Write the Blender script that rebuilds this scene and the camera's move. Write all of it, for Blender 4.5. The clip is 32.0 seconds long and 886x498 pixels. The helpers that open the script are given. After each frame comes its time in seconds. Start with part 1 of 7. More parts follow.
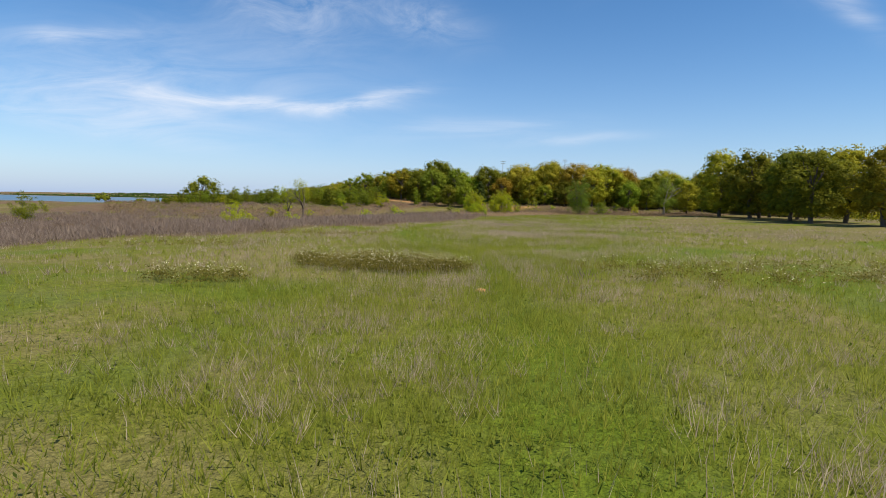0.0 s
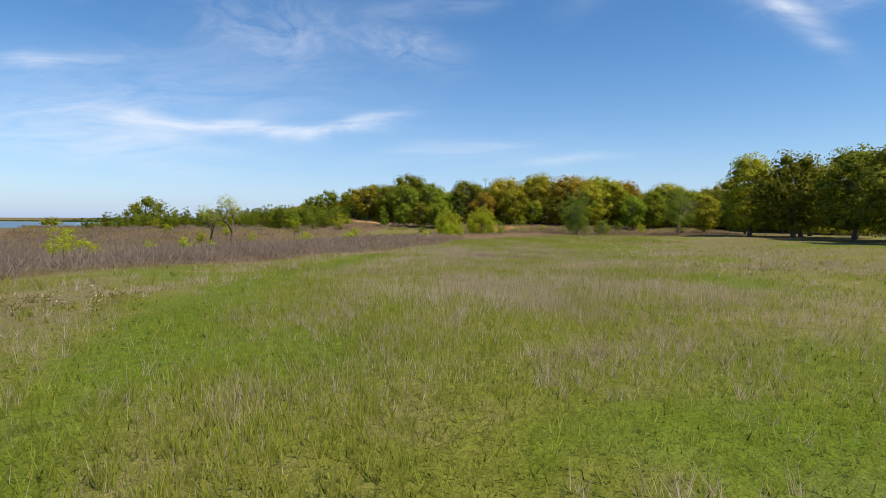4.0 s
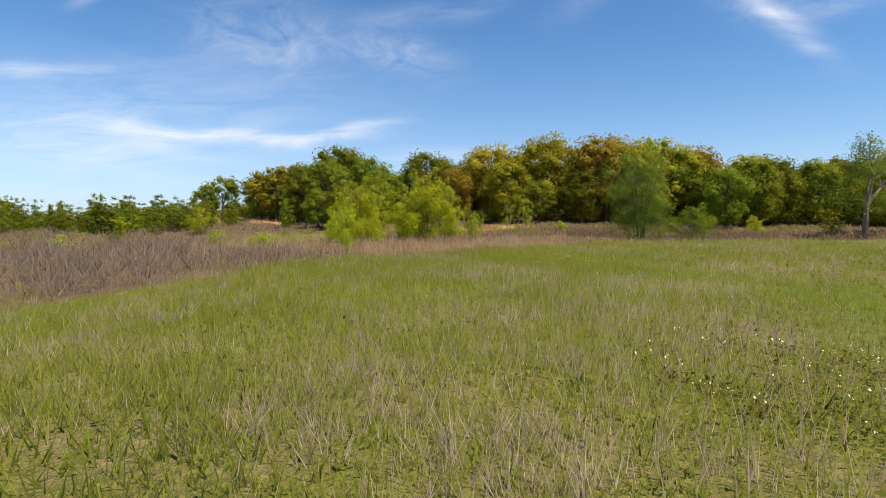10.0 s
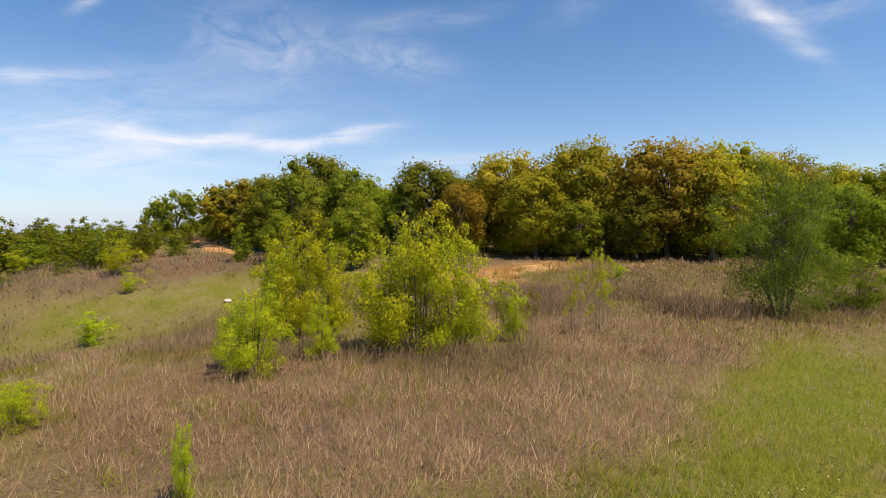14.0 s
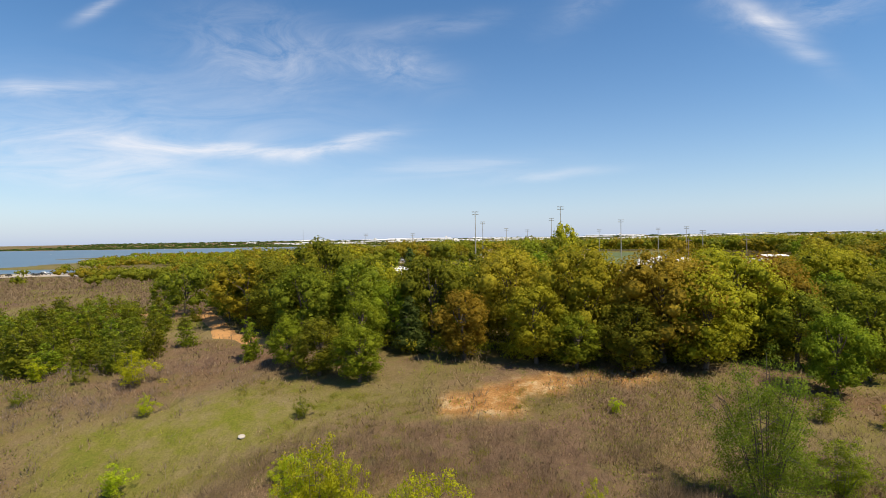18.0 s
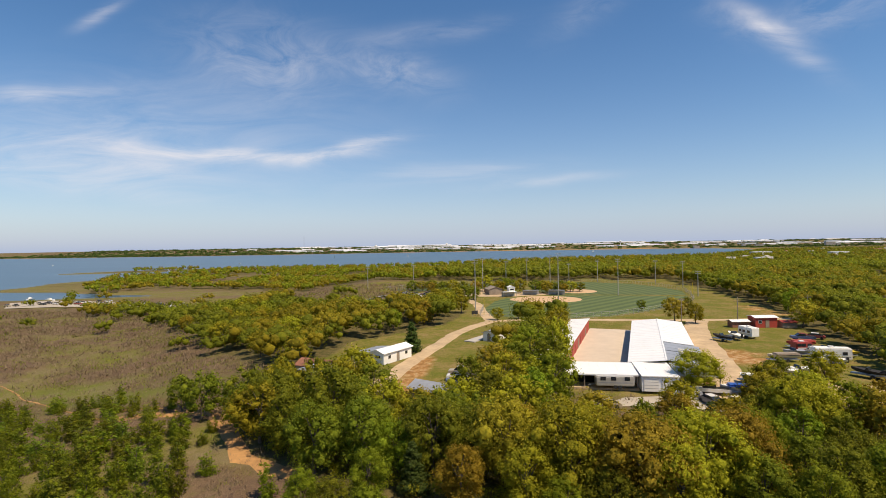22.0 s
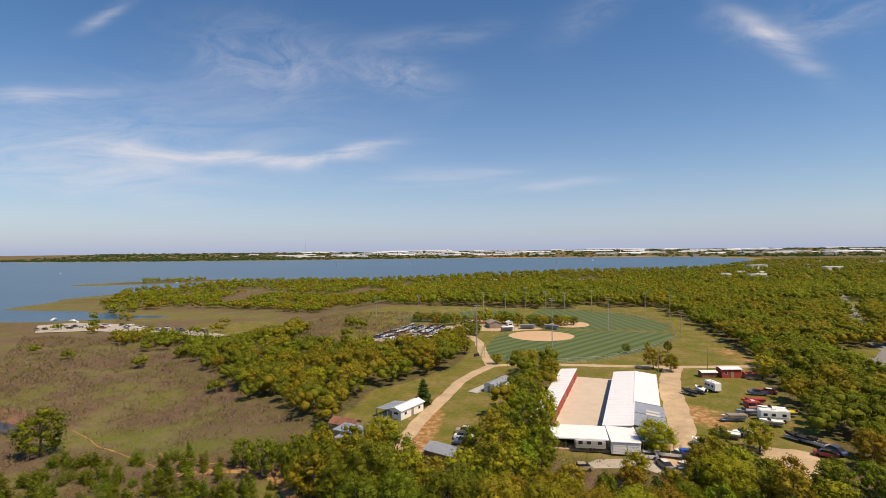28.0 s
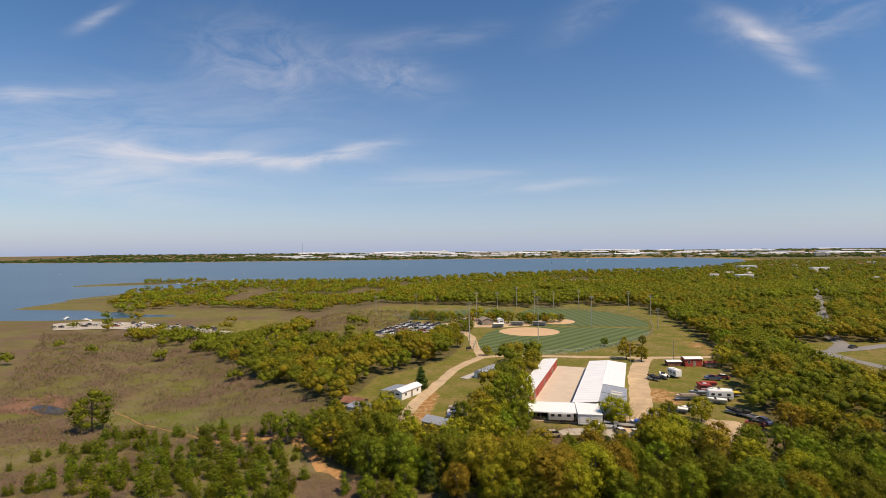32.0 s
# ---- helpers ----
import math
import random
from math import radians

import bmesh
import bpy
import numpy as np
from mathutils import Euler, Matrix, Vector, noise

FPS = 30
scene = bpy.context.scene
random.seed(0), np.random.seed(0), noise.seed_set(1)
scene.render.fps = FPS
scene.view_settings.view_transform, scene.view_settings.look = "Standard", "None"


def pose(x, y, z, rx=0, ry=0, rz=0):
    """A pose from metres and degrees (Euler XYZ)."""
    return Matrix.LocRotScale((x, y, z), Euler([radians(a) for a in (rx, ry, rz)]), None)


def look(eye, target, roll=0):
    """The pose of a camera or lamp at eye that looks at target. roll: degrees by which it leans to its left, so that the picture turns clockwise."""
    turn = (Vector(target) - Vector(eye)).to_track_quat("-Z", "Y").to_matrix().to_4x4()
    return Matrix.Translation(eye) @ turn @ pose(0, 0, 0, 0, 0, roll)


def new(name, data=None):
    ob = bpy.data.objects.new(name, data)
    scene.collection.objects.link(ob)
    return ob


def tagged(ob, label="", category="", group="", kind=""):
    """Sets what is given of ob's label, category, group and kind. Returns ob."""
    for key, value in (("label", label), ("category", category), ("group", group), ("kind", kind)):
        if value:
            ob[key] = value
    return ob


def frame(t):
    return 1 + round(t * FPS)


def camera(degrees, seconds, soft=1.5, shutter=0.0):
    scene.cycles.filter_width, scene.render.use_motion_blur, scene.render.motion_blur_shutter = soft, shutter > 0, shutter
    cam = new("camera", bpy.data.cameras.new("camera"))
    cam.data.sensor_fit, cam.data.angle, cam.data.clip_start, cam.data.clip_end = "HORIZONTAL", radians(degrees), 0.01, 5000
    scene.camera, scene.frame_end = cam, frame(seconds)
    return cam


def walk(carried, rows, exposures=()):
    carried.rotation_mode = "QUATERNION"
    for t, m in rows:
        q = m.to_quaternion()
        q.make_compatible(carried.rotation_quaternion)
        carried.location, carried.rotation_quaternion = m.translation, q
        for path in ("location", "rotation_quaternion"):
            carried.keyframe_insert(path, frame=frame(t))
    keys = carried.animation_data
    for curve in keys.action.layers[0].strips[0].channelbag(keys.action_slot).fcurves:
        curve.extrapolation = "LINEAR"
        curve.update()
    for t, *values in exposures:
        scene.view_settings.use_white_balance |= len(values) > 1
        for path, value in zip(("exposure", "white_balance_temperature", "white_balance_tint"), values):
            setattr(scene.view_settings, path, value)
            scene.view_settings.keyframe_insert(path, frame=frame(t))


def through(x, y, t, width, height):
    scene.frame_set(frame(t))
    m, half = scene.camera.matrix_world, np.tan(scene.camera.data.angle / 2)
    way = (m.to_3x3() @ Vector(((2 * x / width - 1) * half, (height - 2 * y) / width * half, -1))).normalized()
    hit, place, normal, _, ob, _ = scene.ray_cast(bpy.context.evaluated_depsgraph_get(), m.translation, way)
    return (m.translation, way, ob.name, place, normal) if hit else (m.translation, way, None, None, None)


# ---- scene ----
cam = camera(82.0, 32.0, soft=0.75)
PATH = [
    (0, (3.126, 17.728, -2.437), (2.824, 19.697, -2.618), 1.2),
    (0.5, (3.172, 18.922, -2.559), (2.905, 20.897, -2.724), 1.0),
    (1, (3.066, 20.424, -2.591), (2.802, 22.401, -2.744), 1.0),
    (1.5, (2.873, 22.296, -2.573), (2.61, 24.274, -2.716), 0.9),
    (2, (2.667, 24.675, -2.54), (2.407, 26.653, -2.673), 0.8),
    (2.5, (2.695, 27.535, -2.548), (2.436, 29.515, -2.671), 0.7),
    (3, (2.784, 30.725, -2.613), (2.526, 32.705, -2.727), 0.7),
    (3.5, (2.89, 34.185, -2.599), (2.635, 36.166, -2.705), 0.6),
    (4, (3.103, 37.945, -2.588), (2.854, 39.927, -2.686), 0.5),
    (4.5, (3.049, 41.818, -2.614), (2.815, 43.802, -2.706), 0.3),
    (6.5, (5.21, 59.515, -3.066), (4.971, 61.5, -3.142), 0.1),
    (7, (5.032, 63.348, -3.254), (4.8, 65.333, -3.329), 0.0),
    (7.5, (4.731, 67.372, -3.302), (4.509, 69.358, -3.377), 0.1),
    (8, (4.568, 70.824, -3.432), (4.348, 72.81, -3.505), -0.2),
    (8.5, (4.656, 74.401, -3.43), (4.433, 76.387, -3.5), 0.0),
    (9, (4.457, 78.472, -3.492), (4.232, 80.458, -3.562), -0.1),
    (9.5, (4.231, 82.268, -3.584), (4.006, 84.254, -3.654), -0.1),
    (10, (3.931, 85.966, -3.572), (3.705, 87.952, -3.643), -0.1),
    (10.5, (3.485, 89.399, -3.377), (3.261, 91.385, -3.449), -0.1),
    (11, (3.014, 92.843, -3.181), (2.793, 94.83, -3.252), -0.1),
    (11.5, (2.566, 95.887, -3.005), (2.347, 97.874, -3.074), -0.1),
    (12, (2.213, 98.647, -2.733), (1.993, 100.634, -2.798), -0.2),
    (12.5, (1.955, 100.613, -2.466), (1.734, 102.6, -2.527), -0.3),
    (13, (1.788, 101.471, -1.937), (1.567, 103.457, -1.998), -0.3),
    (13.5, (1.652, 101.862, -1.14), (1.43, 103.849, -1.2), -0.3),
    (14, (1.604, 102.127, -0.483), (1.384, 104.114, -0.538), -0.3),
    (14.5, (1.619, 102.048, 0.127), (1.396, 104.035, 0.077), -0.4),
    (16.5, (1.722, 101.313, 4.667), (1.492, 103.3, 4.624), -0.7),
    (17, (1.822, 101.063, 6.002), (1.585, 103.048, 5.966), -0.7),
    (17.5, (1.817, 100.849, 7.579), (1.585, 102.835, 7.545), -0.9),
    (18, (1.78, 100.641, 9.24), (1.553, 102.627, 9.21), -0.9),
    (18.5, (1.781, 100.411, 11.19), (1.555, 102.398, 11.162), -0.9),
    (19, (1.884, 99.854, 13.378), (1.657, 101.841, 13.352), -0.8),
    (19.5, (1.97, 99.608, 15.531), (1.743, 101.595, 15.509), -0.9),
    (20, (2.058, 98.721, 17.951), (1.832, 100.708, 17.931), -0.9),
    (20.5, (2.104, 98.09, 20.176), (1.877, 100.077, 20.16), -0.9),
    (21, (2.515, 98.044, 22.21), (2.286, 100.031, 22.197), -0.9),
    (21.5, (2.533, 96.935, 24.27), (2.305, 98.922, 24.259), -0.9),
    (22, (2.657, 95.716, 26.083), (2.428, 97.703, 26.073), -0.9),
    (22.5, (2.611, 94.552, 28.038), (2.382, 96.539, 28.026), -0.8),
    (23, (2.58, 93.343, 29.682), (2.352, 95.33, 29.674), -0.7),
    (23.5, (2.794, 91.876, 31.491), (2.564, 93.862, 31.484), -0.8),
    (24, (2.91, 90.188, 33.121), (2.681, 92.175, 33.113), -0.7),
    (24.5, (3.081, 88.357, 34.689), (2.852, 90.344, 34.684), -0.6),
    (25, (3.084, 86.524, 36.243), (2.858, 88.511, 36.24), -0.6),
    (25.5, (3.318, 84.72, 37.722), (3.089, 86.707, 37.722), -0.6),
    (27.5, (3.6, 76.114, 43.419), (3.364, 78.1, 43.423), -0.6),
    (28, (3.384, 73.59, 44.691), (3.153, 75.577, 44.696), -0.5),
    (28.5, (4.304, 71.586, 45.422), (4.074, 73.573, 45.428), -0.5),
    (29, (4.672, 69.206, 45.698), (4.454, 71.194, 45.705), -0.5),
    (29.5, (4.855, 66.614, 45.773), (4.641, 68.602, 45.778), -0.5),
    (30, (5.588, 63.891, 45.534), (5.372, 65.88, 45.54), -0.4),
    (30.5, (5.545, 60.959, 45.482), (5.334, 62.948, 45.489), -0.4),
    (31, (5.767, 57.702, 45.414), (5.558, 59.691, 45.423), -0.4),
    (31.5, (5.686, 54.766, 45.486), (5.475, 56.755, 45.495), -0.5),
    (32, (6.332, 52.013, 45.596), (6.115, 54.001, 45.604), -0.5),
]
walk(cam, [(t, look(e, a, r)) for t, e, a, r in PATH],
     exposures=((0, 0.2, 6350, 10), (4, 0.25, 6350, 10), (7, 0.33, 6400, 10), (9, 0.37, 6450, 10), (11, 0.4, 6900, 14), (13, 0.42, 7200, 17), (14.5, 0.4, 7150, 15), (17, 0.32, 6950, 12), (20, 0.17, 7050, 13), (24, 0.0, 7050, 16), (28, -0.04, 7050, 17), (32, -0.05, 7050, 17)))

# ---- world, sun ----
SUN = Vector((0.72, -0.42, 1.35)).normalized()
world = bpy.data.worlds.new("sky")
scene.world = world
world.use_nodes = True
wt = world.node_tree
wt.nodes.clear()


def wn(kind, **kw):
    n = wt.nodes.new(kind)
    for k, v in kw.items():
        n.inputs[int(k[1:])].default_value = v
    return n


def wmath(op, a, b=None, c=None):
    n = wt.nodes.new("ShaderNodeMath")
    n.operation = op
    for i, v in enumerate((a, b, c)):
        if v is None:
            continue
        if isinstance(v, (int, float)):
            n.inputs[i].default_value = v
        else:
            wt.links.new(v, n.inputs[i])
    return n.outputs[0]


sky = wt.nodes.new("ShaderNodeTexSky")
sky.sky_type, sky.sun_disc = "NISHITA", False
sky.sun_elevation, sky.sun_rotation = math.asin(SUN.z), math.atan2(SUN.x, SUN.y)
sky.altitude, sky.air_density, sky.dust_density, sky.ozone_density = 150, 1.0, 0.2, 3.2
coord = wt.nodes.new("ShaderNodeTexCoord")
spin = wt.nodes.new("ShaderNodeVectorRotate")
spin.rotation_type = "Z_AXIS"
spin.inputs["Angle"].default_value = radians(-6.6)
wt.links.new(coord.outputs["Generated"], spin.inputs["Vector"])
sep = wt.nodes.new("ShaderNodeSeparateXYZ")
wt.links.new(spin.outputs[0], sep.inputs[0])
fwd = wmath("MAXIMUM", sep.outputs[1], 0.02)
cu, cv = wmath("DIVIDE", sep.outputs[0], fwd), wmath("DIVIDE", sep.outputs[2], fwd)
comb = wt.nodes.new("ShaderNodeCombineXYZ")
wt.links.new(cu, comb.inputs[0]), wt.links.new(cv, comb.inputs[1])


def wnoise(scale, sx, sy, rot, detail, rough, warp):
    m = wt.nodes.new("ShaderNodeMapping")
    m.inputs["Scale"].default_value = (sx, sy, 1)
    m.inputs["Rotation"].default_value = (0, 0, radians(rot))
    wt.links.new(comb.outputs[0], m.inputs[0])
    n = wt.nodes.new("ShaderNodeTexNoise")
    n.inputs["Scale"].default_value, n.inputs["Detail"].default_value = scale, detail
    n.inputs["Roughness"].default_value, n.inputs["Distortion"].default_value = rough, warp
    wt.links.new(m.outputs[0], n.inputs["Vector"])
    return n.outputs["Fac"]


wisp = wmath("MULTIPLY_ADD", wnoise(4.0, 0.9, 4.5, -6, 7, 0.62, 0.7), 3.0, -0.98)
puff = wmath("MULTIPLY_ADD", wnoise(9.0, 0.8, 1.7, 12, 8, 0.66, 0.9), 2.9, -1.0)
wob = wmath("MULTIPLY_ADD", wnoise(3.0, 1, 1, 0, 4, 0.5, 0.3), 0.05, -0.025)
cv_w = wmath("ADD", cv, wob)


def blob(cx, cy, rx, ry, turn, amount, tex):
    """One cirrus patch: an ellipse in the gnomonic plane of the sky, filled with a streaky noise."""
    c, s = math.cos(radians(turn)), math.sin(radians(turn))
    du, dv = wmath("SUBTRACT", cu, cx), wmath("SUBTRACT", cv_w, cy)
    a = wmath("ADD", wmath("MULTIPLY", du, c / rx), wmath("MULTIPLY", dv, s / rx))
    b = wmath("ADD", wmath("MULTIPLY", du, -s / ry), wmath("MULTIPLY", dv, c / ry))
    r2 = wmath("ADD", wmath("MULTIPLY", a, a), wmath("MULTIPLY", b, b))
    e = wmath("MULTIPLY", wmath("POWER", 2.718, wmath("MULTIPLY", r2, -1.0)), amount)
    return wmath("MULTIPLY", e, wmath("MAXIMUM", tex, 0.0))


cloud = None
for args in ((-0.17, 0.198, 0.09, 0.012, 9, 1.2, wisp), (-0.32, 0.188, 0.17, 0.011, -1, 1.05, wisp), (-0.52, 0.2, 0.22, 0.014, -6, 0.85, wisp), (-0.66, 0.2, 0.34, 0.07, -4, 0.55, wisp), (-0.72, 0.175, 0.24, 0.03, -7, 0.6, wisp),
             (-0.34, 0.37, 0.15, 0.07, -12, 0.72, puff), (-0.09, 0.345, 0.1, 0.035, -14, 0.8, puff), (-0.02, 0.42, 0.14, 0.018, 6, 0.5, wisp),
             (0.665, 0.4, 0.1, 0.022, -35, 1.15, wisp), (0.6, 0.43, 0.09, 0.03, -20, 0.5, puff), (0.78, 0.46, 0.12, 0.04, 20, 0.6, puff), (-0.80, 0.305, 0.12, 0.016, 3, 1.0, wisp), (-0.78, 0.15, 0.3, 0.02, -9, 0.7, wisp),
             (-0.66, 0.47, 0.05, 0.012, 28, 0.9, wisp), (0.03, 0.142, 0.16, 0.018, 2, 0.7, wisp), (0.2, 0.122, 0.12, 0.01, 5, 0.8, wisp), (-0.55, 0.26, 0.36, 0.09, 0, 0.36, wisp),
             (0.3, 0.46, 0.1, 0.03, 30, 0.3, puff)):
    b = blob(*args)
    cloud = b if cloud is None else wmath("ADD", cloud, b)
cloud = wmath("MINIMUM", wmath("MULTIPLY", cloud, 0.52), 0.8)
haze = wmath("POWER", 2.718, wmath("MULTIPLY", wmath("ABSOLUTE", cv), -8.5))
mix = wt.nodes.new("ShaderNodeMix")
mix.data_type = "RGBA"
mix.inputs[7].default_value = (9.0, 9.3, 10.0, 1)
sat = wt.nodes.new("ShaderNodeHueSaturation")
sat.inputs["Saturation"].default_value, sat.inputs["Value"].default_value = 1.24, 1.4
wt.links.new(sky.outputs[0], sat.inputs["Color"])
low_air = wt.nodes.new("ShaderNodeMix")
low_air.data_type = "RGBA"
low_air.inputs[7].default_value = (4.2, 5.5, 8.0, 1)
wt.links.new(wmath("MULTIPLY", haze, 0.95), low_air.inputs[0]), wt.links.new(sat.outputs[0], low_air.inputs[6])
wt.links.new(cloud, mix.inputs[0]), wt.links.new(low_air.outputs[2], mix.inputs[6])
back = wt.nodes.new("ShaderNodeBackground")
back.inputs["Strength"].default_value = 0.085
wt.links.new(mix.outputs[2], back.inputs["Color"])
out = wt.nodes.new("ShaderNodeOutputWorld")
wt.links.new(back.outputs[0], out.inputs[0])

sun = new("sun", bpy.data.lights.new("sun", "SUN"))
sun.data.energy, sun.data.angle, sun.data.color = 5.0, radians(0.53), (1.0, 0.88, 0.67)
sun.matrix_world = look(SUN * 200, (0, 0, 0))


# ---- materials ----
def material(name):
    m = bpy.data.materials.new(name)
    m.use_nodes = True
    nt = m.node_tree
    bsdf = nt.nodes["Principled BSDF"]
    return m, nt, bsdf


def noise_node(nt, scale, detail=4.0, rough=0.55, coord="Object", stretch=None):
    c = nt.nodes.new("ShaderNodeTexCoord")
    n = nt.nodes.new("ShaderNodeTexNoise")
    n.inputs["Scale"].default_value, n.inputs["Detail"].default_value, n.inputs["Roughness"].default_value = scale, detail, rough
    src = c.outputs[coord]
    if stretch:
        m = nt.nodes.new("ShaderNodeMapping")
        m.inputs["Scale"].default_value = stretch
        nt.links.new(src, m.inputs[0])
        src = m.outputs[0]
    nt.links.new(src, n.inputs["Vector"])
    return n.outputs["Fac"]


def ramp(nt, fac, stops):
    r = nt.nodes.new("ShaderNodeValToRGB")
    el = r.color_ramp.elements
    while len(el) < len(stops):
        el.new(0.5)
    for e, (p, c) in zip(el, stops):
        e.position, e.color = p, (*c, 1)
    nt.links.new(fac, r.inputs[0])
    return r.outputs[0]


def blend(nt, fac, a, b, mode="MIX"):
    n = nt.nodes.new("ShaderNodeMix")
    n.data_type, n.blend_type = "RGBA", mode
    for i, v in ((0, fac), (6, a), (7, b)):
        if isinstance(v, (int, float)):
            n.inputs[i].default_value = v
        elif isinstance(v, tuple):
            n.inputs[i].default_value = (*v, 1)
        else:
            nt.links.new(v, n.inputs[i])
    return n.outputs[2]


def nmath(nt, op, a, b=0.0, clamp=False):
    n = nt.nodes.new("ShaderNodeMath")
    n.operation, n.use_clamp = op, clamp
    for i, v in enumerate((a, b)):
        if isinstance(v, (int, float)):
            n.inputs[i].default_value = v
        else:
            nt.links.new(v, n.inputs[i])
    return n.outputs[0]


def bump(nt, bsdf, height, strength, distance):
    b = nt.nodes.new("ShaderNodeBump")
    b.inputs["Strength"].default_value, b.inputs["Distance"].default_value = strength, distance
    nt.links.new(height, b.inputs["Height"])
    nt.links.new(b.outputs[0], bsdf.inputs["Normal"])


def plain(name, colour, rough=0.6, metal=0.0, grain=6.0, spread=0.18, relief=0.15, coord="Object"):
    """A solid surface with stains and fine grain."""
    m, nt, bsdf = material(name)
    lo, hi = tuple(c * (1 - spread) for c in colour), tuple(min(1, c * (1 + spread)) for c in colour)
    big = noise_node(nt, grain * 0.12, 3, 0.6, coord)
    fine = noise_node(nt, grain, 5, 0.6, coord)
    c = ramp(nt, nmath(nt, "ADD", nmath(nt, "MULTIPLY", big, 0.6), nmath(nt, "MULTIPLY", fine, 0.4)), ((0.3, lo), (0.7, hi)))
    nt.links.new(c, bsdf.inputs["Base Color"])
    bsdf.inputs["Roughness"].default_value, bsdf.inputs["Metallic"].default_value = rough, metal
    if relief:
        bump(nt, bsdf, fine, relief, 0.02)
    return m


def leafy(name, dark, mid, light, through=0.35, scale=0.5, lumps=False):
    """Foliage: colour varies leaf by leaf, plant by plant and across the crown."""
    m, nt, bsdf = material(name)
    geo = nt.nodes.new("ShaderNodeNewGeometry")
    info = nt.nodes.new("ShaderNodeObjectInfo")
    patch = noise_node(nt, scale, 3, 0.6)
    f = nmath(nt, "ADD", nmath(nt, "MULTIPLY", geo.outputs["Random Per Island"], 0.5), nmath(nt, "MULTIPLY", patch, 0.56))
    if lumps:
        leaves = noise_node(nt, 3.2, 4, 0.7)
        f = nmath(nt, "ADD", f, nmath(nt, "MULTIPLY", nmath(nt, "SUBTRACT", leaves, 0.5), 0.7))
        bump(nt, bsdf, leaves, 0.9, 0.35)
    c = ramp(nt, f, ((0.2, dark), (0.52, mid), (0.85, light)))
    hsv = nt.nodes.new("ShaderNodeHueSaturation")
    nt.links.new(nmath(nt, "MULTIPLY_ADD", info.outputs["Random"], 0.04), hsv.inputs["Hue"])
    hsv.inputs["Hue"].links[0].from_node.inputs[2].default_value = 0.483
    v = nmath(nt, "MULTIPLY_ADD", info.outputs["Random"], 0.35)
    v.node.inputs[2].default_value = 0.82
    nt.links.new(v, hsv.inputs["Value"])
    nt.links.new(c, hsv.inputs["Color"])
    nt.links.new(hsv.outputs[0], bsdf.inputs["Base Color"])
    bsdf.inputs["Roughness"].default_value = 0.6
    bsdf.inputs["Specular IOR Level"].default_value = 0.1
    tr = nt.nodes.new("ShaderNodeBsdfTranslucent")
    nt.links.new(hsv.outputs[0], tr.inputs["Color"])
    mx = nt.nodes.new("ShaderNodeMixShader")
    mx.inputs[0].default_value = through
    o = nt.nodes["Material Output"]
    nt.links.new(bsdf.outputs[0], mx.inputs[1]), nt.links.new(tr.outputs[0], mx.inputs[2]), nt.links.new(mx.outputs[0], o.inputs[0])
    return m


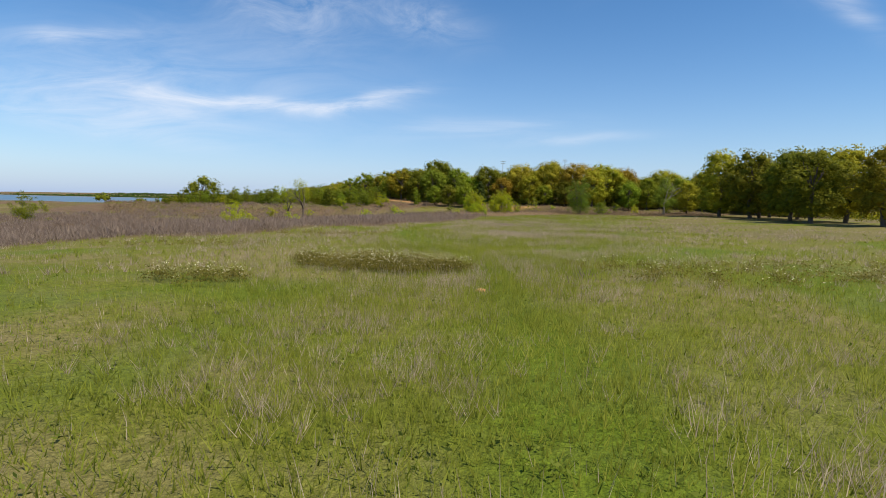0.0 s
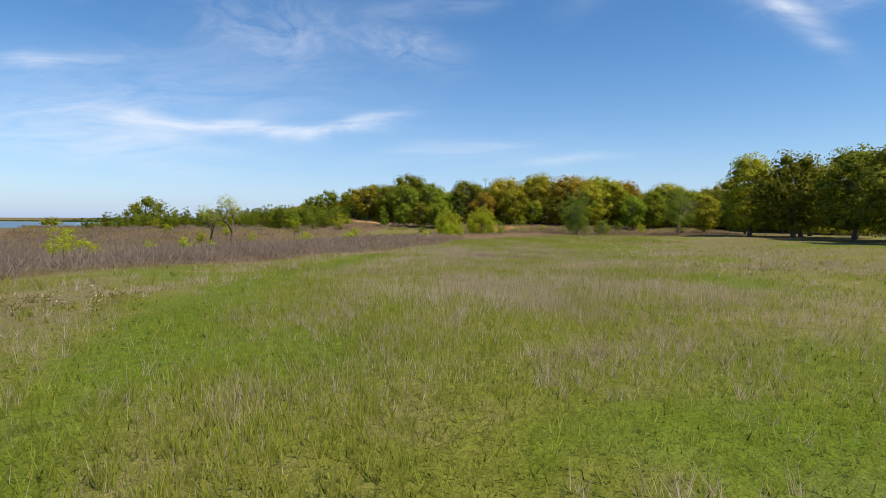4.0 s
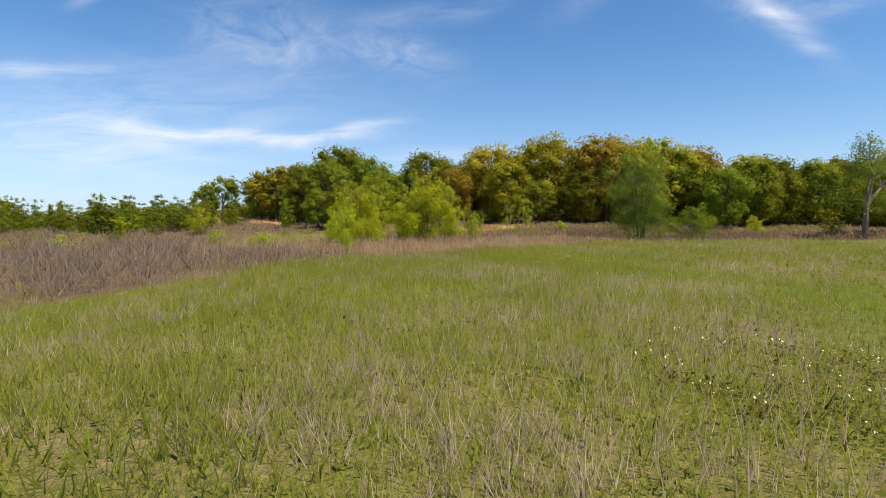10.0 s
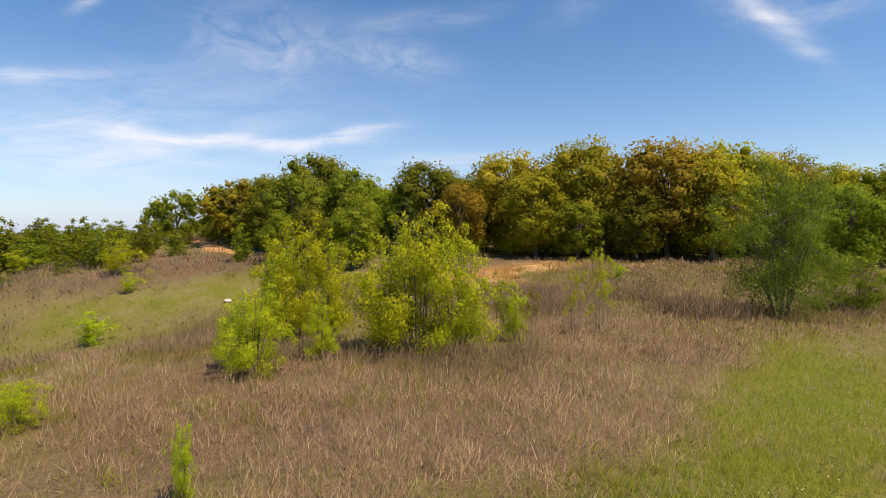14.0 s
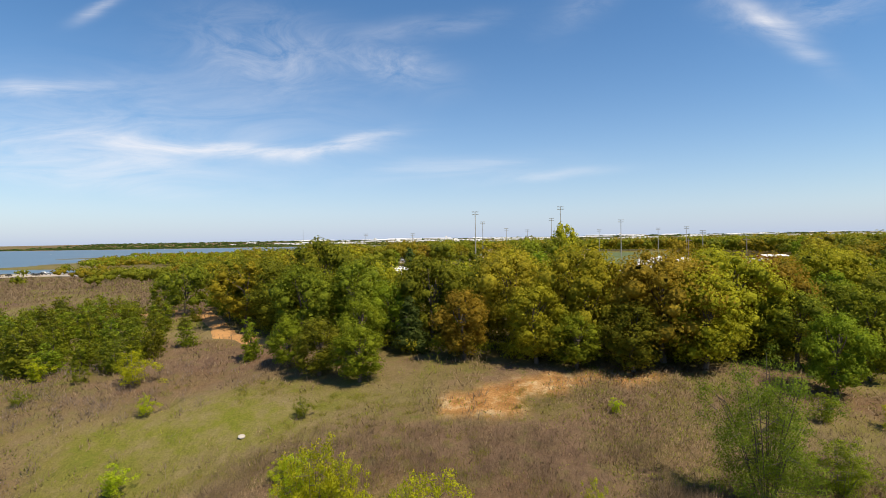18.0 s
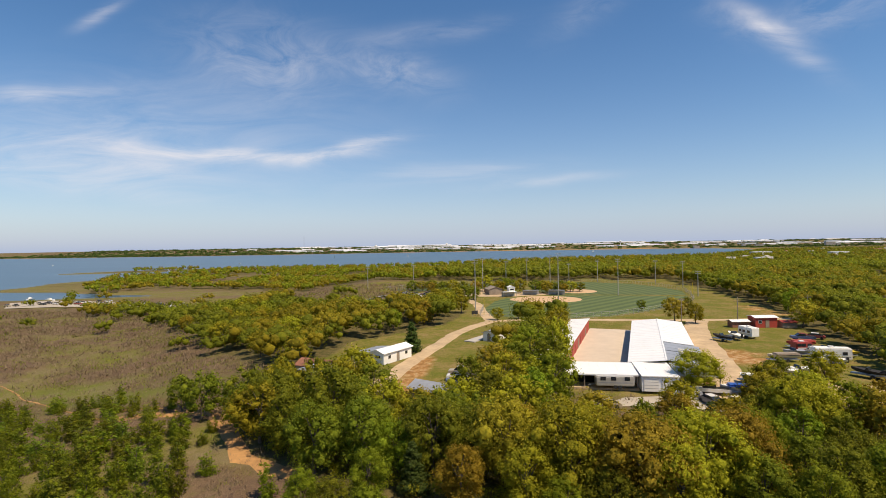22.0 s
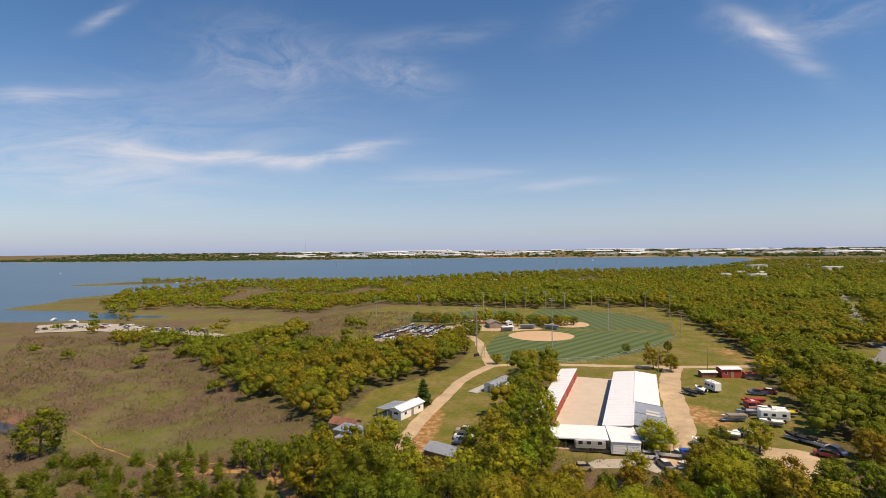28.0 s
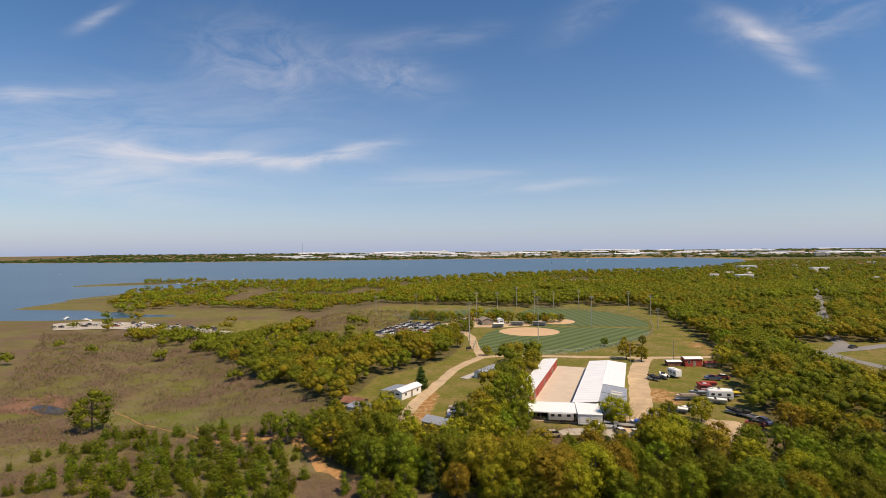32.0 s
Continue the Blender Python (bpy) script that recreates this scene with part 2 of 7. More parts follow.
M = {
    "bark": plain("bark", (0.11, 0.085, 0.065), 0.9, grain=9, spread=0.4, relief=0.6),
    "bark_grey": plain("bark_grey", (0.2, 0.17, 0.14), 0.9, grain=9, spread=0.4, relief=0.6),
    "oak": leafy("oak_leaves", (0.199, 0.193, 0.014), (0.338, 0.307, 0.020), (0.473, 0.415, 0.031), 0.4, lumps=True),
    "oak_bronze": leafy("bronze_oak_leaves", (0.232, 0.184, 0.018), (0.372, 0.289, 0.026), (0.501, 0.388, 0.039), 0.4, lumps=True),
    "oak_dark": leafy("dark_oak_leaves", (0.108, 0.128, 0.011), (0.194, 0.215, 0.017), (0.321, 0.325, 0.026), 0.4, lumps=True),
    "green": leafy("fresh_green_leaves", (0.140, 0.179, 0.012), (0.235, 0.283, 0.018), (0.356, 0.394, 0.029), 0.42, lumps=True),
    "elm": leafy("elm_leaves", (0.115, 0.150, 0.015), (0.180, 0.220, 0.021), (0.246, 0.283, 0.033), 0.5),
    "cedar": leafy("cedar_needles", (0.039, 0.066, 0.015), (0.072, 0.110, 0.022), (0.116, 0.154, 0.033), 0.3, lumps=True),
    "willow": leafy("willow_leaves", (0.330, 0.384, 0.017), (0.473, 0.523, 0.022), (0.572, 0.608, 0.033), 0.55),
    "white_metal": plain("white_painted_metal", (0.8, 0.8, 0.79), 0.45, grain=1.5, spread=0.05, relief=0.05),
    "grey_metal": plain("galvanised_metal", (0.36, 0.38, 0.41), 0.45, 0.3, grain=1.5, spread=0.2, relief=0.08),
    "rust": plain("rusted_metal", (0.23, 0.1, 0.06), 0.8, grain=2.0, spread=0.5),
    "red_paint": plain("red_paint", (0.36, 0.05, 0.035), 0.6, grain=2.0, spread=0.2),
    "white_paint": plain("white_paint", (0.78, 0.77, 0.73), 0.6, grain=2.0, spread=0.07),
    "wood_grey": plain("weathered_wood", (0.27, 0.22, 0.17), 0.9, grain=4, spread=0.35),
    # near-black for dark gear, and for walls that stand in for shaded interiors
    "dark": plain("dark_gear_and_shade", (0.02, 0.019, 0.018), 0.8, grain=2, spread=0.3),
    "glass": plain("window_glass", (0.025, 0.03, 0.035), 0.08, grain=2, spread=0.2, relief=0),
    "tyre": plain("tyre_rubber", (0.02, 0.02, 0.02), 0.85, grain=8),
    "chrome": plain("bare_metal", (0.55, 0.55, 0.56), 0.3, 0.9, grain=4, spread=0.08, relief=0),
    "concrete": plain("concrete", (0.42, 0.39, 0.35), 0.9, grain=2, spread=0.18),
    "gravel": plain("gravel_lot", (0.4, 0.35, 0.28), 0.95, grain=0.8, spread=0.22, relief=0.4),
    "asphalt": plain("worn_asphalt", (0.21, 0.2, 0.185), 0.9, grain=0.9, spread=0.2, relief=0.3),
    "arena_sand": plain("arena_sand", (0.55, 0.455, 0.35), 0.95, grain=0.35, spread=0.14, relief=0.3),
    "infield": plain("infield_clay", (0.55, 0.36, 0.2), 0.95, grain=0.3, spread=0.1, relief=0.2),
    "tan_dirt": plain("pale_dirt", (0.46, 0.335, 0.2), 0.95, grain=1.4, spread=0.3, relief=0.4),
    "orange_dirt": plain("orange_dirt", (0.4, 0.215, 0.08), 0.95, grain=1.6, spread=0.4, relief=0.5),
    "silver": plain("brushed_aluminium", (0.5, 0.49, 0.46), 0.4, 0.5, grain=3, spread=0.1, relief=0.05),
    "pond_water": plain("pond_water", (0.03, 0.03, 0.028), 0.3, grain=0.6, spread=0.2, relief=0.1),
    "rust_soil": plain("rust_soil", (0.2, 0.1, 0.055), 0.95, grain=0.8, spread=0.4, relief=0.5),
    "pole": plain("galvanised_pole", (0.42, 0.4, 0.37), 0.5, 0.4, grain=3),
    "yellow": plain("yellow_paint", (0.62, 0.45, 0.03), 0.5, grain=3),
    "blue_tarp": plain("blue_tarp", (0.02, 0.09, 0.4), 0.5, grain=1.5, spread=0.25),
    "tan_hull": plain("cream_gelcoat", (0.62, 0.56, 0.44), 0.3, grain=2, spread=0.08),
}


# ---- small builders ----
def part(name, bm, mat, parent=None, label=""):
    """Links a bmesh or a mesh as one object, under a thing or a part."""
    if isinstance(bm, bmesh.types.BMesh):
        me = bpy.data.meshes.new(name)
        bm.to_mesh(me)
        bm.free()
    else:
        me = bm
    if mat is not None and not me.materials:
        me.materials.append(mat)
    ob = new(name, me)
    if parent is not None:
        ob.parent = parent
    if label:
        ob["label"] = label
    return ob


def np_mesh(name, verts, faces, normals=None):
    """A mesh from arrays of vertices and of faces with one count of corners, and soft shading normals if given."""
    me = bpy.data.meshes.new(name)
    verts, faces = np.asarray(verts, dtype=np.float32), np.asarray(faces, dtype=np.int32)
    n, k = faces.shape
    if normals is not None:
        # wind each leaf so that its face and its soft normal lie on the same side of the sun
        normals = np.asarray(normals, dtype=np.float32)
        g = np.cross(verts[faces[:, 1]] - verts[faces[:, 0]], verts[faces[:, 2]] - verts[faces[:, 0]])
        turned = (g @ np.array(SUN)) * (normals[faces[:, 0]] @ np.array(SUN)) < 0
        inner = (g * normals[faces[:, 0]]).sum(1) > 0.6 * np.linalg.norm(g, axis=1)
        turned &= ~inner
        faces = faces.copy()
        faces[turned] = faces[turned][:, ::-1]
    me.vertices.add(len(verts))
    me.vertices.foreach_set("co", verts.ravel())
    me.loops.add(n * k)
    me.loops.foreach_set("vertex_index", faces.ravel())
    me.polygons.add(n)
    me.polygons.foreach_set("loop_start", np.arange(0, n * k, k, dtype=np.int32))
    me.polygons.foreach_set("loop_total", np.full(n, k, dtype=np.int32))
    me.update(calc_edges=True)
    if normals is not None:
        me.polygons.foreach_set("use_smooth", np.ones(n, dtype=bool))
        me.normals_split_custom_set_from_vertices(np.asarray(normals, dtype=np.float32))
    return me


def box(bm, x0, x1, y0, y1, z0, z1, bevel=0.0):
    r = bmesh.ops.create_cube(bm, size=1.0)
    bmesh.ops.scale(bm, vec=(x1 - x0, y1 - y0, z1 - z0), verts=r["verts"])
    bmesh.ops.translate(bm, vec=((x0 + x1) / 2, (y0 + y1) / 2, (z0 + z1) / 2), verts=r["verts"])
    if bevel:
        es = {e for v in r["verts"] for e in v.link_edges}
        bmesh.ops.bevel(bm, geom=list(es), offset=bevel, segments=2, affect="EDGES")
    return bm


def tube(bm, a, b, r0, r1, sides=7):
    a, b = Vector(a), Vector(b)
    d = b - a
    m = Matrix.Translation((a + b) / 2) @ d.to_track_quat("Z", "Y").to_matrix().to_4x4()
    bmesh.ops.create_cone(bm, cap_ends=True, segments=sides, radius1=r0, radius2=r1, depth=d.length, matrix=m)
    return bm


def B():
    return bmesh.new()


def empty(name, m, label, category, group="", kind=""):
    e = new(name)
    e.empty_display_size = 0.2
    e.matrix_basis = m
    return tagged(e, label, category, group, kind)


# ---- lie of the land ----
def ss(a, b, v):
    t = np.clip((v - a) / (b - a), 0, 1)
    return t * t * (3 - 2 * t)


def bell(x, y, cx, cy, rx, ry):
    return np.exp(-(((x - cx) / rx) ** 2 + ((y - cy) / ry) ** 2))


SHORE_Y = (-900, 432, 446, 480, 512, 522, 627, 722, 804, 969, 1013, 1085, 1212, 1313, 1390, 1520, 2179, 2830, 3300, 4000)
SHORE_X = (-620, -500, -366, -290, -380, -475, -520, -533, -506, -508, -261, -165, 16, 151, 380, 535, 975, 1276, 1300, 1300)
WATER = -11.0


def lake_depth(x, y):
    """How far (x, y) lies out on the water; negative on land."""
    wig = 9 * np.sin(y * 0.021 + x * 0.013) + 6 * np.sin(y * 0.05 - x * 0.031)
    far = 3420 + 260 * np.sin(x * 0.0011 + 0.9) - 0.06 * np.abs(x)
    d = np.minimum(np.interp(y, SHORE_Y, SHORE_X) + wig - x, far - y)
    iu, iv = (x + 640) * 0.74 + (y - 960) * 0.67, (y - 960) * 0.74 - (x + 640) * 0.67
    isle = 40 * (1 - np.sqrt((iu / 125) ** 2 + (iv / 45) ** 2))
    return np.minimum(d, -isle)


def ground(x, y):
    x, y = np.asarray(x, dtype=float), np.asarray(y, dtype=float)
    off = 55 * ss(220, 300, y)
    low = ss(-35, -110, x + off) * ss(120, 200, y)
    z = -4.5 + 5.0 * ss(128, 200, y) * (1 - low) - 2.4 * low - 2.9 * ss(230, 400, y) * low
    z = z - 2.1 * ss(-10, -45, x) * (1 - ss(125, 150, y)) + 0.5 * ss(10, 45, x) * (1 - ss(120, 160, y))
    z = z - 2.6 * bell(x, y, -25, 128, 15, 9) + 0.9 * bell(x, y, 6, 150, 24, 11) + 0.15 * bell(x, y, 6, 120, 14, 7) - 0.42 * bell(x, y, 4, 86, 60, 24)
    z = z - 9.5 * ss(470, 900, y) * (1 - 0.25 * ss(500, 900, x)) * (1 - low)
    z = z + 0.12 * np.sin(x * 0.31 + y * 0.17) * np.cos(y * 0.23 - x * 0.11) * (1 - ss(150, 190, y))
    d = lake_depth(x, y)
    shore = ss(-90, -4, d)
    z = z * (1 - shore) + (WATER + 0.5) * shore
    z = z - 2.5 * ss(-4, 20, d)
    return z + (y > 3000) * 46 * ss(3500, 5000, y)


def gz(x, y):
    return float(ground(x, y))


# zones of the plan
def in_arena(x, y):
    dx, dy = x - 26.7, y - 195.7
    u, v = dx * 0.968 - dy * 0.25, dx * 0.25 + dy * 0.968
    return (u > -18.5) & (u < 18) & (v > -16) & (v < 58)


def woods(x, y):
    """True where trees stand close together."""
    x, y = np.asarray(x, dtype=float), np.asarray(y, dtype=float)
    front = np.interp(x, (-45, -28, -12, 5, 20, 45, 60, 90, 140), (176, 160, 152, 149, 149, 151, 138, 118, 90))
    a = (x > -45) & (y > front) & (y < np.where(x < 8, 184, np.where(x < 48, 171, np.where(x < 76, 176, 202))))
    b = (x > -62 - (y - 215) * 0.95) & (y > 196) & (y < 296) & (x < np.interp(y, (190, 232, 245, 262, 300), (-40, -38, -27, -16, -10)))
    c = (x > np.interp(y, (184, 215, 230, 262), (1, 3, 6, 9))) & (x < np.interp(y, (184, 195, 250), (8, 9, 20))) & (y > 183) & (y < 262)
    d = (x > np.interp(y, (200, 262, 276, 370, 470), (78, 91, 101, 113, 118))) & (y >= 176) & (y < 480)
    e = (y > 455 + 0.25 * np.abs(x - 40)) & (lake_depth(x, y) < -12) & (y < 3000) & ((x > 190) | (value_noise(x, y, 42, 51) * 0.65 + value_noise(x, y, 15, 52) * 0.35 > 0.36 + 0.12 * ss(-60, -200, x)))
    road = road_gap(x, y)
    return (a | b | c | d | e) & ~road & ~in_arena(x, y)


def road_gap(x, y):
    cx = np.interp(y, (327, 390, 484, 623, 780), (172, 205, 258, 336, 425))
    r = (np.abs(x - cx) < 5.5) & (y > 340) & (y < 780)
    j = bell(x, y, 168, 290, 30, 24) + bell(x, y, 142, 262, 12, 30) + bell(x, y, 215, 300, 40, 14) + bell(x, y, 131, 250, 7, 28) > 0.42
    return r | j


# ---- ground sheet ----
def value_noise(x, y, scale, seed):
    """Smooth noise from 0 to 1 over the plan."""
    x, y = np.asarray(x) / scale + seed * 17.3, np.asarray(y) / scale - seed * 9.1
    xi, yi = np.floor(x), np.floor(y)
    fx, fy = x - xi, y - yi
    fx, fy = fx * fx * (3 - 2 * fx), fy * fy * (3 - 2 * fy)

    def h(a, b):
        v = np.sin(a * 127.1 + b * 311.7 + seed * 74.7) * 43758.5453
        return v - np.floor(v)
    return (h(xi, yi) * (1 - fx) + h(xi + 1, yi) * fx) * (1 - fy) + (h(xi, yi + 1) * (1 - fx) + h(xi + 1, yi + 1) * fx) * fy


def brush(x, y):
    """Where dry woody stems stand instead of grass, 0 to 1."""
    x, y = np.asarray(x, dtype=float), np.asarray(y, dtype=float)
    wide = x + (5 * (value_noise(x, y, 11, 71) - 0.5) + 2.5 * (value_noise(x, y, 3.2, 72) - 0.5)) * (x < -4)
    edge = np.interp(wide, (-60, -30, -20, -13, -11, -9, -6, -4.5, -3.5, 0, 3, 5.5, 8, 12, 20, 40, 80), (30, 36, 40, 45, 60, 76, 86, 96, 105.5, 108.3, 110, 113, 117, 122, 125, 128, 130))
    edge = edge + 3 * (value_noise(x, y, 4, 3) - 0.5)
    low = ss(-38, -50, x) + (y < 186)
    inside = ss(-1.5, 2.5, y - edge) * (low > 0.5)
    gaps = ss(0.30, 0.48, value_noise(x, y, 16, 5) * 0.6 + value_noise(x, y, 6, 6) * 0.4)
    pool = 1 - 0.85 * bell(x, y, -17, 140, 8, 6) - 0.7 * bell(x, y, -30, 137, 10, 4) - 0.8 * bell(x, y, -73, 190, 16, 8) - 0.6 * bell(x, y, -100, 205, 20, 9)
    shore = 1 - ss(-140, -60, lake_depth(x, y)) * 0.5
    inside = np.maximum(inside, 0.9 * (y > 3000))
    thick = ss(-1.0, 1.0, y - edge) * np.minimum(1, 1.6 * bell(x, y, 0, 115, 10, 7)) * (1 - ss(4, 9, x) * ss(4, 8, y - edge))
    return np.clip(np.maximum(inside * (0.35 + 0.65 * gaps), thick) * pool * shore, 0, 1)


def bare(x, y):
    """Bare sandy soil, 0 to 1."""
    n = value_noise(x, y, 2.2, 8)
    s = 1.1 * bell(x, y, 0.2, 141, 3.6, 2.6) + 0.9 * bell(x, y, 4.5, 144.5, 5, 1.6) + 0.85 * bell(x, y, 12, 147, 7, 2.2) + 0.9 * bell(x, y, -20, 128.5, 2.6, 1.3)
    s = s + 0.9 * bell(x, y, -10.5, 120.8, 2.2, 1.6) + 0.6 * bell(x, y, -15, 121.5, 2, 1.2) + 1.05 * bell(x, y, 55, 215, 8, 10) + 1.15 * bell(x, y, -15.6, 203, 3.4, 16) + 0.7 * bell(x, y, -13, 188, 7, 4) + 0.8 * bell(x, y, 98, 295, 5, 22) + 0.5 * bell(x, y, 85, 268, 9, 5) + 0.8 * bell(x, y, 63, 184, 6, 5)
    s = s + 1.2 * (np.asarray(y) > 2500) * ss(-70, -15, lake_depth(x, y)) + 0.1 * (np.asarray(y) < 1100) * ss(-30, -6, lake_depth(x, y))
    return np.clip(ss(0.35, 0.75, s * (0.55 + 0.9 * n)), 0, 1)


TRACK_Y, TRACK_X = (15, 28, 34, 36, 39, 42, 47, 52, 60, 80), (4.5, 3.2, 2.2, 1.5, 0.3, -1.3, -3.4, -4.6, -5.5, -6)

GREEN_SPOTS = ((10, 110, 8, 7, 0.18), (2, 104, 7, 2.5, 0.6), (8, 45, 4, 2.5, 0.7), (5.5, 36.5, 2.5, 1.5, 0.7), (7, 39, 2, 1, 0.7), (-0.5, 45.5, 2.5, 2, 0.9), (1.3, 68.3, 1.1, 0.8, 1), (3.7, 67.2, 0.8, 0.6, 1), (3, 83.5, 2, 1.6, 0.45), (4, 95, 6, 5, 0.25), (4, 24, 5, 4, 0.5), (-78, 190, 15, 8, 0.8), (-100, 205, 14, 7, 0.5), (-240, 415, 90, 16, 0.5))


def track(x, y):
    """Lush green wheel track and damp spots in the meadow, up to 1, and dry parts, down to -1."""
    x, y = np.asarray(x, dtype=float), np.asarray(y, dtype=float)
    line = np.interp(y, TRACK_Y, TRACK_X)
    w = 0.5 + 0.03 * np.abs(y - 34)
    t = np.exp(-((x - line) / w) ** 2) * ss(14, 20, y) * (1 - ss(68, 84, y))
    damp = ss(0.64, 0.76, value_noise(x, y, 7, 41) * 0.7 + value_noise(x, y, 2.5, 42) * 0.3) * (y < 120)
    spots = sum(a * bell(x, y, cx, cy, rx, ry) for cx, cy, rx, ry, a in GREEN_SPOTS)
    green = np.clip(np.maximum(t * (0.8 + 0.5 * value_noise(x, y, 2, 43)), damp * 0.8) + spots, 0, 1)
    dry = ss(50, 58, y) * (1 - ss(78, 92, y) * (1 - ss(9, 18, x))) + bell(x, y, -8, 48, 8, 5)
    dry = np.clip(dry * ss(0.2, 0.6, value_noise(x, y, 8, 44) * 0.6 + value_noise(x, y, 2.4, 45) * 0.4) * (y < 125) * 0.85, 0, 1)
    return green - dry * (1 - green)


def lawn(x, y):
    x, y = np.asarray(x, dtype=float), np.asarray(y, dtype=float)
    m = ss(180, 190, y) * (1 - ss(455, 490, y)) * ss(-50, -40, x + 45 * ss(300, 330, y))
    m = np.maximum(m, ss(-240, -200, x) * (1 - ss(-75, -55, x)) * ss(375, 392, y) * (1 - ss(440, 462, y)))
    return np.clip(m * (1 - woods(x, y)), 0, 1)


def steps(*runs):
    out = [runs[0][0]]
    for a, b, d in runs:
        out += list(np.arange(a, b, d)[0 if len(out) > 1 and abs(out[-1] - a) > 1e-6 else 1:])
    return np.array(out)


gx = steps((-5000, -800, 140), (-800, -160, 14), (-160, -60, 4), (-60, -10, 1.5), (-10, 12, 0.6), (12, 80, 1.6), (80, 170, 4), (170, 800, 14), (800, 5001, 140))
gy = steps((-800, -40, 40), (-40, 10, 5), (10, 30, 1.8), (30, 50, 0.8), (50, 230, 1.8), (230, 480, 4), (480, 1300, 16), (1300, 5001, 90))
X, Y = np.meshgrid(gx, gy)
Z = ground(X, Y)
nx, ny = len(gx), len(gy)
idx = np.arange(nx * ny).reshape(ny, nx)
quads = np.stack((idx[:-1, :-1], idx[:-1, 1:], idx[1:, 1:], idx[1:, :-1]), -1).reshape(-1, 4)
sheet = np_mesh("ground", np.stack((X, Y, Z), -1).reshape(-1, 3), quads)
zone = sheet.color_attributes.new("zones", "FLOAT_COLOR", "POINT")
cols = np.stack((brush(X, Y), woods(X, Y).astype(float), bare(X, Y), lawn(X, Y)), -1)
zone.data.foreach_set("color", cols.astype(np.float32).ravel())
trail_att = sheet.attributes.new("track", "FLOAT", "POINT")
trail_att.data.foreach_set("value", track(X, Y).astype(np.float32).ravel())
sheet.polygons.foreach_set("use_smooth", np.ones(len(quads), dtype=bool))

m_ground, nt, bsdf = material("meadow_soil")
att = nt.nodes.new("ShaderNodeAttribute")
att.attribute_name = "zones"
sp = nt.nodes.new("ShaderNodeSeparateColor")
nt.links.new(att.outputs["Color"], sp.inputs[0])
broad, mid, fine = noise_node(nt, 0.11, 4, 0.6), noise_node(nt, 0.7, 5, 0.65), noise_node(nt, 6.0, 6, 0.7)
f1 = nmath(nt, "ADD", nmath(nt, "MULTIPLY", broad, 0.55), nmath(nt, "MULTIPLY", mid, 0.45))
grass_c = ramp(nt, f1, ((0.36, (0.115, 0.145, 0.012)), (0.46, (0.155, 0.16, 0.026)), (0.54, (0.19, 0.168, 0.06)), (0.66, (0.235, 0.19, 0.1))))
brush_c = ramp(nt, f1, ((0.38, (0.1, 0.095, 0.02)), (0.46, (0.125, 0.078, 0.03)), (0.57, (0.105, 0.06, 0.03)), (0.7, (0.17, 0.105, 0.046))))
scrub = noise_node(nt, 0.42, 7, 0.72)
brush_c = blend(nt, 0.75, brush_c, ramp(nt, scrub, ((0.34, (0.065, 0.04, 0.028)), (0.44, (0.12, 0.075, 0.048)), (0.5, (0.2, 0.14, 0.078)), (0.54, (0.125, 0.085, 0.042)), (0.59, (0.125, 0.14, 0.024)), (0.68, (0.075, 0.095, 0.014)))))
patchy = noise_node(nt, 0.045, 5, 0.62)
brush_c = blend(nt, 0.55, brush_c, ramp(nt, patchy, ((0.34, (0.16, 0.095, 0.06)), (0.42, (0.15, 0.1, 0.075)), (0.5, (0.19, 0.13, 0.085)), (0.56, (0.13, 0.125, 0.035)), (0.63, (0.16, 0.11, 0.07)), (0.72, (0.12, 0.065, 0.04)))))
wood_c = ramp(nt, mid, ((0.35, (0.075, 0.075, 0.022)), (0.6, (0.15, 0.115, 0.05))))
sand_c = ramp(nt, mid, ((0.35, (0.26, 0.125, 0.042)), (0.52, (0.38, 0.21, 0.08)), (0.66, (0.5, 0.37, 0.21))))
lawn_c = ramp(nt, f1, ((0.36, (0.115, 0.13, 0.018)), (0.48, (0.16, 0.148, 0.03)), (0.6, (0.24, 0.178, 0.068))))
tr = nt.nodes.new("ShaderNodeAttribute")
tr.attribute_name = "track"
grass_c = blend(nt, nmath(nt, "MULTIPLY", tr.outputs["Fac"], 0.85, True), grass_c, (0.1, 0.152, 0.01))
grass_c = blend(nt, nmath(nt, "MULTIPLY", tr.outputs["Fac"], -0.8, True), grass_c, (0.175, 0.14, 0.078))
c = blend(nt, sp.outputs[0], grass_c, brush_c)
c = blend(nt, att.outputs["Alpha"], c, lawn_c)
c = blend(nt, sp.outputs[1], c, wood_c)
c = blend(nt, sp.outputs[2], c, sand_c)
c = blend(nt, 0.4, c, ramp(nt, fine, ((0.3, (0.35, 0.35, 0.35)), (0.7, (1.5, 1.5, 1.5)))), "MULTIPLY")
tiny = noise_node(nt, 28.0, 5, 0.7)
c = blend(nt, 0.5, c, ramp(nt, tiny, ((0.3, (0.3, 0.3, 0.3)), (0.7, (1.7, 1.7, 1.7)))), "MULTIPLY")
nt.links.new(c, bsdf.inputs["Base Color"])
bsdf.inputs["Roughness"].default_value, bsdf.inputs["Specular IOR Level"].default_value = 0.95, 0.1
bump(nt, bsdf, nmath(nt, "ADD", fine, nmath(nt, "MULTIPLY", scrub, 5.0)), 0.9, 0.09)
tagged(part("ground", sheet, m_ground), "meadow, brushland and lawn soil rolling down to a lake", "ground", kind="structure")

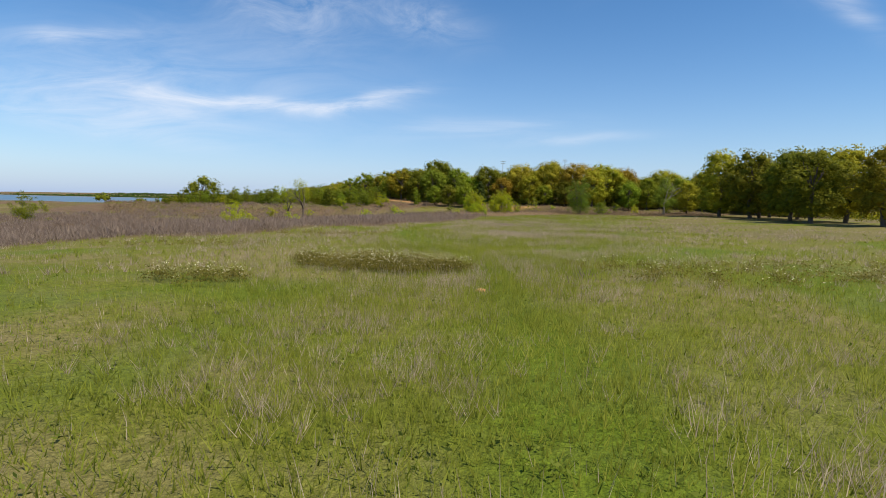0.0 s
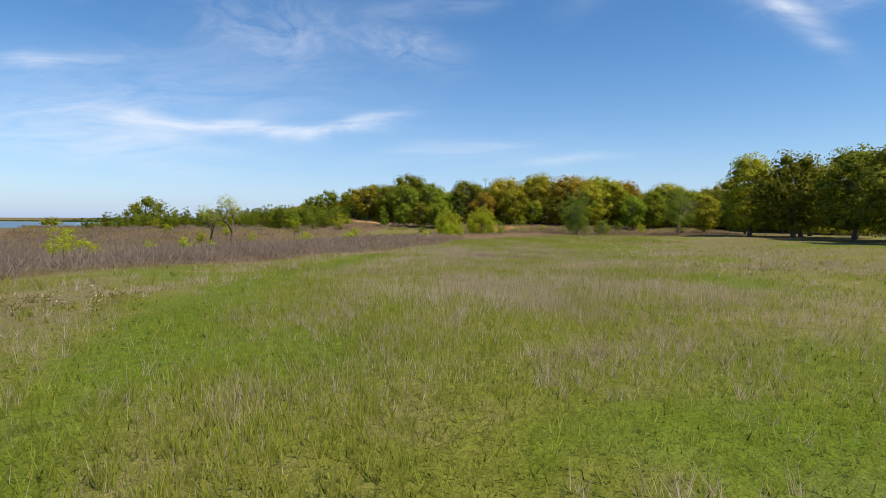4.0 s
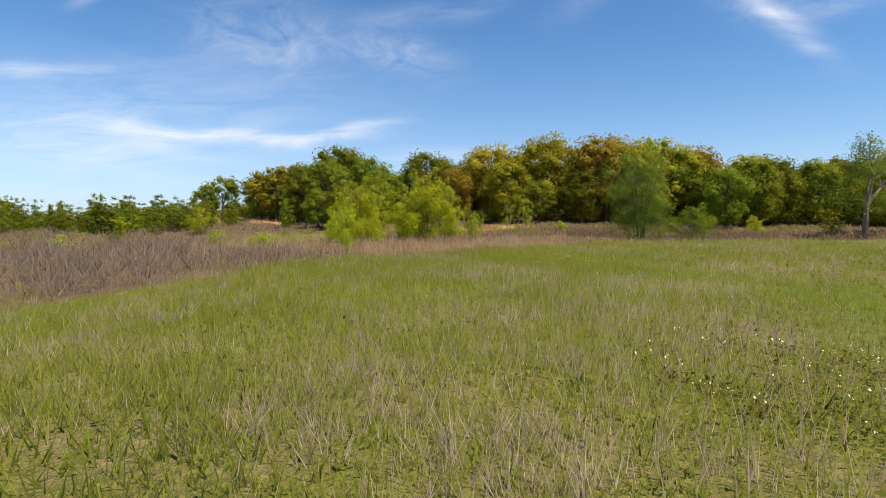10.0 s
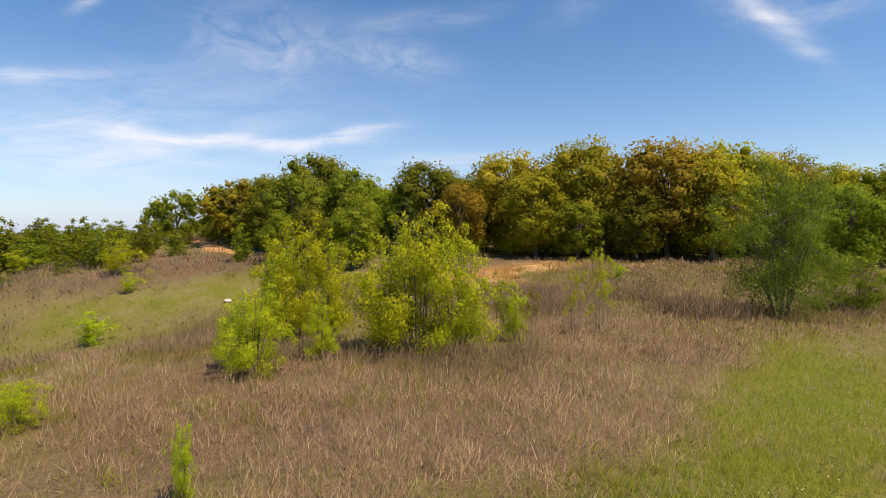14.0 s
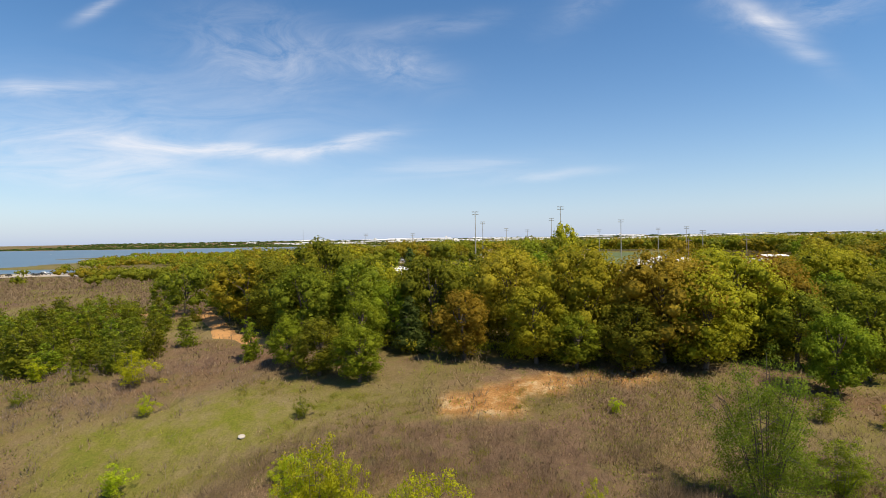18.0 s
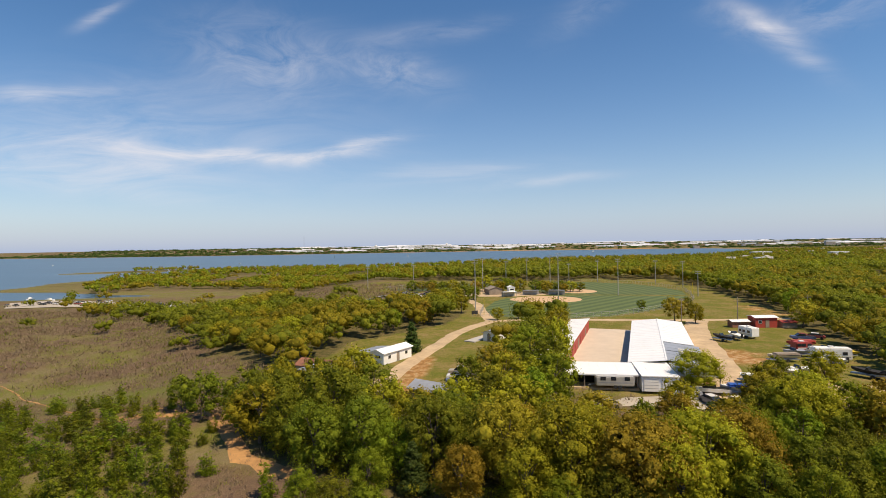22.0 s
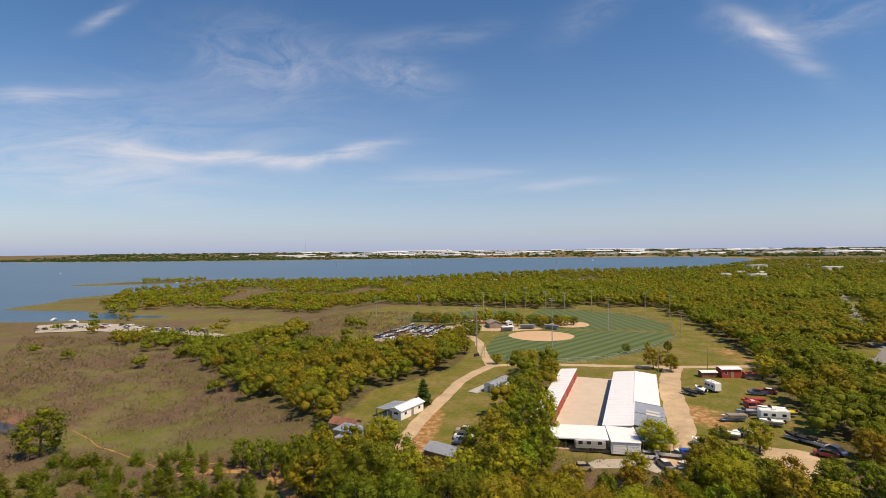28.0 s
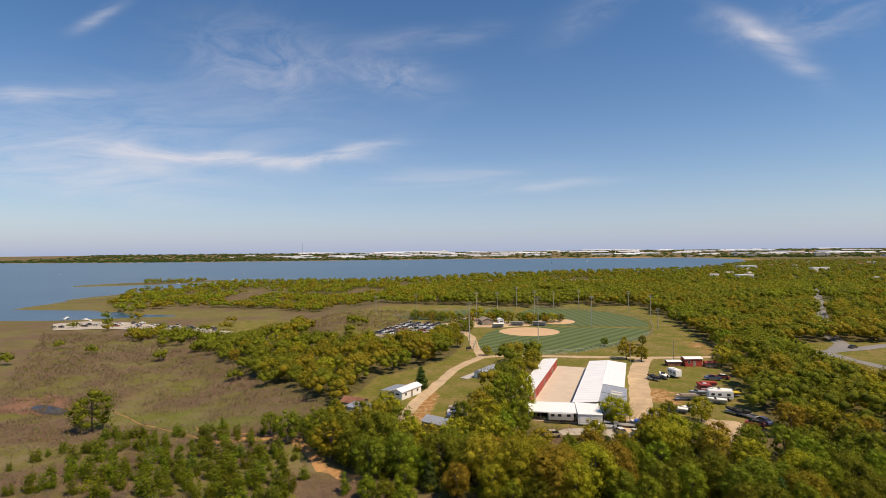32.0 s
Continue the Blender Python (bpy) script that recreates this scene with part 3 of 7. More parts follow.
# ---- lake ----
m_water, nt, bsdf = material("lake_water")
rip = noise_node(nt, 0.35, 5, 0.6, stretch=(0.5, 1.0, 1.0))
big = noise_node(nt, 0.004, 3, 0.5, stretch=(0.4, 1.6, 1))
nt.links.new(ramp(nt, big, ((0.35, (0.024, 0.062, 0.105)), (0.65, (0.036, 0.085, 0.135)))), bsdf.inputs["Base Color"])
bsdf.inputs["Roughness"].default_value = 0.28
bsdf.inputs["Specular IOR Level"].default_value = 0.3
bump(nt, bsdf, rip, 0.5, 0.35)
wx, wy = np.linspace(-5000, 1700, 30), np.linspace(300, 3900, 20)
WX, WY = np.meshgrid(wx, wy)
wi = np.arange(600).reshape(20, 30)
wq = np.stack((wi[:-1, :-1], wi[:-1, 1:], wi[1:, 1:], wi[1:, :-1]), -1).reshape(-1, 4)
lake = np_mesh("water", np.stack((WX, WY, np.full_like(WX, WATER)), -1).reshape(-1, 3), wq)
tagged(part("water", lake, m_water), "wide blue lake with fine wind ripples", "lake", kind="structure")


# ---- trees and shrubs ----
def ball_parts():
    bm = B()
    bmesh.ops.create_icosphere(bm, subdivisions=1, radius=1.0)
    bm.verts.index_update()
    v, f = np.array([tuple(p.co) for p in bm.verts]), np.array([[p.index for p in q.verts] for q in bm.faces])
    bm.free()
    return v, f


BALL_V, BALL_F = ball_parts()


def leaf_quads(rng, centres, radii, count, size, up=-0.35, fill=0.25, rough=0.4, slim=1.0, core=0.0):
    """Small leaf clumps on and in a crown of overlapping lobes. core: the share of each lobe that is closed foliage."""
    centres, radii = np.asarray(centres, dtype=float), np.asarray(radii, dtype=float)
    count, size = int(count * 1.9), size * 0.76
    p = radii ** 2 / (radii ** 2).sum()
    k = rng.choice(len(radii), count, p=p)
    d = rng.normal(size=(count, 3))
    d /= np.linalg.norm(d, axis=1)[:, None]
    d[:, 2] = np.where(d[:, 2] < up, -d[:, 2], d[:, 2])
    r = radii[k] * np.where(rng.random(count) < fill, rng.uniform(0.4, 0.9, count), rng.uniform(0.78, 1.2, count))
    c = centres[k] + d * r[:, None] * (1, 1, 0.85)
    n = d + rng.normal(size=(count, 3)) * 0.5
    n /= np.linalg.norm(n, axis=1)[:, None]
    t = np.cross(n, rng.normal(size=(count, 3)))
    t /= np.linalg.norm(t, axis=1)[:, None]
    b = np.cross(n, t)
    s = size * rng.uniform(0.55, 1.35, count)[:, None]
    w = slim * rng.uniform(0.5, 0.95, count)[:, None]
    bend = n * s * rng.uniform(-0.25, 0.25, count)[:, None]
    v = np.stack((c - t * s, c + t * s * 0.6 - b * s * w + bend, c + t * s * 0.6 + b * s * w - bend), 1).reshape(-1, 3)
    mid = centres.mean(axis=0)
    whole = c - mid
    whole /= np.linalg.norm(whole, axis=1)[:, None] + 1e-6
    soft = d * 0.6 + whole * 0.22 + n * rough + (0, 0, 0.14)
    v, f, soft = v, np.arange(count * 3).reshape(-1, 3), np.repeat(soft / np.linalg.norm(soft, axis=1)[:, None], 3, axis=0)
    if core:
        m = len(radii)
        lump = rng.uniform(0.75, 1.15, (m, len(BALL_V), 1))
        cv = centres[:, None, :] + BALL_V[None] * lump * (core * radii)[:, None, None] * (1, 1, 0.85)
        cf = BALL_F[None] + (len(v) + np.arange(m) * len(BALL_V))[:, None, None]
        v, f, soft = np.concatenate((v, cv.reshape(-1, 3))), np.concatenate((f, cf.reshape(-1, 3))), np.concatenate((soft, np.tile(BALL_V, (m, 1))))
    return v, f, soft


def limbs(rng, base_r, height, tips, lean=0.0):
    bm = B()
    top = Vector((lean * height, rng.uniform(-0.1, 0.1) * height, height * 0.5))
    kink = Vector((rng.uniform(-0.03, 0.03) * height, rng.uniform(-0.03, 0.03) * height, height * 0.24))
    tube(bm, (0, 0, -0.3), kink, base_r, base_r * 0.72, 8)
    tube(bm, kink, top, base_r * 0.72, base_r * 0.45, 7)
    for i, tip in enumerate(tips):
        start = kink.lerp(top, rng.uniform(0.05, 1.0))
        tip = Vector(tip)
        elbow = start.lerp(tip, 0.5) + Vector((rng.uniform(-0.3, 0.3), rng.uniform(-0.3, 0.3), rng.uniform(-0.1, 0.5)))
        tube(bm, start, elbow, base_r * 0.36, base_r * 0.22, 5)
        tube(bm, elbow, tip, base_r * 0.22, base_r * 0.07, 4)
    me = bpy.data.meshes.new("trunk")
    bm.to_mesh(me)
    bm.free()
    return me


def oak(seed, leaves, size, height=10.0, spread=4.3, low=0.28, lobes=20, core=0.56):
    """A broad dome of rounded leaf masses on a forking trunk."""
    rng = np.random.default_rng(seed)
    cs, rs = [], []
    zc, hz = height * (0.96 + low) / 2, height * (0.96 - low) / 2
    for i in range(lobes):
        up = 1 - 2 * (i + 0.5) / lobes
        up = up * 0.92 + 0.08
        a = i * 2.4 + rng.uniform(-0.5, 0.5)
        ring = math.sqrt(max(0.0, 1 - up * up)) * rng.uniform(0.82, 1.08)
        rad = spread * rng.uniform(0.17, 0.38)
        q = rng.uniform(0.5, 0.86)
        cs.append((spread * ring * q * math.cos(a), spread * ring * q * math.sin(a), max(rad * 0.6, zc + hz * up * (rng.uniform(0.6, 0.9) if up > 0 else rng.uniform(0.8, 1.0)))))
        rs.append(rad)
    crown = np_mesh("crown", *leaf_quads(rng, cs, rs, leaves, size, up=-0.9, fill=0.22, core=core))
    return limbs(rng, 0.028 * height, height, cs[:9], rng.uniform(-0.05, 0.05)), crown


def young(seed, leaves, size, height=10.0, spread=3.4):
    """A young bushy tree: several leaders of uneven height, leafy from the ground to loose tips."""
    rng = np.random.default_rng(seed)
    cs, rs = [], []
    for k in range(5):
        a, out = k * 2.4 + rng.uniform(-0.5, 0.5), rng.uniform(0.15, 0.62)
        top = height * rng.uniform(0.66, 1.0) * (1.08 - 0.35 * out)
        for i in range(5):
            zf = (i + 0.6) / 5
            lean = out * (0.55 + 0.45 * zf)
            cs.append((spread * lean * math.cos(a) + rng.normal() * 0.12 * spread, spread * lean * math.sin(a) + rng.normal() * 0.12 * spread, top * zf * 0.95))
            rs.append(spread * rng.uniform(0.28, 0.44) * (1.15 - 0.66 * zf))
    return limbs(rng, 0.016 * height, height, cs[4:16:2]), np_mesh("crown", *leaf_quads(rng, cs, rs, leaves, size, up=-0.8, core=0.45))


def cedar(seed, leaves, size, height=6.0, spread=1.9):
    rng = np.random.default_rng(seed)
    cs, rs = [], []
    for i in range(18):
        zf = (i + 0.5) / 18
        w = spread * (1 - zf) ** 0.7 * 0.62
        a = i * 2.4
        cs.append((w * math.cos(a) * rng.uniform(0.4, 1), w * math.sin(a) * rng.uniform(0.4, 1), height * (0.08 + 0.88 * zf)))
        rs.append(spread * (0.5 - 0.33 * zf))
    return limbs(rng, 0.025 * height, height * 1.3, cs[:3]), np_mesh("crown", *leaf_quads(rng, cs, rs, leaves, size, up=-0.9, core=0.5))


def bush(seed, leaves, size, height=4.0, spread=1.6, stems=9, thin=0.45, low=0.12):
    """A many-stemmed shrub: loose upward sprays that fill an egg-shaped outline almost to the ground."""
    rng = np.random.default_rng(seed)
    bm = B()
    cs, rs = [], []
    for i in range(stems):
        a = i * 2.4 + rng.uniform(-0.4, 0.4)
        out = rng.uniform(0.15, 0.95)
        tip = Vector((spread * math.cos(a) * out, spread * math.sin(a) * out, height * (0.98 - 0.45 * out * out) * rng.uniform(0.88, 1.0)))
        foot = Vector((0.2 * math.cos(a), 0.2 * math.sin(a), -0.15))
        knee = foot.lerp(tip, 0.45) + Vector((0, 0, 0.1 * height))
        tube(bm, foot, knee, 0.0052 * height, 0.004 * height, 5)
        tube(bm, knee, tip, 0.004 * height, 0.0013 * height, 4)
        for q in (0.2, 0.32, 0.45, 0.58, 0.7, 0.82, 0.93, 1.0):
            if q < low:
                continue
            p = foot.lerp(knee, q / 0.45) if q < 0.45 else knee.lerp(tip, (q - 0.45) / 0.55)
            side = 0.34 * (1.05 - abs(q - 0.4))
            o = Vector((rng.normal(), rng.normal(), rng.normal() * 0.5)) * spread * side
            if rng.random() < 0.6:
                tube(bm, p, p + o, 0.003 * height, 0.001 * height, 3)
            cs.append(p + o)
            rs.append(spread * rng.uniform(0.14, 0.3) * (1.2 - 0.65 * q))
    leaf = leaf_quads(rng, [tuple(c) for c in cs], rs, leaves, size, up=-1, fill=thin, slim=0.7)
    me = bpy.data.meshes.new("trunk")
    bm.to_mesh(me)
    bm.free()
    return me, np_mesh("foliage", *leaf)


def bare_tree(seed, height=6.0):
    """A dead or leafless tree: a trunk that forks again and again."""
    rng = np.random.default_rng(seed)
    bm = B()

    def grow(a, d, length, r, level):
        b = a + d * length
        tube(bm, a, b, r, r * 0.6, 6 if level < 2 else 4)
        if level < 4:
            for _ in range(3 if level < 3 else 2):
                nd = (d + Vector((rng.normal(), rng.normal(), rng.normal() * 0.5 + 0.25)) * 0.55).normalized()
                grow(b, nd, length * rng.uniform(0.55, 0.8), r * 0.55, level + 1)
    grow(Vector((0, 0, -0.2)), Vector((0.1, 0, 1)).normalized(), height * 0.3, height * 0.03, 0)
    me = bpy.data.meshes.new("trunk")
    bm.to_mesh(me)
    bm.free()
    return me


NEAR = {"oak": [oak(11 + i, 4000, 0.19, low=0.14, lobes=44, spread=4.6 + 0.3 * (i % 2)) for i in range(5)],
        "tall": [oak(31 + i, 3700, 0.19, low=0.03, lobes=42, spread=3.7) for i in range(4)],
        "cedar": [cedar(41 + i, 2600, 0.16) for i in range(2)]}
MID = {"oak": [oak(51 + i, 1100, 0.29, lobes=30, low=0.1, spread=4.9) for i in range(5)],
       "young": [young(65 + i, 720, 0.3) for i in range(5)],
       "cedar": [cedar(61, 1200, 0.22)], "tall": [oak(71 + i, 1100, 0.29, low=0.04, lobes=30, spread=3.7) for i in range(3)]}
BUSH = [bush(81 + i, 7000, 0.066, spread=1.75, stems=12, thin=0.55) for i in range(3)]
THIN = [bush(85 + i, 1500, 0.05, spread=1.3, stems=5, thin=0.6, low=0.42) for i in range(2)]
SHRUB = [bush(91 + i, 2000, 0.085, height=3.0, spread=1.5, stems=6) for i in range(3)]
RICH = bush(99, 17000, 0.072, height=7.5, spread=3.3, stems=17, thin=0.5, low=0.12)
TREE_LABELS = {
    "oak": "olive-green post oak in fresh spring leaf", "oak_bronze": "bronze-tinged post oak in young spring leaf", "oak_dark": "dark green broad oak with a dense crown",
    "green": "bright green broadleaf tree with a full crown", "elm": "grey-green elm shrub with many stems", "cedar": "dark green eastern red cedar, conical and dense", "willow": "yellow-green willow shrub with slender stems"}


def skinned(me, mat, cache={}):
    """A copy of a mesh per material, made once."""
    key = (me.name, mat.name)
    if key not in cache:
        c = me.copy()
        c.materials.clear()
        c.materials.append(mat)
        cache[key] = c
    return cache[key]


def plant(name, meshes, leaf, x, y, size, turn, group, label, bark="bark", category="tree", squash=1.0, sink=0.0):
    s = Matrix.Diagonal((size * squash, size * squash, size, 1))
    e = empty(name, pose(x, y, gz(x, y) - sink, 0, 0, turn) @ s, label, category, group)
    part("trunk", skinned(meshes[0], M[bark]), None, e)
    part("crown" if category == "tree" else "foliage", skinned(meshes[1], M[leaf]), None, e)
    return e


rng = np.random.default_rng(5)
TAKEN = [(-9.5, 178, 6.5), (-9.5, 183, 6), (-31.5, 186, 6), (-31.5, 191, 6), (-14, 190, 7), (-17, 183, 5), (-36, 196, 5)]


def free(x, y, gap):
    return all((x - a) ** 2 + (y - b) ** 2 > (gap if g is None else g) ** 2 for a, b, g in TAKEN)


def put_tree(kind, leaf, x, y, height, near=True, squash=1.0, label=""):
    pool = (NEAR if near else MID)[kind]
    base = 6.0 if kind == "cedar" else 10.0
    name = "cedar_tree" if kind == "cedar" else "oak_tree" if leaf.startswith("oak") else "broadleaf_tree"
    TAKEN.append((x, y, None))
    return plant(name, pool[int(rng.integers(len(pool)))], leaf, x, y, height / base, float(rng.uniform(-32, 32)), "trees of the woods", label or TREE_LABELS[leaf], squash=squash)


# trees by the meadow's edge and other landmarks
MEADOW_TREES = (
    ("tall", "oak", 40, 121.5, 13.2, 1), ("tall", "oak_dark", 42.5, 114, 12.2, 1.05), ("tall", "oak_dark", 44.5, 105, 11.8, 1), ("tall", "oak_dark", 42.5, 95, 11, 1.1), ("tall", "oak", 49, 99, 11.5, 1.1),
    ("tall", "oak", 46, 119, 12, 1), ("tall", "oak_dark", 50, 124, 10.5, 1.1), ("tall", "oak", 38, 134, 7.5, 1.1), ("tall", "oak_dark", 44, 132, 8, 1.1), ("tall", "oak", 46.5, 87, 10.5, 1),
    ("tall", "oak_bronze", 51, 80, 9.5, 1), ("oak", "oak_bronze", 56, 90, 10.5, 1), ("oak", "oak", 49, 112, 11.5, 1), ("tall", "oak_bronze", 58, 71, 8.5, 1),
)
WOODS_FRONT_WEST = (
    ("oak", "oak_dark", -21, 164, 12.2, 1), ("tall", "oak_dark", -15, 159, 10.3, 1.1), ("tall", "green", -12.5, 151.5, 7, 1), ("tall", "green", -11.2, 145.6, 5.6, 1.25), ("tall", "oak_dark", -15.6, 147.2, 5.8, 1.2),
    ("tall", "green", -19.6, 149.6, 5.2, 1.2), ("tall", "oak_dark", -27, 163, 9.4, 1.1), ("oak", "oak_dark", -46, 173, 8.2, 1), ("oak", "oak_dark", -32, 170, 9.6, 1), ("oak", "oak_dark", -6, 158, 10.4, 1),
    ("tall", "oak_bronze", -2, 151, 7.5, 1.1), ("cedar", "cedar", -8, 154, 6, 1.2),
)
WOODS_FRONT_EAST = (
    ("tall", "green", 28, 144, 7.2, 1), ("oak", "oak_bronze", 3, 156, 10.6, 1), ("oak", "oak", 10, 153, 11.2, 1), ("oak", "oak_bronze", 17, 151, 11.4, 1.05), ("oak", "oak", 24, 153, 11.2, 1),
    ("tall", "oak", 20, 149, 9.8, 1), ("oak", "oak_bronze", 29, 156, 10.2, 1), ("tall", "oak", 5, 150, 8.2, 1.1), ("tall", "green", 33, 148, 8.2, 1), ("tall", "oak_dark", 37, 152, 8.6, 1.1),
    ("tall", "green", 42, 153, 8.4, 1.1), ("oak", "oak", 42, 169, 10, 1), ("tall", "oak_dark", 49, 147, 8.2, 1.1), ("tall", "green", 55, 142, 7.6, 1.1), ("tall", "oak_dark", 13.5, 148, 6.6, 1.2),
    ("tall", "green", 8.5, 148.5, 5.4, 1.3),
)
CLEARING_TREES = (
    ("oak", "oak_dark", -52, 177, 6.6, 1), ("oak", "oak_dark", -39, 174, 8.6, 1), ("tall", "oak", 13, 195, 13.3, 0.75), ("cedar", "cedar", -19.5, 218, 7.5, 1.3), ("oak", "oak", 36.3, 188.5, 7.4, 1.25),
    ("oak", "oak", 45, 183.5, 6.8, 1.1), ("tall", "oak_dark", 50, 191, 6.2, 1.2), ("oak", "oak", 58.5, 191.5, 7, 1.1), ("oak", "oak", 47, 176, 8.4, 1), ("oak", "oak", 28, 174.5, 7.2, 1.1),
    ("oak", "oak", 41, 177, 7.5, 1), ("oak", "oak_dark", -113, 190, 12.8, 1.12), ("oak", "green", 11, 179, 9.8, 0.95), ("oak", "oak_dark", 5, 189, 9.2, 1), ("oak", "green", 8, 203, 9.4, 0.9),
    ("oak", "oak", 2, 196, 8.4, 0.9), ("oak", "oak_dark", 10.5, 217, 8.4, 0.9), ("oak", "oak", 13, 232, 7, 0.9), ("tall", "oak_dark", 11, 190, 10, 1),
)
FIELD_TREES = (
    ("oak", "oak_bronze", 58, 268, 8.5, 1), ("oak", "oak", 63, 264, 7, 1), ("oak", "oak_dark", 55, 296, 4.6, 0.9), ("oak", "oak_dark", 73, 300, 5.2, 0.9), ("oak", "oak", 66, 305, 3.5, 0.9),
)
for kind, leaf, x, y, h, sq in MEADOW_TREES + WOODS_FRONT_WEST + WOODS_FRONT_EAST + CLEARING_TREES + FIELD_TREES:
    put_tree(kind, leaf, x, y, h, y < 172 or 36 < x < 37, sq)
for dx, dy, h in ((-46, 150, 4.5), (-49, 148, 4.0), (-52, 151, 5.0), (-55, 149, 4.2), (-43.5, 152, 4.6), (-58, 151, 4.8), (-61, 149, 4.0), (-40, 158, 4.2), (-36, 152, 4.4), (-65, 152, 4.8), (-70, 154, 4.4), (-76, 156, 4.8), (-38, 153, 3.6), (-82, 160, 5), (-25, 152, 4.5), (-50.5, 155, 4.6), (-45, 157, 4.8), (-56, 156, 4.6), (-63, 156, 4.4), (-68, 158, 4.8), (-73, 151, 4.2), (-79, 153, 4.6), (-86, 156, 4.4), (-91, 159, 4.8)):
    put_tree("young", "green" if rng.random() < 0.6 else "oak_dark", dx, dy, h * 1.12, False, 1.0, "young green broadleaf tree at the edge of the brush")

for i in range(70):
    x, y = float(rng.uniform(-96, -34)), float(rng.uniform(147, 158))
    if free(x, y, 1.7):
        put_tree("young", ("green", "oak_dark", "green")[i % 3], x, y, float(rng.uniform(2.6, 5.2)), False, float(rng.uniform(1.2, 1.7)), "young green broadleaf tree at the edge of the brush")
for i in range(320):
    x, y = float(rng.uniform(-108, -40)), float(rng.uniform(154, 185))
    if free(x, y, 1.9) and abs(y - np.interp(x, (-75, -60, -52, -40), (178, 183, 181, 171))) > 2.6 and y > 148 + 0.1 * (x + 100) and value_noise(x, y, 9, 61) > 0.33:
        put_tree("young", ("green", "elm", "green", "oak_dark")[i % 4], x, y, float(rng.uniform(2.4, 4.6)), False, float(rng.uniform(1.1, 1.7)), "young green broadleaf tree at the edge of the brush")
count = 0
tries = 0
while count < 205 and tries < 60000:
    tries += 1
    x, y = float(rng.uniform(-120, 150)), float(rng.uniform(118, 310))
    if tries < 9000:
        x, y = float(rng.uniform(-45, 85)), float(rng.uniform(140, 190))
    if not woods(x, y) or not free(x, y, 4.5 if y < 200 else 5.5):
        continue
    r = rng.random()
    if -31 < x < -11 and y < 190:
        leaf = "oak_dark" if r < 0.7 else "oak"
    elif x < 26:
        leaf = "oak" if r < 0.45 else "oak_bronze" if r < 0.72 else "oak_dark" if r < 0.9 else "green"
    else:
        leaf = "oak" if r < 0.16 else "oak_dark" if r < 0.66 else "green" if r < 0.9 else "oak_bronze"
    h = float(rng.uniform(7.0, 9.8)) * (0.85 if y > 235 and x < 0 else 1)
    if 8 < x < 50 and y > 160:
        h = min(h, 7.6)
    if rng.random() < 0.07:
        put_tree("cedar", "cedar", x, y, float(rng.uniform(5, 7.5)), False, 1.2)
    else:
        put_tree("oak" if rng.random() < 0.7 else "tall", leaf, x, y, h, y < 163, float(rng.uniform(0.9, 1.15)))
    count += 1

# the woods beyond, too many to tell one by one
WOODS = {}
fr = np.random.default_rng(77)
near_taken = np.array([(a, b) for a, b, g in TAKEN if b > 180])
for nm, leaf in (("olive_woods", "oak"), ("bronze_woods", "oak_bronze"), ("dark_woods", "oak_dark"), ("green_woods", "green")):
    WOODS[nm] = (leaf, [], [], [], [0])
y = 188.0
while y < 2300:
    gap = 6.2 if y < 330 else 7.0 + (y - 330) * 0.0135
    x = np.arange(-0.62 * y - 60, 0.95 * y + 60, gap)
    x = x + fr.uniform(-0.36, 0.36, len(x)) * gap
    yy = y + fr.uniform(-0.36, 0.36, len(x)) * gap
    sparse = (x < -75) & (yy > 225) & (lake_depth(x, yy) < -4)
    chance = 0.3 * ss(440, 560, yy) * ss(0.4, 0.6, value_noise(x, yy, 50, 33)) + 0.012 + 0.75 * (yy < 372) * (yy > 350 - 0.6 * (x + 235)) * (x > -235) * ss(0.42, 0.55, value_noise(x, yy, 16, 9)) + 0.4 * bell(x, yy, -640, 960, 100, 60)
    keep = (woods(x, yy) | (sparse & (fr.random(len(x)) < chance))) & ~in_arena(x, yy)
    tone = value_noise(x, yy, 45, 4) * 0.6 + fr.random(len(x)) * 0.5
    west = ss(-20, -80, x) * ss(380, 460, yy)
    for px, py, q, g in zip(x[keep], yy[keep], tone[keep], west[keep]):
        if py < 315 and -125 < px < 155 and ((near_taken - (px, py)) ** 2).sum(1).min() < 22:
            continue
        d = math.hypot(px - 4, py - 70)
        wide = gap * fr.uniform(0.62, 0.86)
        h = fr.uniform(6.5, 10.5) * (0.72 if px < -60 else 1.0)
        z = gz(px, py)
        lob = 7 if d < 330 else 4 if d < 800 else 2
        a, o = fr.uniform(0, 6.283) + np.arange(lob) * 2.4, wide * (0.5 if lob > 2 else 0.4)
        cs = np.stack((px + o * np.cos(a), py + o * np.sin(a), z + h * fr.uniform(0.42, 0.74, lob)), -1)
        cs[0] = (px, py, z + h * 0.7)
        rs = np.minimum(wide * fr.uniform(0.36, 0.68, lob), h * 0.46)
        n = int(np.clip(3.0e4 / d, 8, 160) if d < 260 else np.clip(2.1e4 / d, 8, 95))
        if px < -5 and py < 320:
            q = 0.1 + q * 0.72
        elif py > 350:
            q = q * 0.88
        nm = ("green_woods" if fr.random() < 0.6 else "olive_woods") if g > 0.5 else "bronze_woods" if q > 0.84 else "olive_woods" if q > 0.6 else "dark_woods" if q > 0.24 else "green_woods"
        leaf, V, F, N, off = WOODS[nm]
        v, f, soft = leaf_quads(fr, cs, rs, n, float(np.clip(0.002 * d, 0.3, 1.7)), up=-0.75, fill=0.2, rough=0.4, core=0.56)
        V.append(v), F.append(f + off[0]), N.append(soft)
        off[0] += len(v)
    y += gap * 0.9
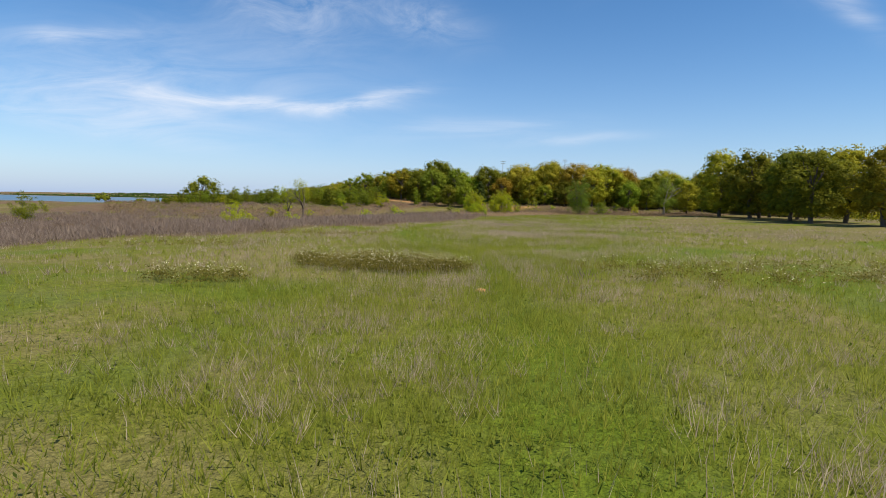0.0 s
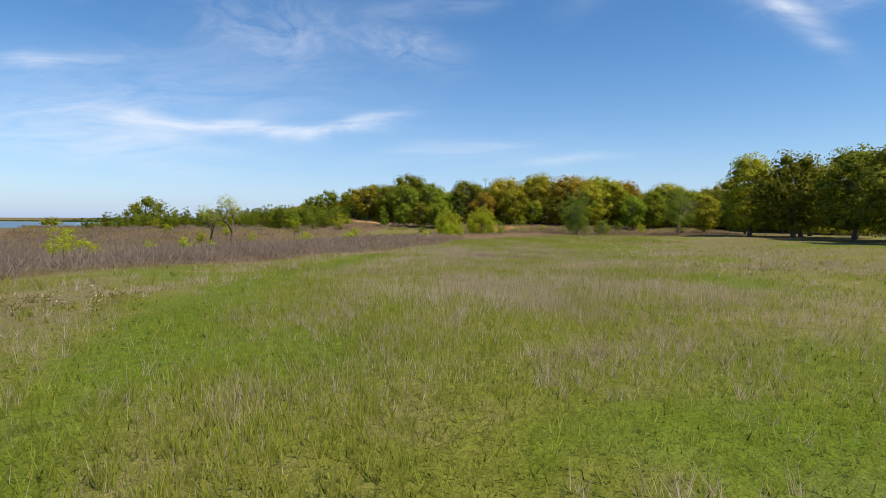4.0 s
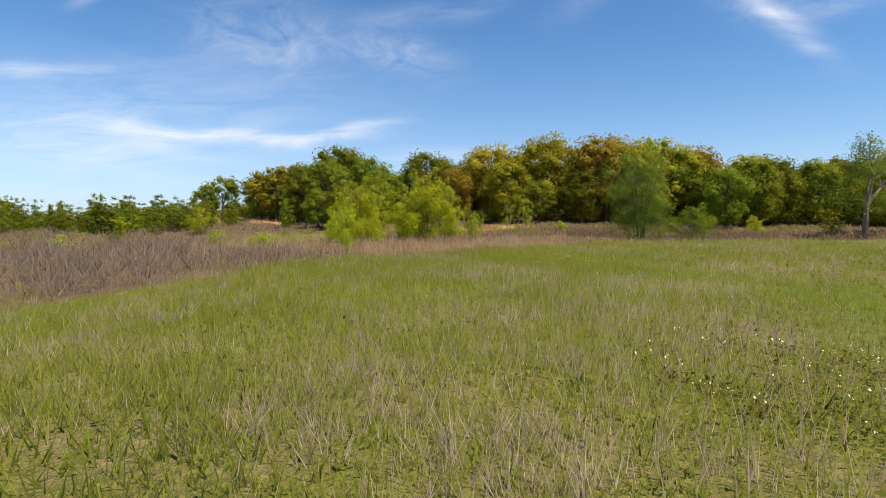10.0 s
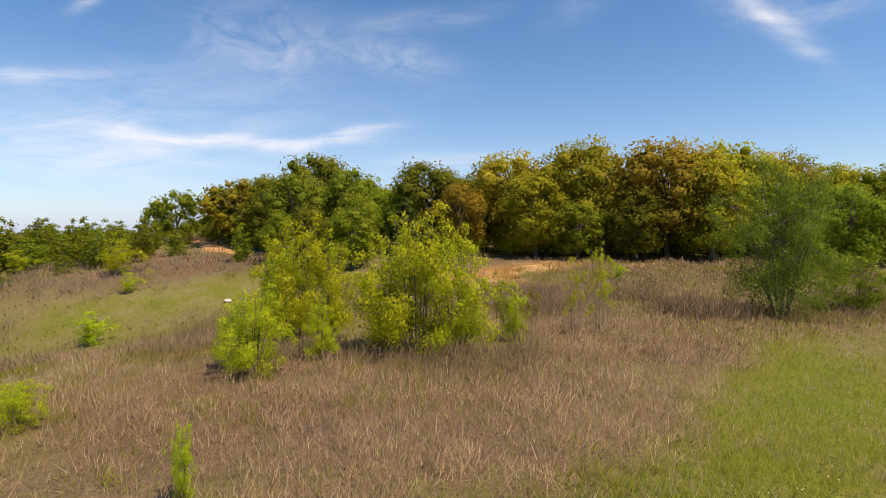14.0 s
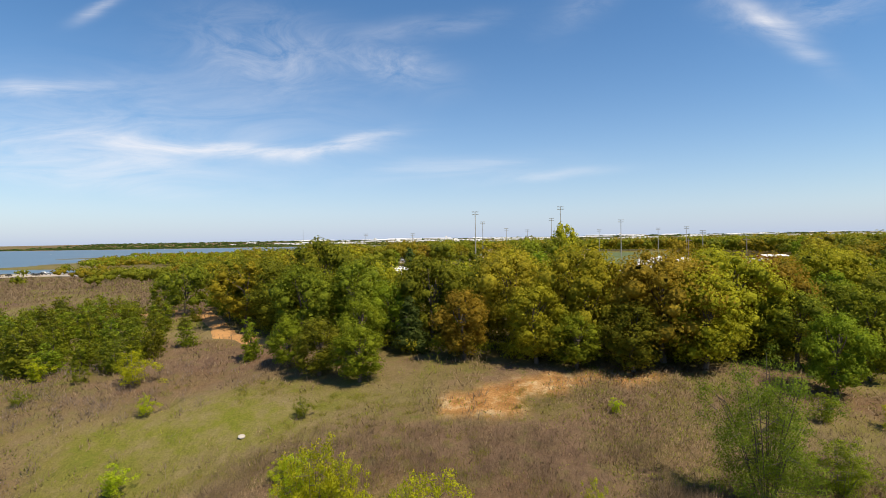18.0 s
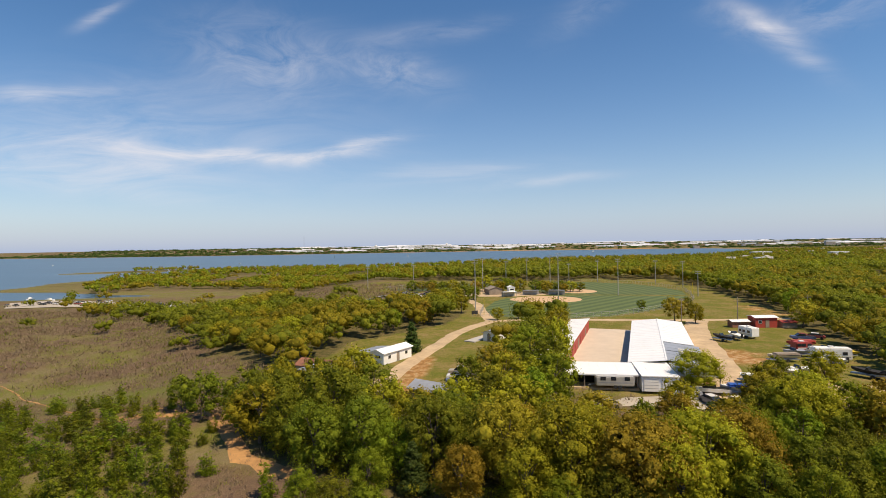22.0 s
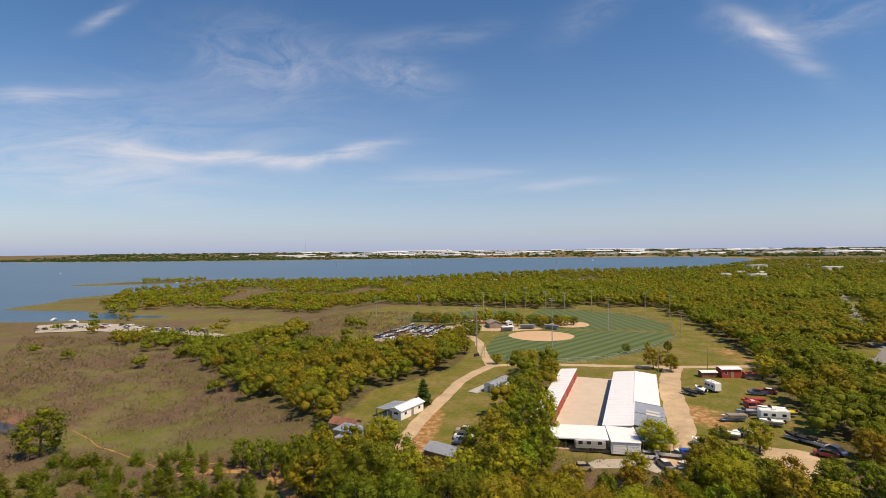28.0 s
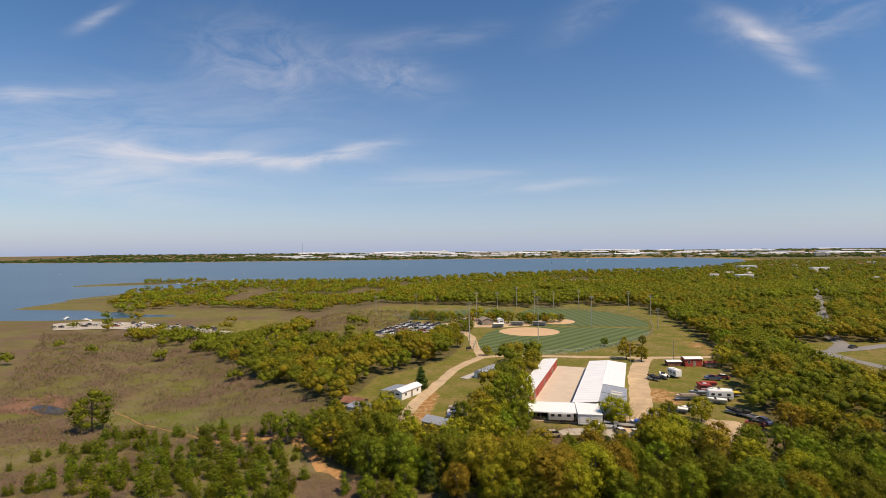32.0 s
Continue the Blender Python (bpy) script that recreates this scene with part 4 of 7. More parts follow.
for nm, (leaf, V, F, N, off) in WOODS.items():
    tagged(part(nm, np_mesh(nm, np.concatenate(V), np.concatenate(F), np.concatenate(N)), M[leaf]), "distant spring woods of mixed oaks", "woods", kind="stuff")

# shrubs in the brush
for i, (x, y, h, sq) in enumerate(((-1.3, 119.8, 5.3, 0.85), (0.1, 119.4, 4.3, 0.75), (-2.4, 120.4, 4.2, 0.75), (-6.9, 122.8, 5.4, 0.75), (-5.7, 123.2, 4.5, 0.7), (-8.0, 123.8, 4.5, 0.7), (-5.6, 116.3, 2.7, 0.9), (-6.3, 116.9, 2.2, 0.85), (-3.4, 109.6, 1.4, 0.4), (-8.8, 112, 1.1, 1.3), (-9.6, 112.6, 0.8, 1.3), (2.1, 121.6, 2.4, 0.6), (-12, 131, 1.6, 1.2), (-4.3, 118.4, 2.0, 0.8))):
    plant("willow_shrub", BUSH[i % 3], "willow", x, y, h / 4, -30.0 + 17.0 * (i % 4), "willow shrubs in the brush", TREE_LABELS["willow"], category="shrub", squash=sq)
plant("elm_shrub", RICH, "elm", 14.8, 127.6, 1.12, 12, "shrubs at the meadow's edge", "tall grey-green many-stemmed elm shrub", "bark", "shrub", 0.8)
plant("elm_shrub", BUSH[1], "green", 19.5, 129.5, 0.75, 10, "shrubs at the meadow's edge", "low bright green shrub beside the tall elm shrub", "bark_grey", "shrub", 1.3)
for i, (x, y, h) in enumerate(((4.4, 121.4, 3.4), (5.3, 122.2, 3.9), (5.9, 123.4, 3.4), (2.6, 119.5, 2.6), (1.6, 121.6, 3.0))):
    plant("sapling", THIN[i % 2], "willow" if i < 3 else "oak", x, y, h / 4, -30.0 + 15.0 * i, "saplings in the brush", "slender half-leafed sapling with bare lower stems", "bark_grey", "shrub", 0.55)
for i, (x, y, h, leaf) in enumerate(((-33, 145, 3.6, "willow"), (-44, 146, 2.4, "willow"), (-39, 145.5, 1.8, "green"), (-55, 138, 2.2, "willow"), (-52, 124, 2.4, "willow"), (-47, 133, 1.8, "willow"), (-28, 140, 1.8, "willow"), (-24, 131.5, 2.2, "willow"), (-62, 146, 2.4, "green"), (-41, 141, 1.6, "green"), (-70, 140, 2.2, "willow"), (-80, 150, 2.6, "willow"),
                                     (-29.7, 72, 3.2, "willow"), (-30, 87, 2.0, "willow"), (-27.5, 72.6, 1.4, "willow"), (-73, 86, 4.4, "green"), (-34, 98, 1.6, "willow"), (-24, 104, 1.8, "willow"), (-47, 104, 1.6, "willow"), (-20.5, 112, 1.5, "willow"), (-18, 104.5, 1.3, "willow"), (20, 137, 1.6, "green"), (24, 139, 2.2, "green"), (28, 138, 2.0, "willow"), (-14, 139, 1.6, "green"), (10, 139.5, 1.2, "willow"), (35, 138, 1.8, "green"), (-66, 166, 3.4, "green"), (-59, 168, 3.0, "oak_dark"), (-74, 164, 3.6, "green"), (-90, 172, 3.8, "oak_dark"), (-54, 171, 3.2, "green"), (-47, 168, 3.4, "oak_dark"))):
    plant("shrub", SHRUB[i % 3], leaf, x, y, h / 3, -32.0 + 13.0 * (i % 6), "low shrubs of the brush", "low leafy shrub growing out of dry brush" if leaf == "green" else "low yellow-green shrub growing out of dry brush" if leaf == "willow" else "low dark green shrub in the brush", "bark_grey", "shrub", 1.15)
for x, y, h, t in ((-41.5, 110, 7.6, 20), (-38.8, 111.5, 9.2, 120)):
    e = empty("dead_tree", pose(x, y, gz(x, y), 0, 0, t) @ Matrix.Diagonal((h / 6, h / 6, h / 6, 1)), "half-dead tree with a broken trunk in dry brush", "tree", "dead trees")
    part("trunk", skinned(bare_tree(int(t)), M["bark"]), None, e)
    f = leaf_quads(np.random.default_rng(int(t)), [(0.4, 0, 4), (-0.8, 0.6, 4.6), (1, -0.5, 3.4)], [1.2, 1.0, 1.0], 700, 0.08, -1, 0.8)
    part("foliage", np_mesh("foliage", *f), M["willow"], e)


ob = part("fallen_branch", skinned(bare_tree(14), M["bark_grey"]), None)
ob.matrix_basis = pose(-17.8, 122.8, gz(-17.8, 122.8) + 0.3, 78, 0, 65) @ Matrix.Diagonal((0.38, 0.38, 0.38, 1))
tagged(ob, "grey fallen dead branch lying in dry brush", "branch")
e = empty("half_leafed_tree", pose(32, 129, gz(32, 129), 0, 0, 250) @ Matrix.Diagonal((1.5, 1.5, 1.6, 1)), "grey half-leafed tree with a broad bare crown", "tree")
part("trunk", skinned(bare_tree(9), M["bark_grey"]), None, e)
f = leaf_quads(np.random.default_rng(9), [(0.4, 0, 3.6), (-1.2, 0.6, 3.2), (1.4, -0.5, 3.0), (-0.6, -1.0, 2.2), (0.8, 1.0, 1.8), (0, 0, 4.4), (1.8, 0.2, 1.6), (-1.9, 0, 1.7)], [1.1, 1.0, 1.0, 0.9, 0.9, 0.8, 0.8, 0.8], 4200, 0.06, -1, 0.8)
part("foliage", np_mesh("foliage", *f), M["elm"], e)

br = np.random.default_rng(31)

# undergrowth at the feet of the woods' front rows
ux = br.uniform(-45, 70, 9000)
uy = br.uniform(136, 190, 9000)
fr0 = np.interp(ux, (-45, -28, -12, 5, 20, 45, 60, 90), (176, 160, 152, 149, 149, 151, 138, 118))
k = np.nonzero(woods(ux, uy - 1.0) & (uy - fr0 < 12) & (br.random(9000) < 0.55))[0]
ux, uy = np.concatenate((ux[k], br.uniform(46, 62, 60))), np.concatenate((uy[k], br.uniform(84, 122, 60)))
side = (ux > 35) | (uy > 130)
ux, uy = ux[side], uy[side]
ur = br.uniform(0.5, 1.25, len(ux))
for nm, sel, mat in (("green_undergrowth", br.random(len(ux)) < 0.45, "green"), ("olive_undergrowth", None, "oak")):
    if sel is None:
        sel = ~prev
    prev = sel
    under = leaf_quads(br, np.stack((ux[sel], uy[sel], ground(ux[sel], uy[sel]) + ur[sel] * 0.8), -1), ur[sel], int(sel.sum()) * 34, 0.17, -0.5, 0.4)
    tagged(part(nm, np_mesh(nm, *under), M[mat]), "leafy undergrowth along the edge of the woods", "undergrowth", kind="stuff")

# ---- grass, stalks and brush stems ----
def tufts(rng, x, y, z, r, count, size):
    """Small leaves scattered through low tufts, shaded as seen from above."""
    k = rng.integers(len(x), size=count)
    d = rng.normal(size=(count, 3)) * (0.55, 0.55, 0.4)
    c = np.stack((x[k], y[k], z[k]), -1) + d * r[k][:, None]
    c[:, 2] = np.maximum(c[:, 2], z[k] - 0.02) + 0.02
    n = rng.normal(size=(count, 3)) * 0.6 + (0, -0.5, 1.0)
    n /= np.linalg.norm(n, axis=1)[:, None]
    t = np.cross(n, rng.normal(size=(count, 3)))
    t /= np.linalg.norm(t, axis=1)[:, None]
    b = np.cross(n, t)
    s = size * rng.uniform(0.5, 1.3, count)[:, None]
    v = np.stack((c - t * s, c - b * s * 0.5, c + t * s, c + b * s * 0.5), 1).reshape(-1, 3)
    return v, np.arange(count * 4).reshape(-1, 4)


def blades(rng, x, y, z, h, w, lean):
    n = len(x)
    a = rng.uniform(0, 6.283, n)
    la, ll = rng.uniform(0, 6.283, n), lean * h * rng.uniform(0.2, 1.0, n)
    dx, dy = np.cos(a) * w, np.sin(a) * w
    tip = np.stack((x + np.cos(la) * ll, y + np.sin(la) * ll, z + h), -1)
    v = np.stack((np.stack((x - dx, y - dy, z - 0.03), -1), np.stack((x + dx, y + dy, z - 0.03), -1), tip), 1).reshape(-1, 3)
    v = v.reshape(-1, 3, 3)
    face = np.cross(v[:, 1] - v[:, 0], v[:, 2] - v[:, 0])
    back = face[:, 2] * 0.6 - face[:, 1] < 0
    v[back] = v[back][:, (1, 0, 2)]
    v = v.reshape(-1, 3)
    side = np.stack((np.cos(a + 1.57), np.sin(a + 1.57), np.zeros(n)), -1) * 0.45 + (0, 0, 0.9)
    return v, np.arange(3 * n).reshape(-1, 3), np.repeat(side / np.linalg.norm(side, axis=1)[:, None], 3, axis=0)


def meadow_points(rng, n, half=22.0, y0=12, y1=132):
    """Points that thin out away from the walk's line over the meadow."""
    y = rng.uniform(y0, y1, n)
    x = 3 + half * np.clip(rng.normal(size=n) * 0.62, -2.2, 2.2)
    return x, y


m_grass = leafy("meadow_grass", (0.118, 0.142, 0.016), (0.2, 0.226, 0.026), (0.31, 0.31, 0.052), 0.5, 0.25)
m_stalk = leafy("dry_stalks", (0.24, 0.2, 0.145), (0.37, 0.315, 0.235), (0.53, 0.46, 0.345), 0.45, 0.3)
m_stem = leafy("brush_stems", (0.17, 0.11, 0.07), (0.34, 0.235, 0.15), (0.56, 0.43, 0.28), 0.4, 0.8)
m_grey = leafy("grey_stems", (0.13, 0.1, 0.085), (0.21, 0.165, 0.14), (0.32, 0.26, 0.22), 0.4, 0.3)
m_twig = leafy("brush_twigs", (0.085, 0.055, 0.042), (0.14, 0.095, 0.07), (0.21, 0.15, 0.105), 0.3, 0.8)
m_scrub = leafy("pink_scrub", (0.12, 0.08, 0.055), (0.2, 0.14, 0.095), (0.29, 0.215, 0.145), 0.35, 0.15)
m_weed = leafy("dark_weeds", (0.09, 0.085, 0.015), (0.18, 0.165, 0.028), (0.31, 0.28, 0.055), 0.5, 0.8)
gr = np.random.default_rng(21)


def tuft_blades(rng, x, y, n, r, h, w, lean=0.9):
    """Blades that spring from tufts: each tuft's blades stand close and fan out."""
    k = np.repeat(np.arange(len(x)), n)
    a, d = rng.uniform(0, 6.283, len(k)), r[k] * np.sqrt(rng.random(len(k)))
    bx, by = x[k] + d * np.cos(a), y[k] + d * np.sin(a)
    return blades(rng, bx, by, ground(bx, by), h[k] * rng.uniform(0.5, 1.1, len(k)), w[k] * rng.uniform(0.7, 1.3, len(k)), lean)


def twig_clumps(rng, x, y, n, r, h, w):
    """Low bushes of short twigs that fill a rounded clump, mostly upright."""
    k = np.repeat(np.arange(len(x)), n)
    a, q = rng.uniform(0, 6.283, len(k)), np.sqrt(rng.random(len(k)))
    up = rng.random(len(k)) ** 0.8 * (1 - 0.55 * q * q)
    bx, by = x[k] + r[k] * q * np.cos(a), y[k] + r[k] * q * np.sin(a)
    base = np.stack((bx, by, ground(bx, by) + h[k] * up * 0.75), -1)
    way = np.stack((np.cos(a) * q * 0.55, np.sin(a) * q * 0.55, np.full(len(k), 0.9)), -1) + rng.normal(size=(len(k), 3)) * 0.38
    tip = base + way * (h[k] * rng.uniform(0.22, 0.5, len(k)))[:, None]
    b = rng.uniform(0, 6.283, len(k))
    off = np.stack((np.cos(b), np.sin(b), np.zeros(len(k))), -1) * (w[k] * rng.uniform(0.7, 1.3, len(k)))[:, None]
    v = np.stack((base - off, base + off, tip), 1).reshape(-1, 3)
    nrm = np.stack((np.cos(a) * q * 0.5, np.sin(a) * q * 0.5, np.full(len(k), 0.85)), -1) + rng.normal(size=(len(k), 3)) * 0.25
    return v, np.arange(3 * len(k)).reshape(-1, 3), np.repeat(nrm / np.linalg.norm(nrm, axis=1)[:, None], 3, axis=0)


def joined(*sets):
    """Several sets of vertices, faces and normals as one."""
    V, F, N, off = [], [], [], 0
    for v, f, n in sets:
        V.append(v), F.append(f + off), N.append(n)
        off += len(v)
    return np.concatenate(V), np.concatenate(F), np.concatenate(N)


# short green sward, and tufts that stand above it
x, y = meadow_points(gr, 110000)
x2, y2 = meadow_points(gr, 270000, 6.0, 20, 122)
x, y = np.concatenate((x, x2, gr.uniform(-4, 22, 60000))), np.concatenate((y, y2, gr.uniform(99, 123, 60000)))
keep = (gr.random(len(x)) > brush(x, y) * 0.85) & (gr.random(len(x)) < (0.55 + 0.45 * ss(0.25, 0.6, value_noise(x, y, 2.6, 11))) * (1 - 0.5 * np.clip(-track(x, y), 0, 1)))
x, y = x[keep], y[keep]
h = gr.uniform(0.06, 0.17, len(x)) * (1 + 0.4 * ss(98, 104, y)) * (0.7 + 0.7 * value_noise(x, y, 3, 12))
low = blades(gr, x, y, ground(x, y), h, gr.uniform(0.005, 0.012, len(x)), 1.0)
x, y = meadow_points(gr, 15000, 20)
x2, y2 = meadow_points(gr, 19000, 5.5, 20, 118)
x, y = np.concatenate((x, x2)), np.concatenate((y, y2))
keep = (gr.random(len(x)) > brush(x, y)) & (gr.random(len(x)) < 0.15 + 0.85 * ss(0.35, 0.6, value_noise(x, y, 1.9, 111)) - 0.2 * np.clip(-track(x, y), 0, 1))
x, y = x[keep], y[keep]
far = ss(5, 12, np.abs(x - 3))
high = tuft_blades(gr, x, y, 9, gr.uniform(0.05, 0.16, len(x)), gr.uniform(0.14, 0.32, len(x)) * (0.7 + 0.6 * value_noise(x, y, 4, 112)), 0.0055 + 0.008 * far, 0.8)
tagged(part("grass", np_mesh("grass", *joined(low, high)), m_grass), "uneven green meadow grass in tufts", "grass", kind="stuff")

# last year's stalks: fine single ones, and pale clumps
x, y = meadow_points(gr, 110000)
x2, y2 = meadow_points(gr, 150000, 6.5, 20, 122)
x, y = np.concatenate((x, x2)), np.concatenate((y, y2))
clump = value_noise(x, y, 4.5, 14) * 0.5 + value_noise(x, y, 1.1, 15) * 0.5
keep = (gr.random(len(x)) < ss(0.38, 0.66, clump + 0.1 * np.clip(-track(x, y), 0, 1))) & (gr.random(len(x)) > brush(x, y) * 0.5) & (gr.random(len(x)) > track(x, y) * 0.9) & (gr.random(len(x)) > 0.6 * ss(84, 96, y) * ss(-7, -2, x) * (1 - ss(106, 112, y)))
x, y = x[keep], y[keep]
h = gr.uniform(0.12, 0.4, len(x)) * (0.6 + 0.6 * ss(0.4, 0.8, value_noise(x, y, 5, 16)))
single = blades(gr, x, y, ground(x, y), h, gr.uniform(0.0028, 0.006, len(x)), 0.5)
x, y = meadow_points(gr, 15000, 20)
x2, y2 = meadow_points(gr, 19000, 5.5, 20, 118)
x, y = np.concatenate((x, x2)), np.concatenate((y, y2))
dry = np.clip(-track(x, y), 0, 1)
keep = (gr.random(len(x)) > brush(x, y)) & (gr.random(len(x)) < ss(0.42, 0.62, value_noise(x, y, 3.4, 121) * 0.45 + value_noise(x, y, 0.9, 122) * 0.55 + 0.07 * dry) * (1 - 0.9 * np.clip(track(x, y), 0, 1)) * (1 - 0.45 * ss(86, 96, y) * ss(-6, -3, x)))
x, y, dry = x[keep], y[keep], dry[keep]
far = ss(5, 12, np.abs(x - 3))
clumps = tuft_blades(gr, x, y, 11, gr.uniform(0.04, 0.17, len(x)), gr.uniform(0.2, 0.42, len(x)) * (0.8 + 0.1 * dry), 0.0042 + 0.006 * far, 1.0)
tagged(part("dry_grass", np_mesh("dry_grass", *joined(single, clumps)), m_stalk), "pale dry grass stalks from last year", "grass", kind="stuff")

# brush: grey-purple twiggy bushes in the low ground, paler bent stems by the willows
n = 11000
x, y = np.concatenate((-2 - 27 * np.abs(gr.normal(size=n)), gr.uniform(-95, -20, 5000))), np.concatenate((gr.uniform(36, 108, n), gr.uniform(40, 150, 5000)))
keep = (gr.random(len(x)) < brush(x, y) * (0.3 + 0.7 * ss(0.3, 0.55, value_noise(x, y, 3.2, 131)))) & (x < -2.5)
x, y = x[keep], y[keep]
off = np.hypot(x - 3, (y - 75) * 0.4)
grey = twig_clumps(gr, x, y, 27, gr.uniform(0.45, 0.95, len(x)), gr.uniform(0.5, 1.15, len(x)), 0.0065 + 0.0004 * off)
lone = np.array(((18.7, 66.7), (20.4, 67.7), (12.3, 58.4), (13.8, 59.6), (8.9, 58.5), (10.8, 58.7), (9.9, 59.3), (18.7, 64.8), (4.8, 30.5)))
grey = joined(grey, twig_clumps(gr, lone[:, 0], lone[:, 1], 60, np.full(len(lone), 0.5), gr.uniform(0.45, 0.95, len(lone)), np.full(len(lone), 0.008)))
x, y = np.concatenate((gr.normal(3.0, 1.5, 80), gr.uniform(-2, 12, 90))), np.concatenate((gr.normal(70.3, 0.8, 80), gr.uniform(68, 80, 90)))
grey = joined(grey, twig_clumps(gr, x, y, 46, gr.uniform(0.2, 0.42, 170), gr.uniform(0.25, 0.45, 170), np.full(170, 0.004)))
tagged(part("grey_brush", np_mesh("grey_brush", *grey), m_grey), "grey-purple bushes of leafless twigs", "brush", kind="stuff")
x, y = gr.uniform(-20, 26, 6200), gr.uniform(101, 137, 6200)
keep = gr.random(len(x)) < brush(x, y) * (0.35 + 0.65 * ss(0.3, 0.55, value_noise(x, y, 2.6, 132)))
x, y = x[keep], y[keep]
darker = value_noise(x, y, 4.5, 133) + 0.25 * ss(118, 130, y) > 0.68
mauve = twig_clumps(gr, x[darker], y[darker], 55, gr.uniform(0.4, 0.9, darker.sum()), gr.uniform(0.4, 1.0, darker.sum()), np.full(darker.sum(), 0.008))
tagged(part("mauve_brush", np_mesh("mauve_brush", *mauve), m_twig), "dark mauve-brown bushes of leafless twigs", "brush", kind="stuff")
x, y = x[~darker], y[~darker]
tan = twig_clumps(gr, x, y, 62, gr.uniform(0.35, 0.8, len(x)), gr.uniform(0.3, 0.85, len(x)) * (1 - 0.35 * ss(5, 12, x)), np.full(len(x), 0.0065))
# dark twigs added here to stand in for the elm's shadow on the brush
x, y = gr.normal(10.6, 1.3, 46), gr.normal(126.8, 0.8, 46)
tagged(part("dark_thicket", np_mesh("dark_thicket", *twig_clumps(gr, x, y, 150, gr.uniform(0.4, 0.9, 46), gr.uniform(0.6, 1.3, 46), np.full(46, 0.012))), m_twig), "dark twigs added to stand in for the elm shrub's shadow", "brush", kind="stuff")
tagged(part("dry_brush", np_mesh("dry_brush", *tan), m_stem), "pinkish tan tangle of dry weed stems", "brush", kind="stuff")

x, y = gr.uniform(-30, 22, 2600), gr.uniform(109, 146, 2600)
k = (value_noise(x, y, 6, 134) > 0.56) & (brush(x, y) > 0.15)
x, y = x[k], y[k]
tagged(part("green_growth", np_mesh("green_growth", *tuft_blades(gr, x, y, 26, gr.uniform(0.2, 0.55, len(x)), gr.uniform(0.15, 0.45, len(x)), np.full(len(x), 0.012), 1.0)), m_grass), "fresh green grass growing up through dry brush", "grass", kind="stuff")

# clumps of twiggy brush over the lowland, too many to count
for nm, n, mat, lab, q in (("brown_brush", 9500, m_scrub, "purplish brown clumps of twiggy brush", 1), ("green_brush", 3000, m_grass, "low olive-green growth in the brush", 0)):
    t = br.random(n * 3)
    y = 118 + 310 * t ** 1.5
    x = br.uniform(-1, 0.2, n * 3) * (40 + 0.85 * (y - 60))
    x[::4] = br.uniform(8, 45, len(x[::4]))
    y[::4] = br.uniform(118, 150, len(x[::4]))
    w = brush(x, y) * (value_noise(x, y, 7, 22) if q else value_noise(x, y, 12, 23) ** 2 * 1.2) * (lake_depth(x, y) < -30)
    k = np.nonzero((br.random(len(x)) < w * 1.5) & ~woods(x, y) & ~((x < -165) & (y > 370) & (y < 440)))[0][:n]
    x, y = x[k], y[k]
    far = np.hypot(x - 3, y - 95)
    size = 1 + 0.0035 * (y - 110)
    size = size * (1 + 0.6 * ss(150, 220, y))
    cl = twig_clumps(br, x, y, 14, br.uniform(0.45, 1.2, len(x)) * size, br.uniform(0.35, 0.9, len(x)) * size * (1 if q else 0.7) * np.where((x > 0) & (y < 150), 0.6, 1), 0.007 + 0.0007 * far)
    tagged(part(nm, np_mesh(nm, *cl), mat), lab, "brush", kind="stuff")

# low leafy tufts through the meadow
x, y = meadow_points(gr, 4600, 8.5, 18, 126)
x, y = np.concatenate((x, gr.uniform(-2, 24, 3600))), np.concatenate((y, gr.uniform(99, 126, 3600)))
keep = (brush(x, y) < 0.4) & (gr.random(len(x)) < ss(0.35, 0.7, value_noise(x, y, 5, 19)))
x, y = x[keep], y[keep]
lv = tufts(gr, x, y, ground(x, y), gr.uniform(0.1, 0.3, len(x)), 42000, 0.032)
tagged(part("low_weeds", np_mesh("low_weeds", *lv), leafy("low_weed_leaves", (0.11, 0.15, 0.022), (0.18, 0.225, 0.032), (0.27, 0.3, 0.055), 0.45, 0.8)), "low green leafy tufts in the meadow", "weeds", kind="stuff")

# weed patches with small creamy flower heads: plan place, reach, plants, share in bloom
PATCHES = ((-1.4, 33.4, 2.9, 1.5, 430, 0.5), (-0.6, 32.9, 2.2, 1.1, 150, 0.5), (-4.9, 29.4, 1.3, 1.0, 70, 0.9), (9, 34.5, 5.5, 2.0, 105, 0.7), (14.5, 37, 4.5, 2.2, 90, 0.7), (8.2, 31.5, 2.5, 1.2, 34, 0.6), (-9, 48, 5, 1.4, 60, 0.6), (7.5, 84.5, 2.6, 1.4, 46, 0.2), (6.5, 90.6, 1.5, 1.3, 120, 0.35), (5.5, 101, 4, 2.5, 70, 0.8), (9, 108, 5, 3.5, 150, 0.9), (4, 104, 4, 2, 60, 0.8), (14, 113, 4, 4, 90, 0.8), (-12, 38, 5, 1.4, 40, 0.6))
LV, HEADS, off = [], [], 0
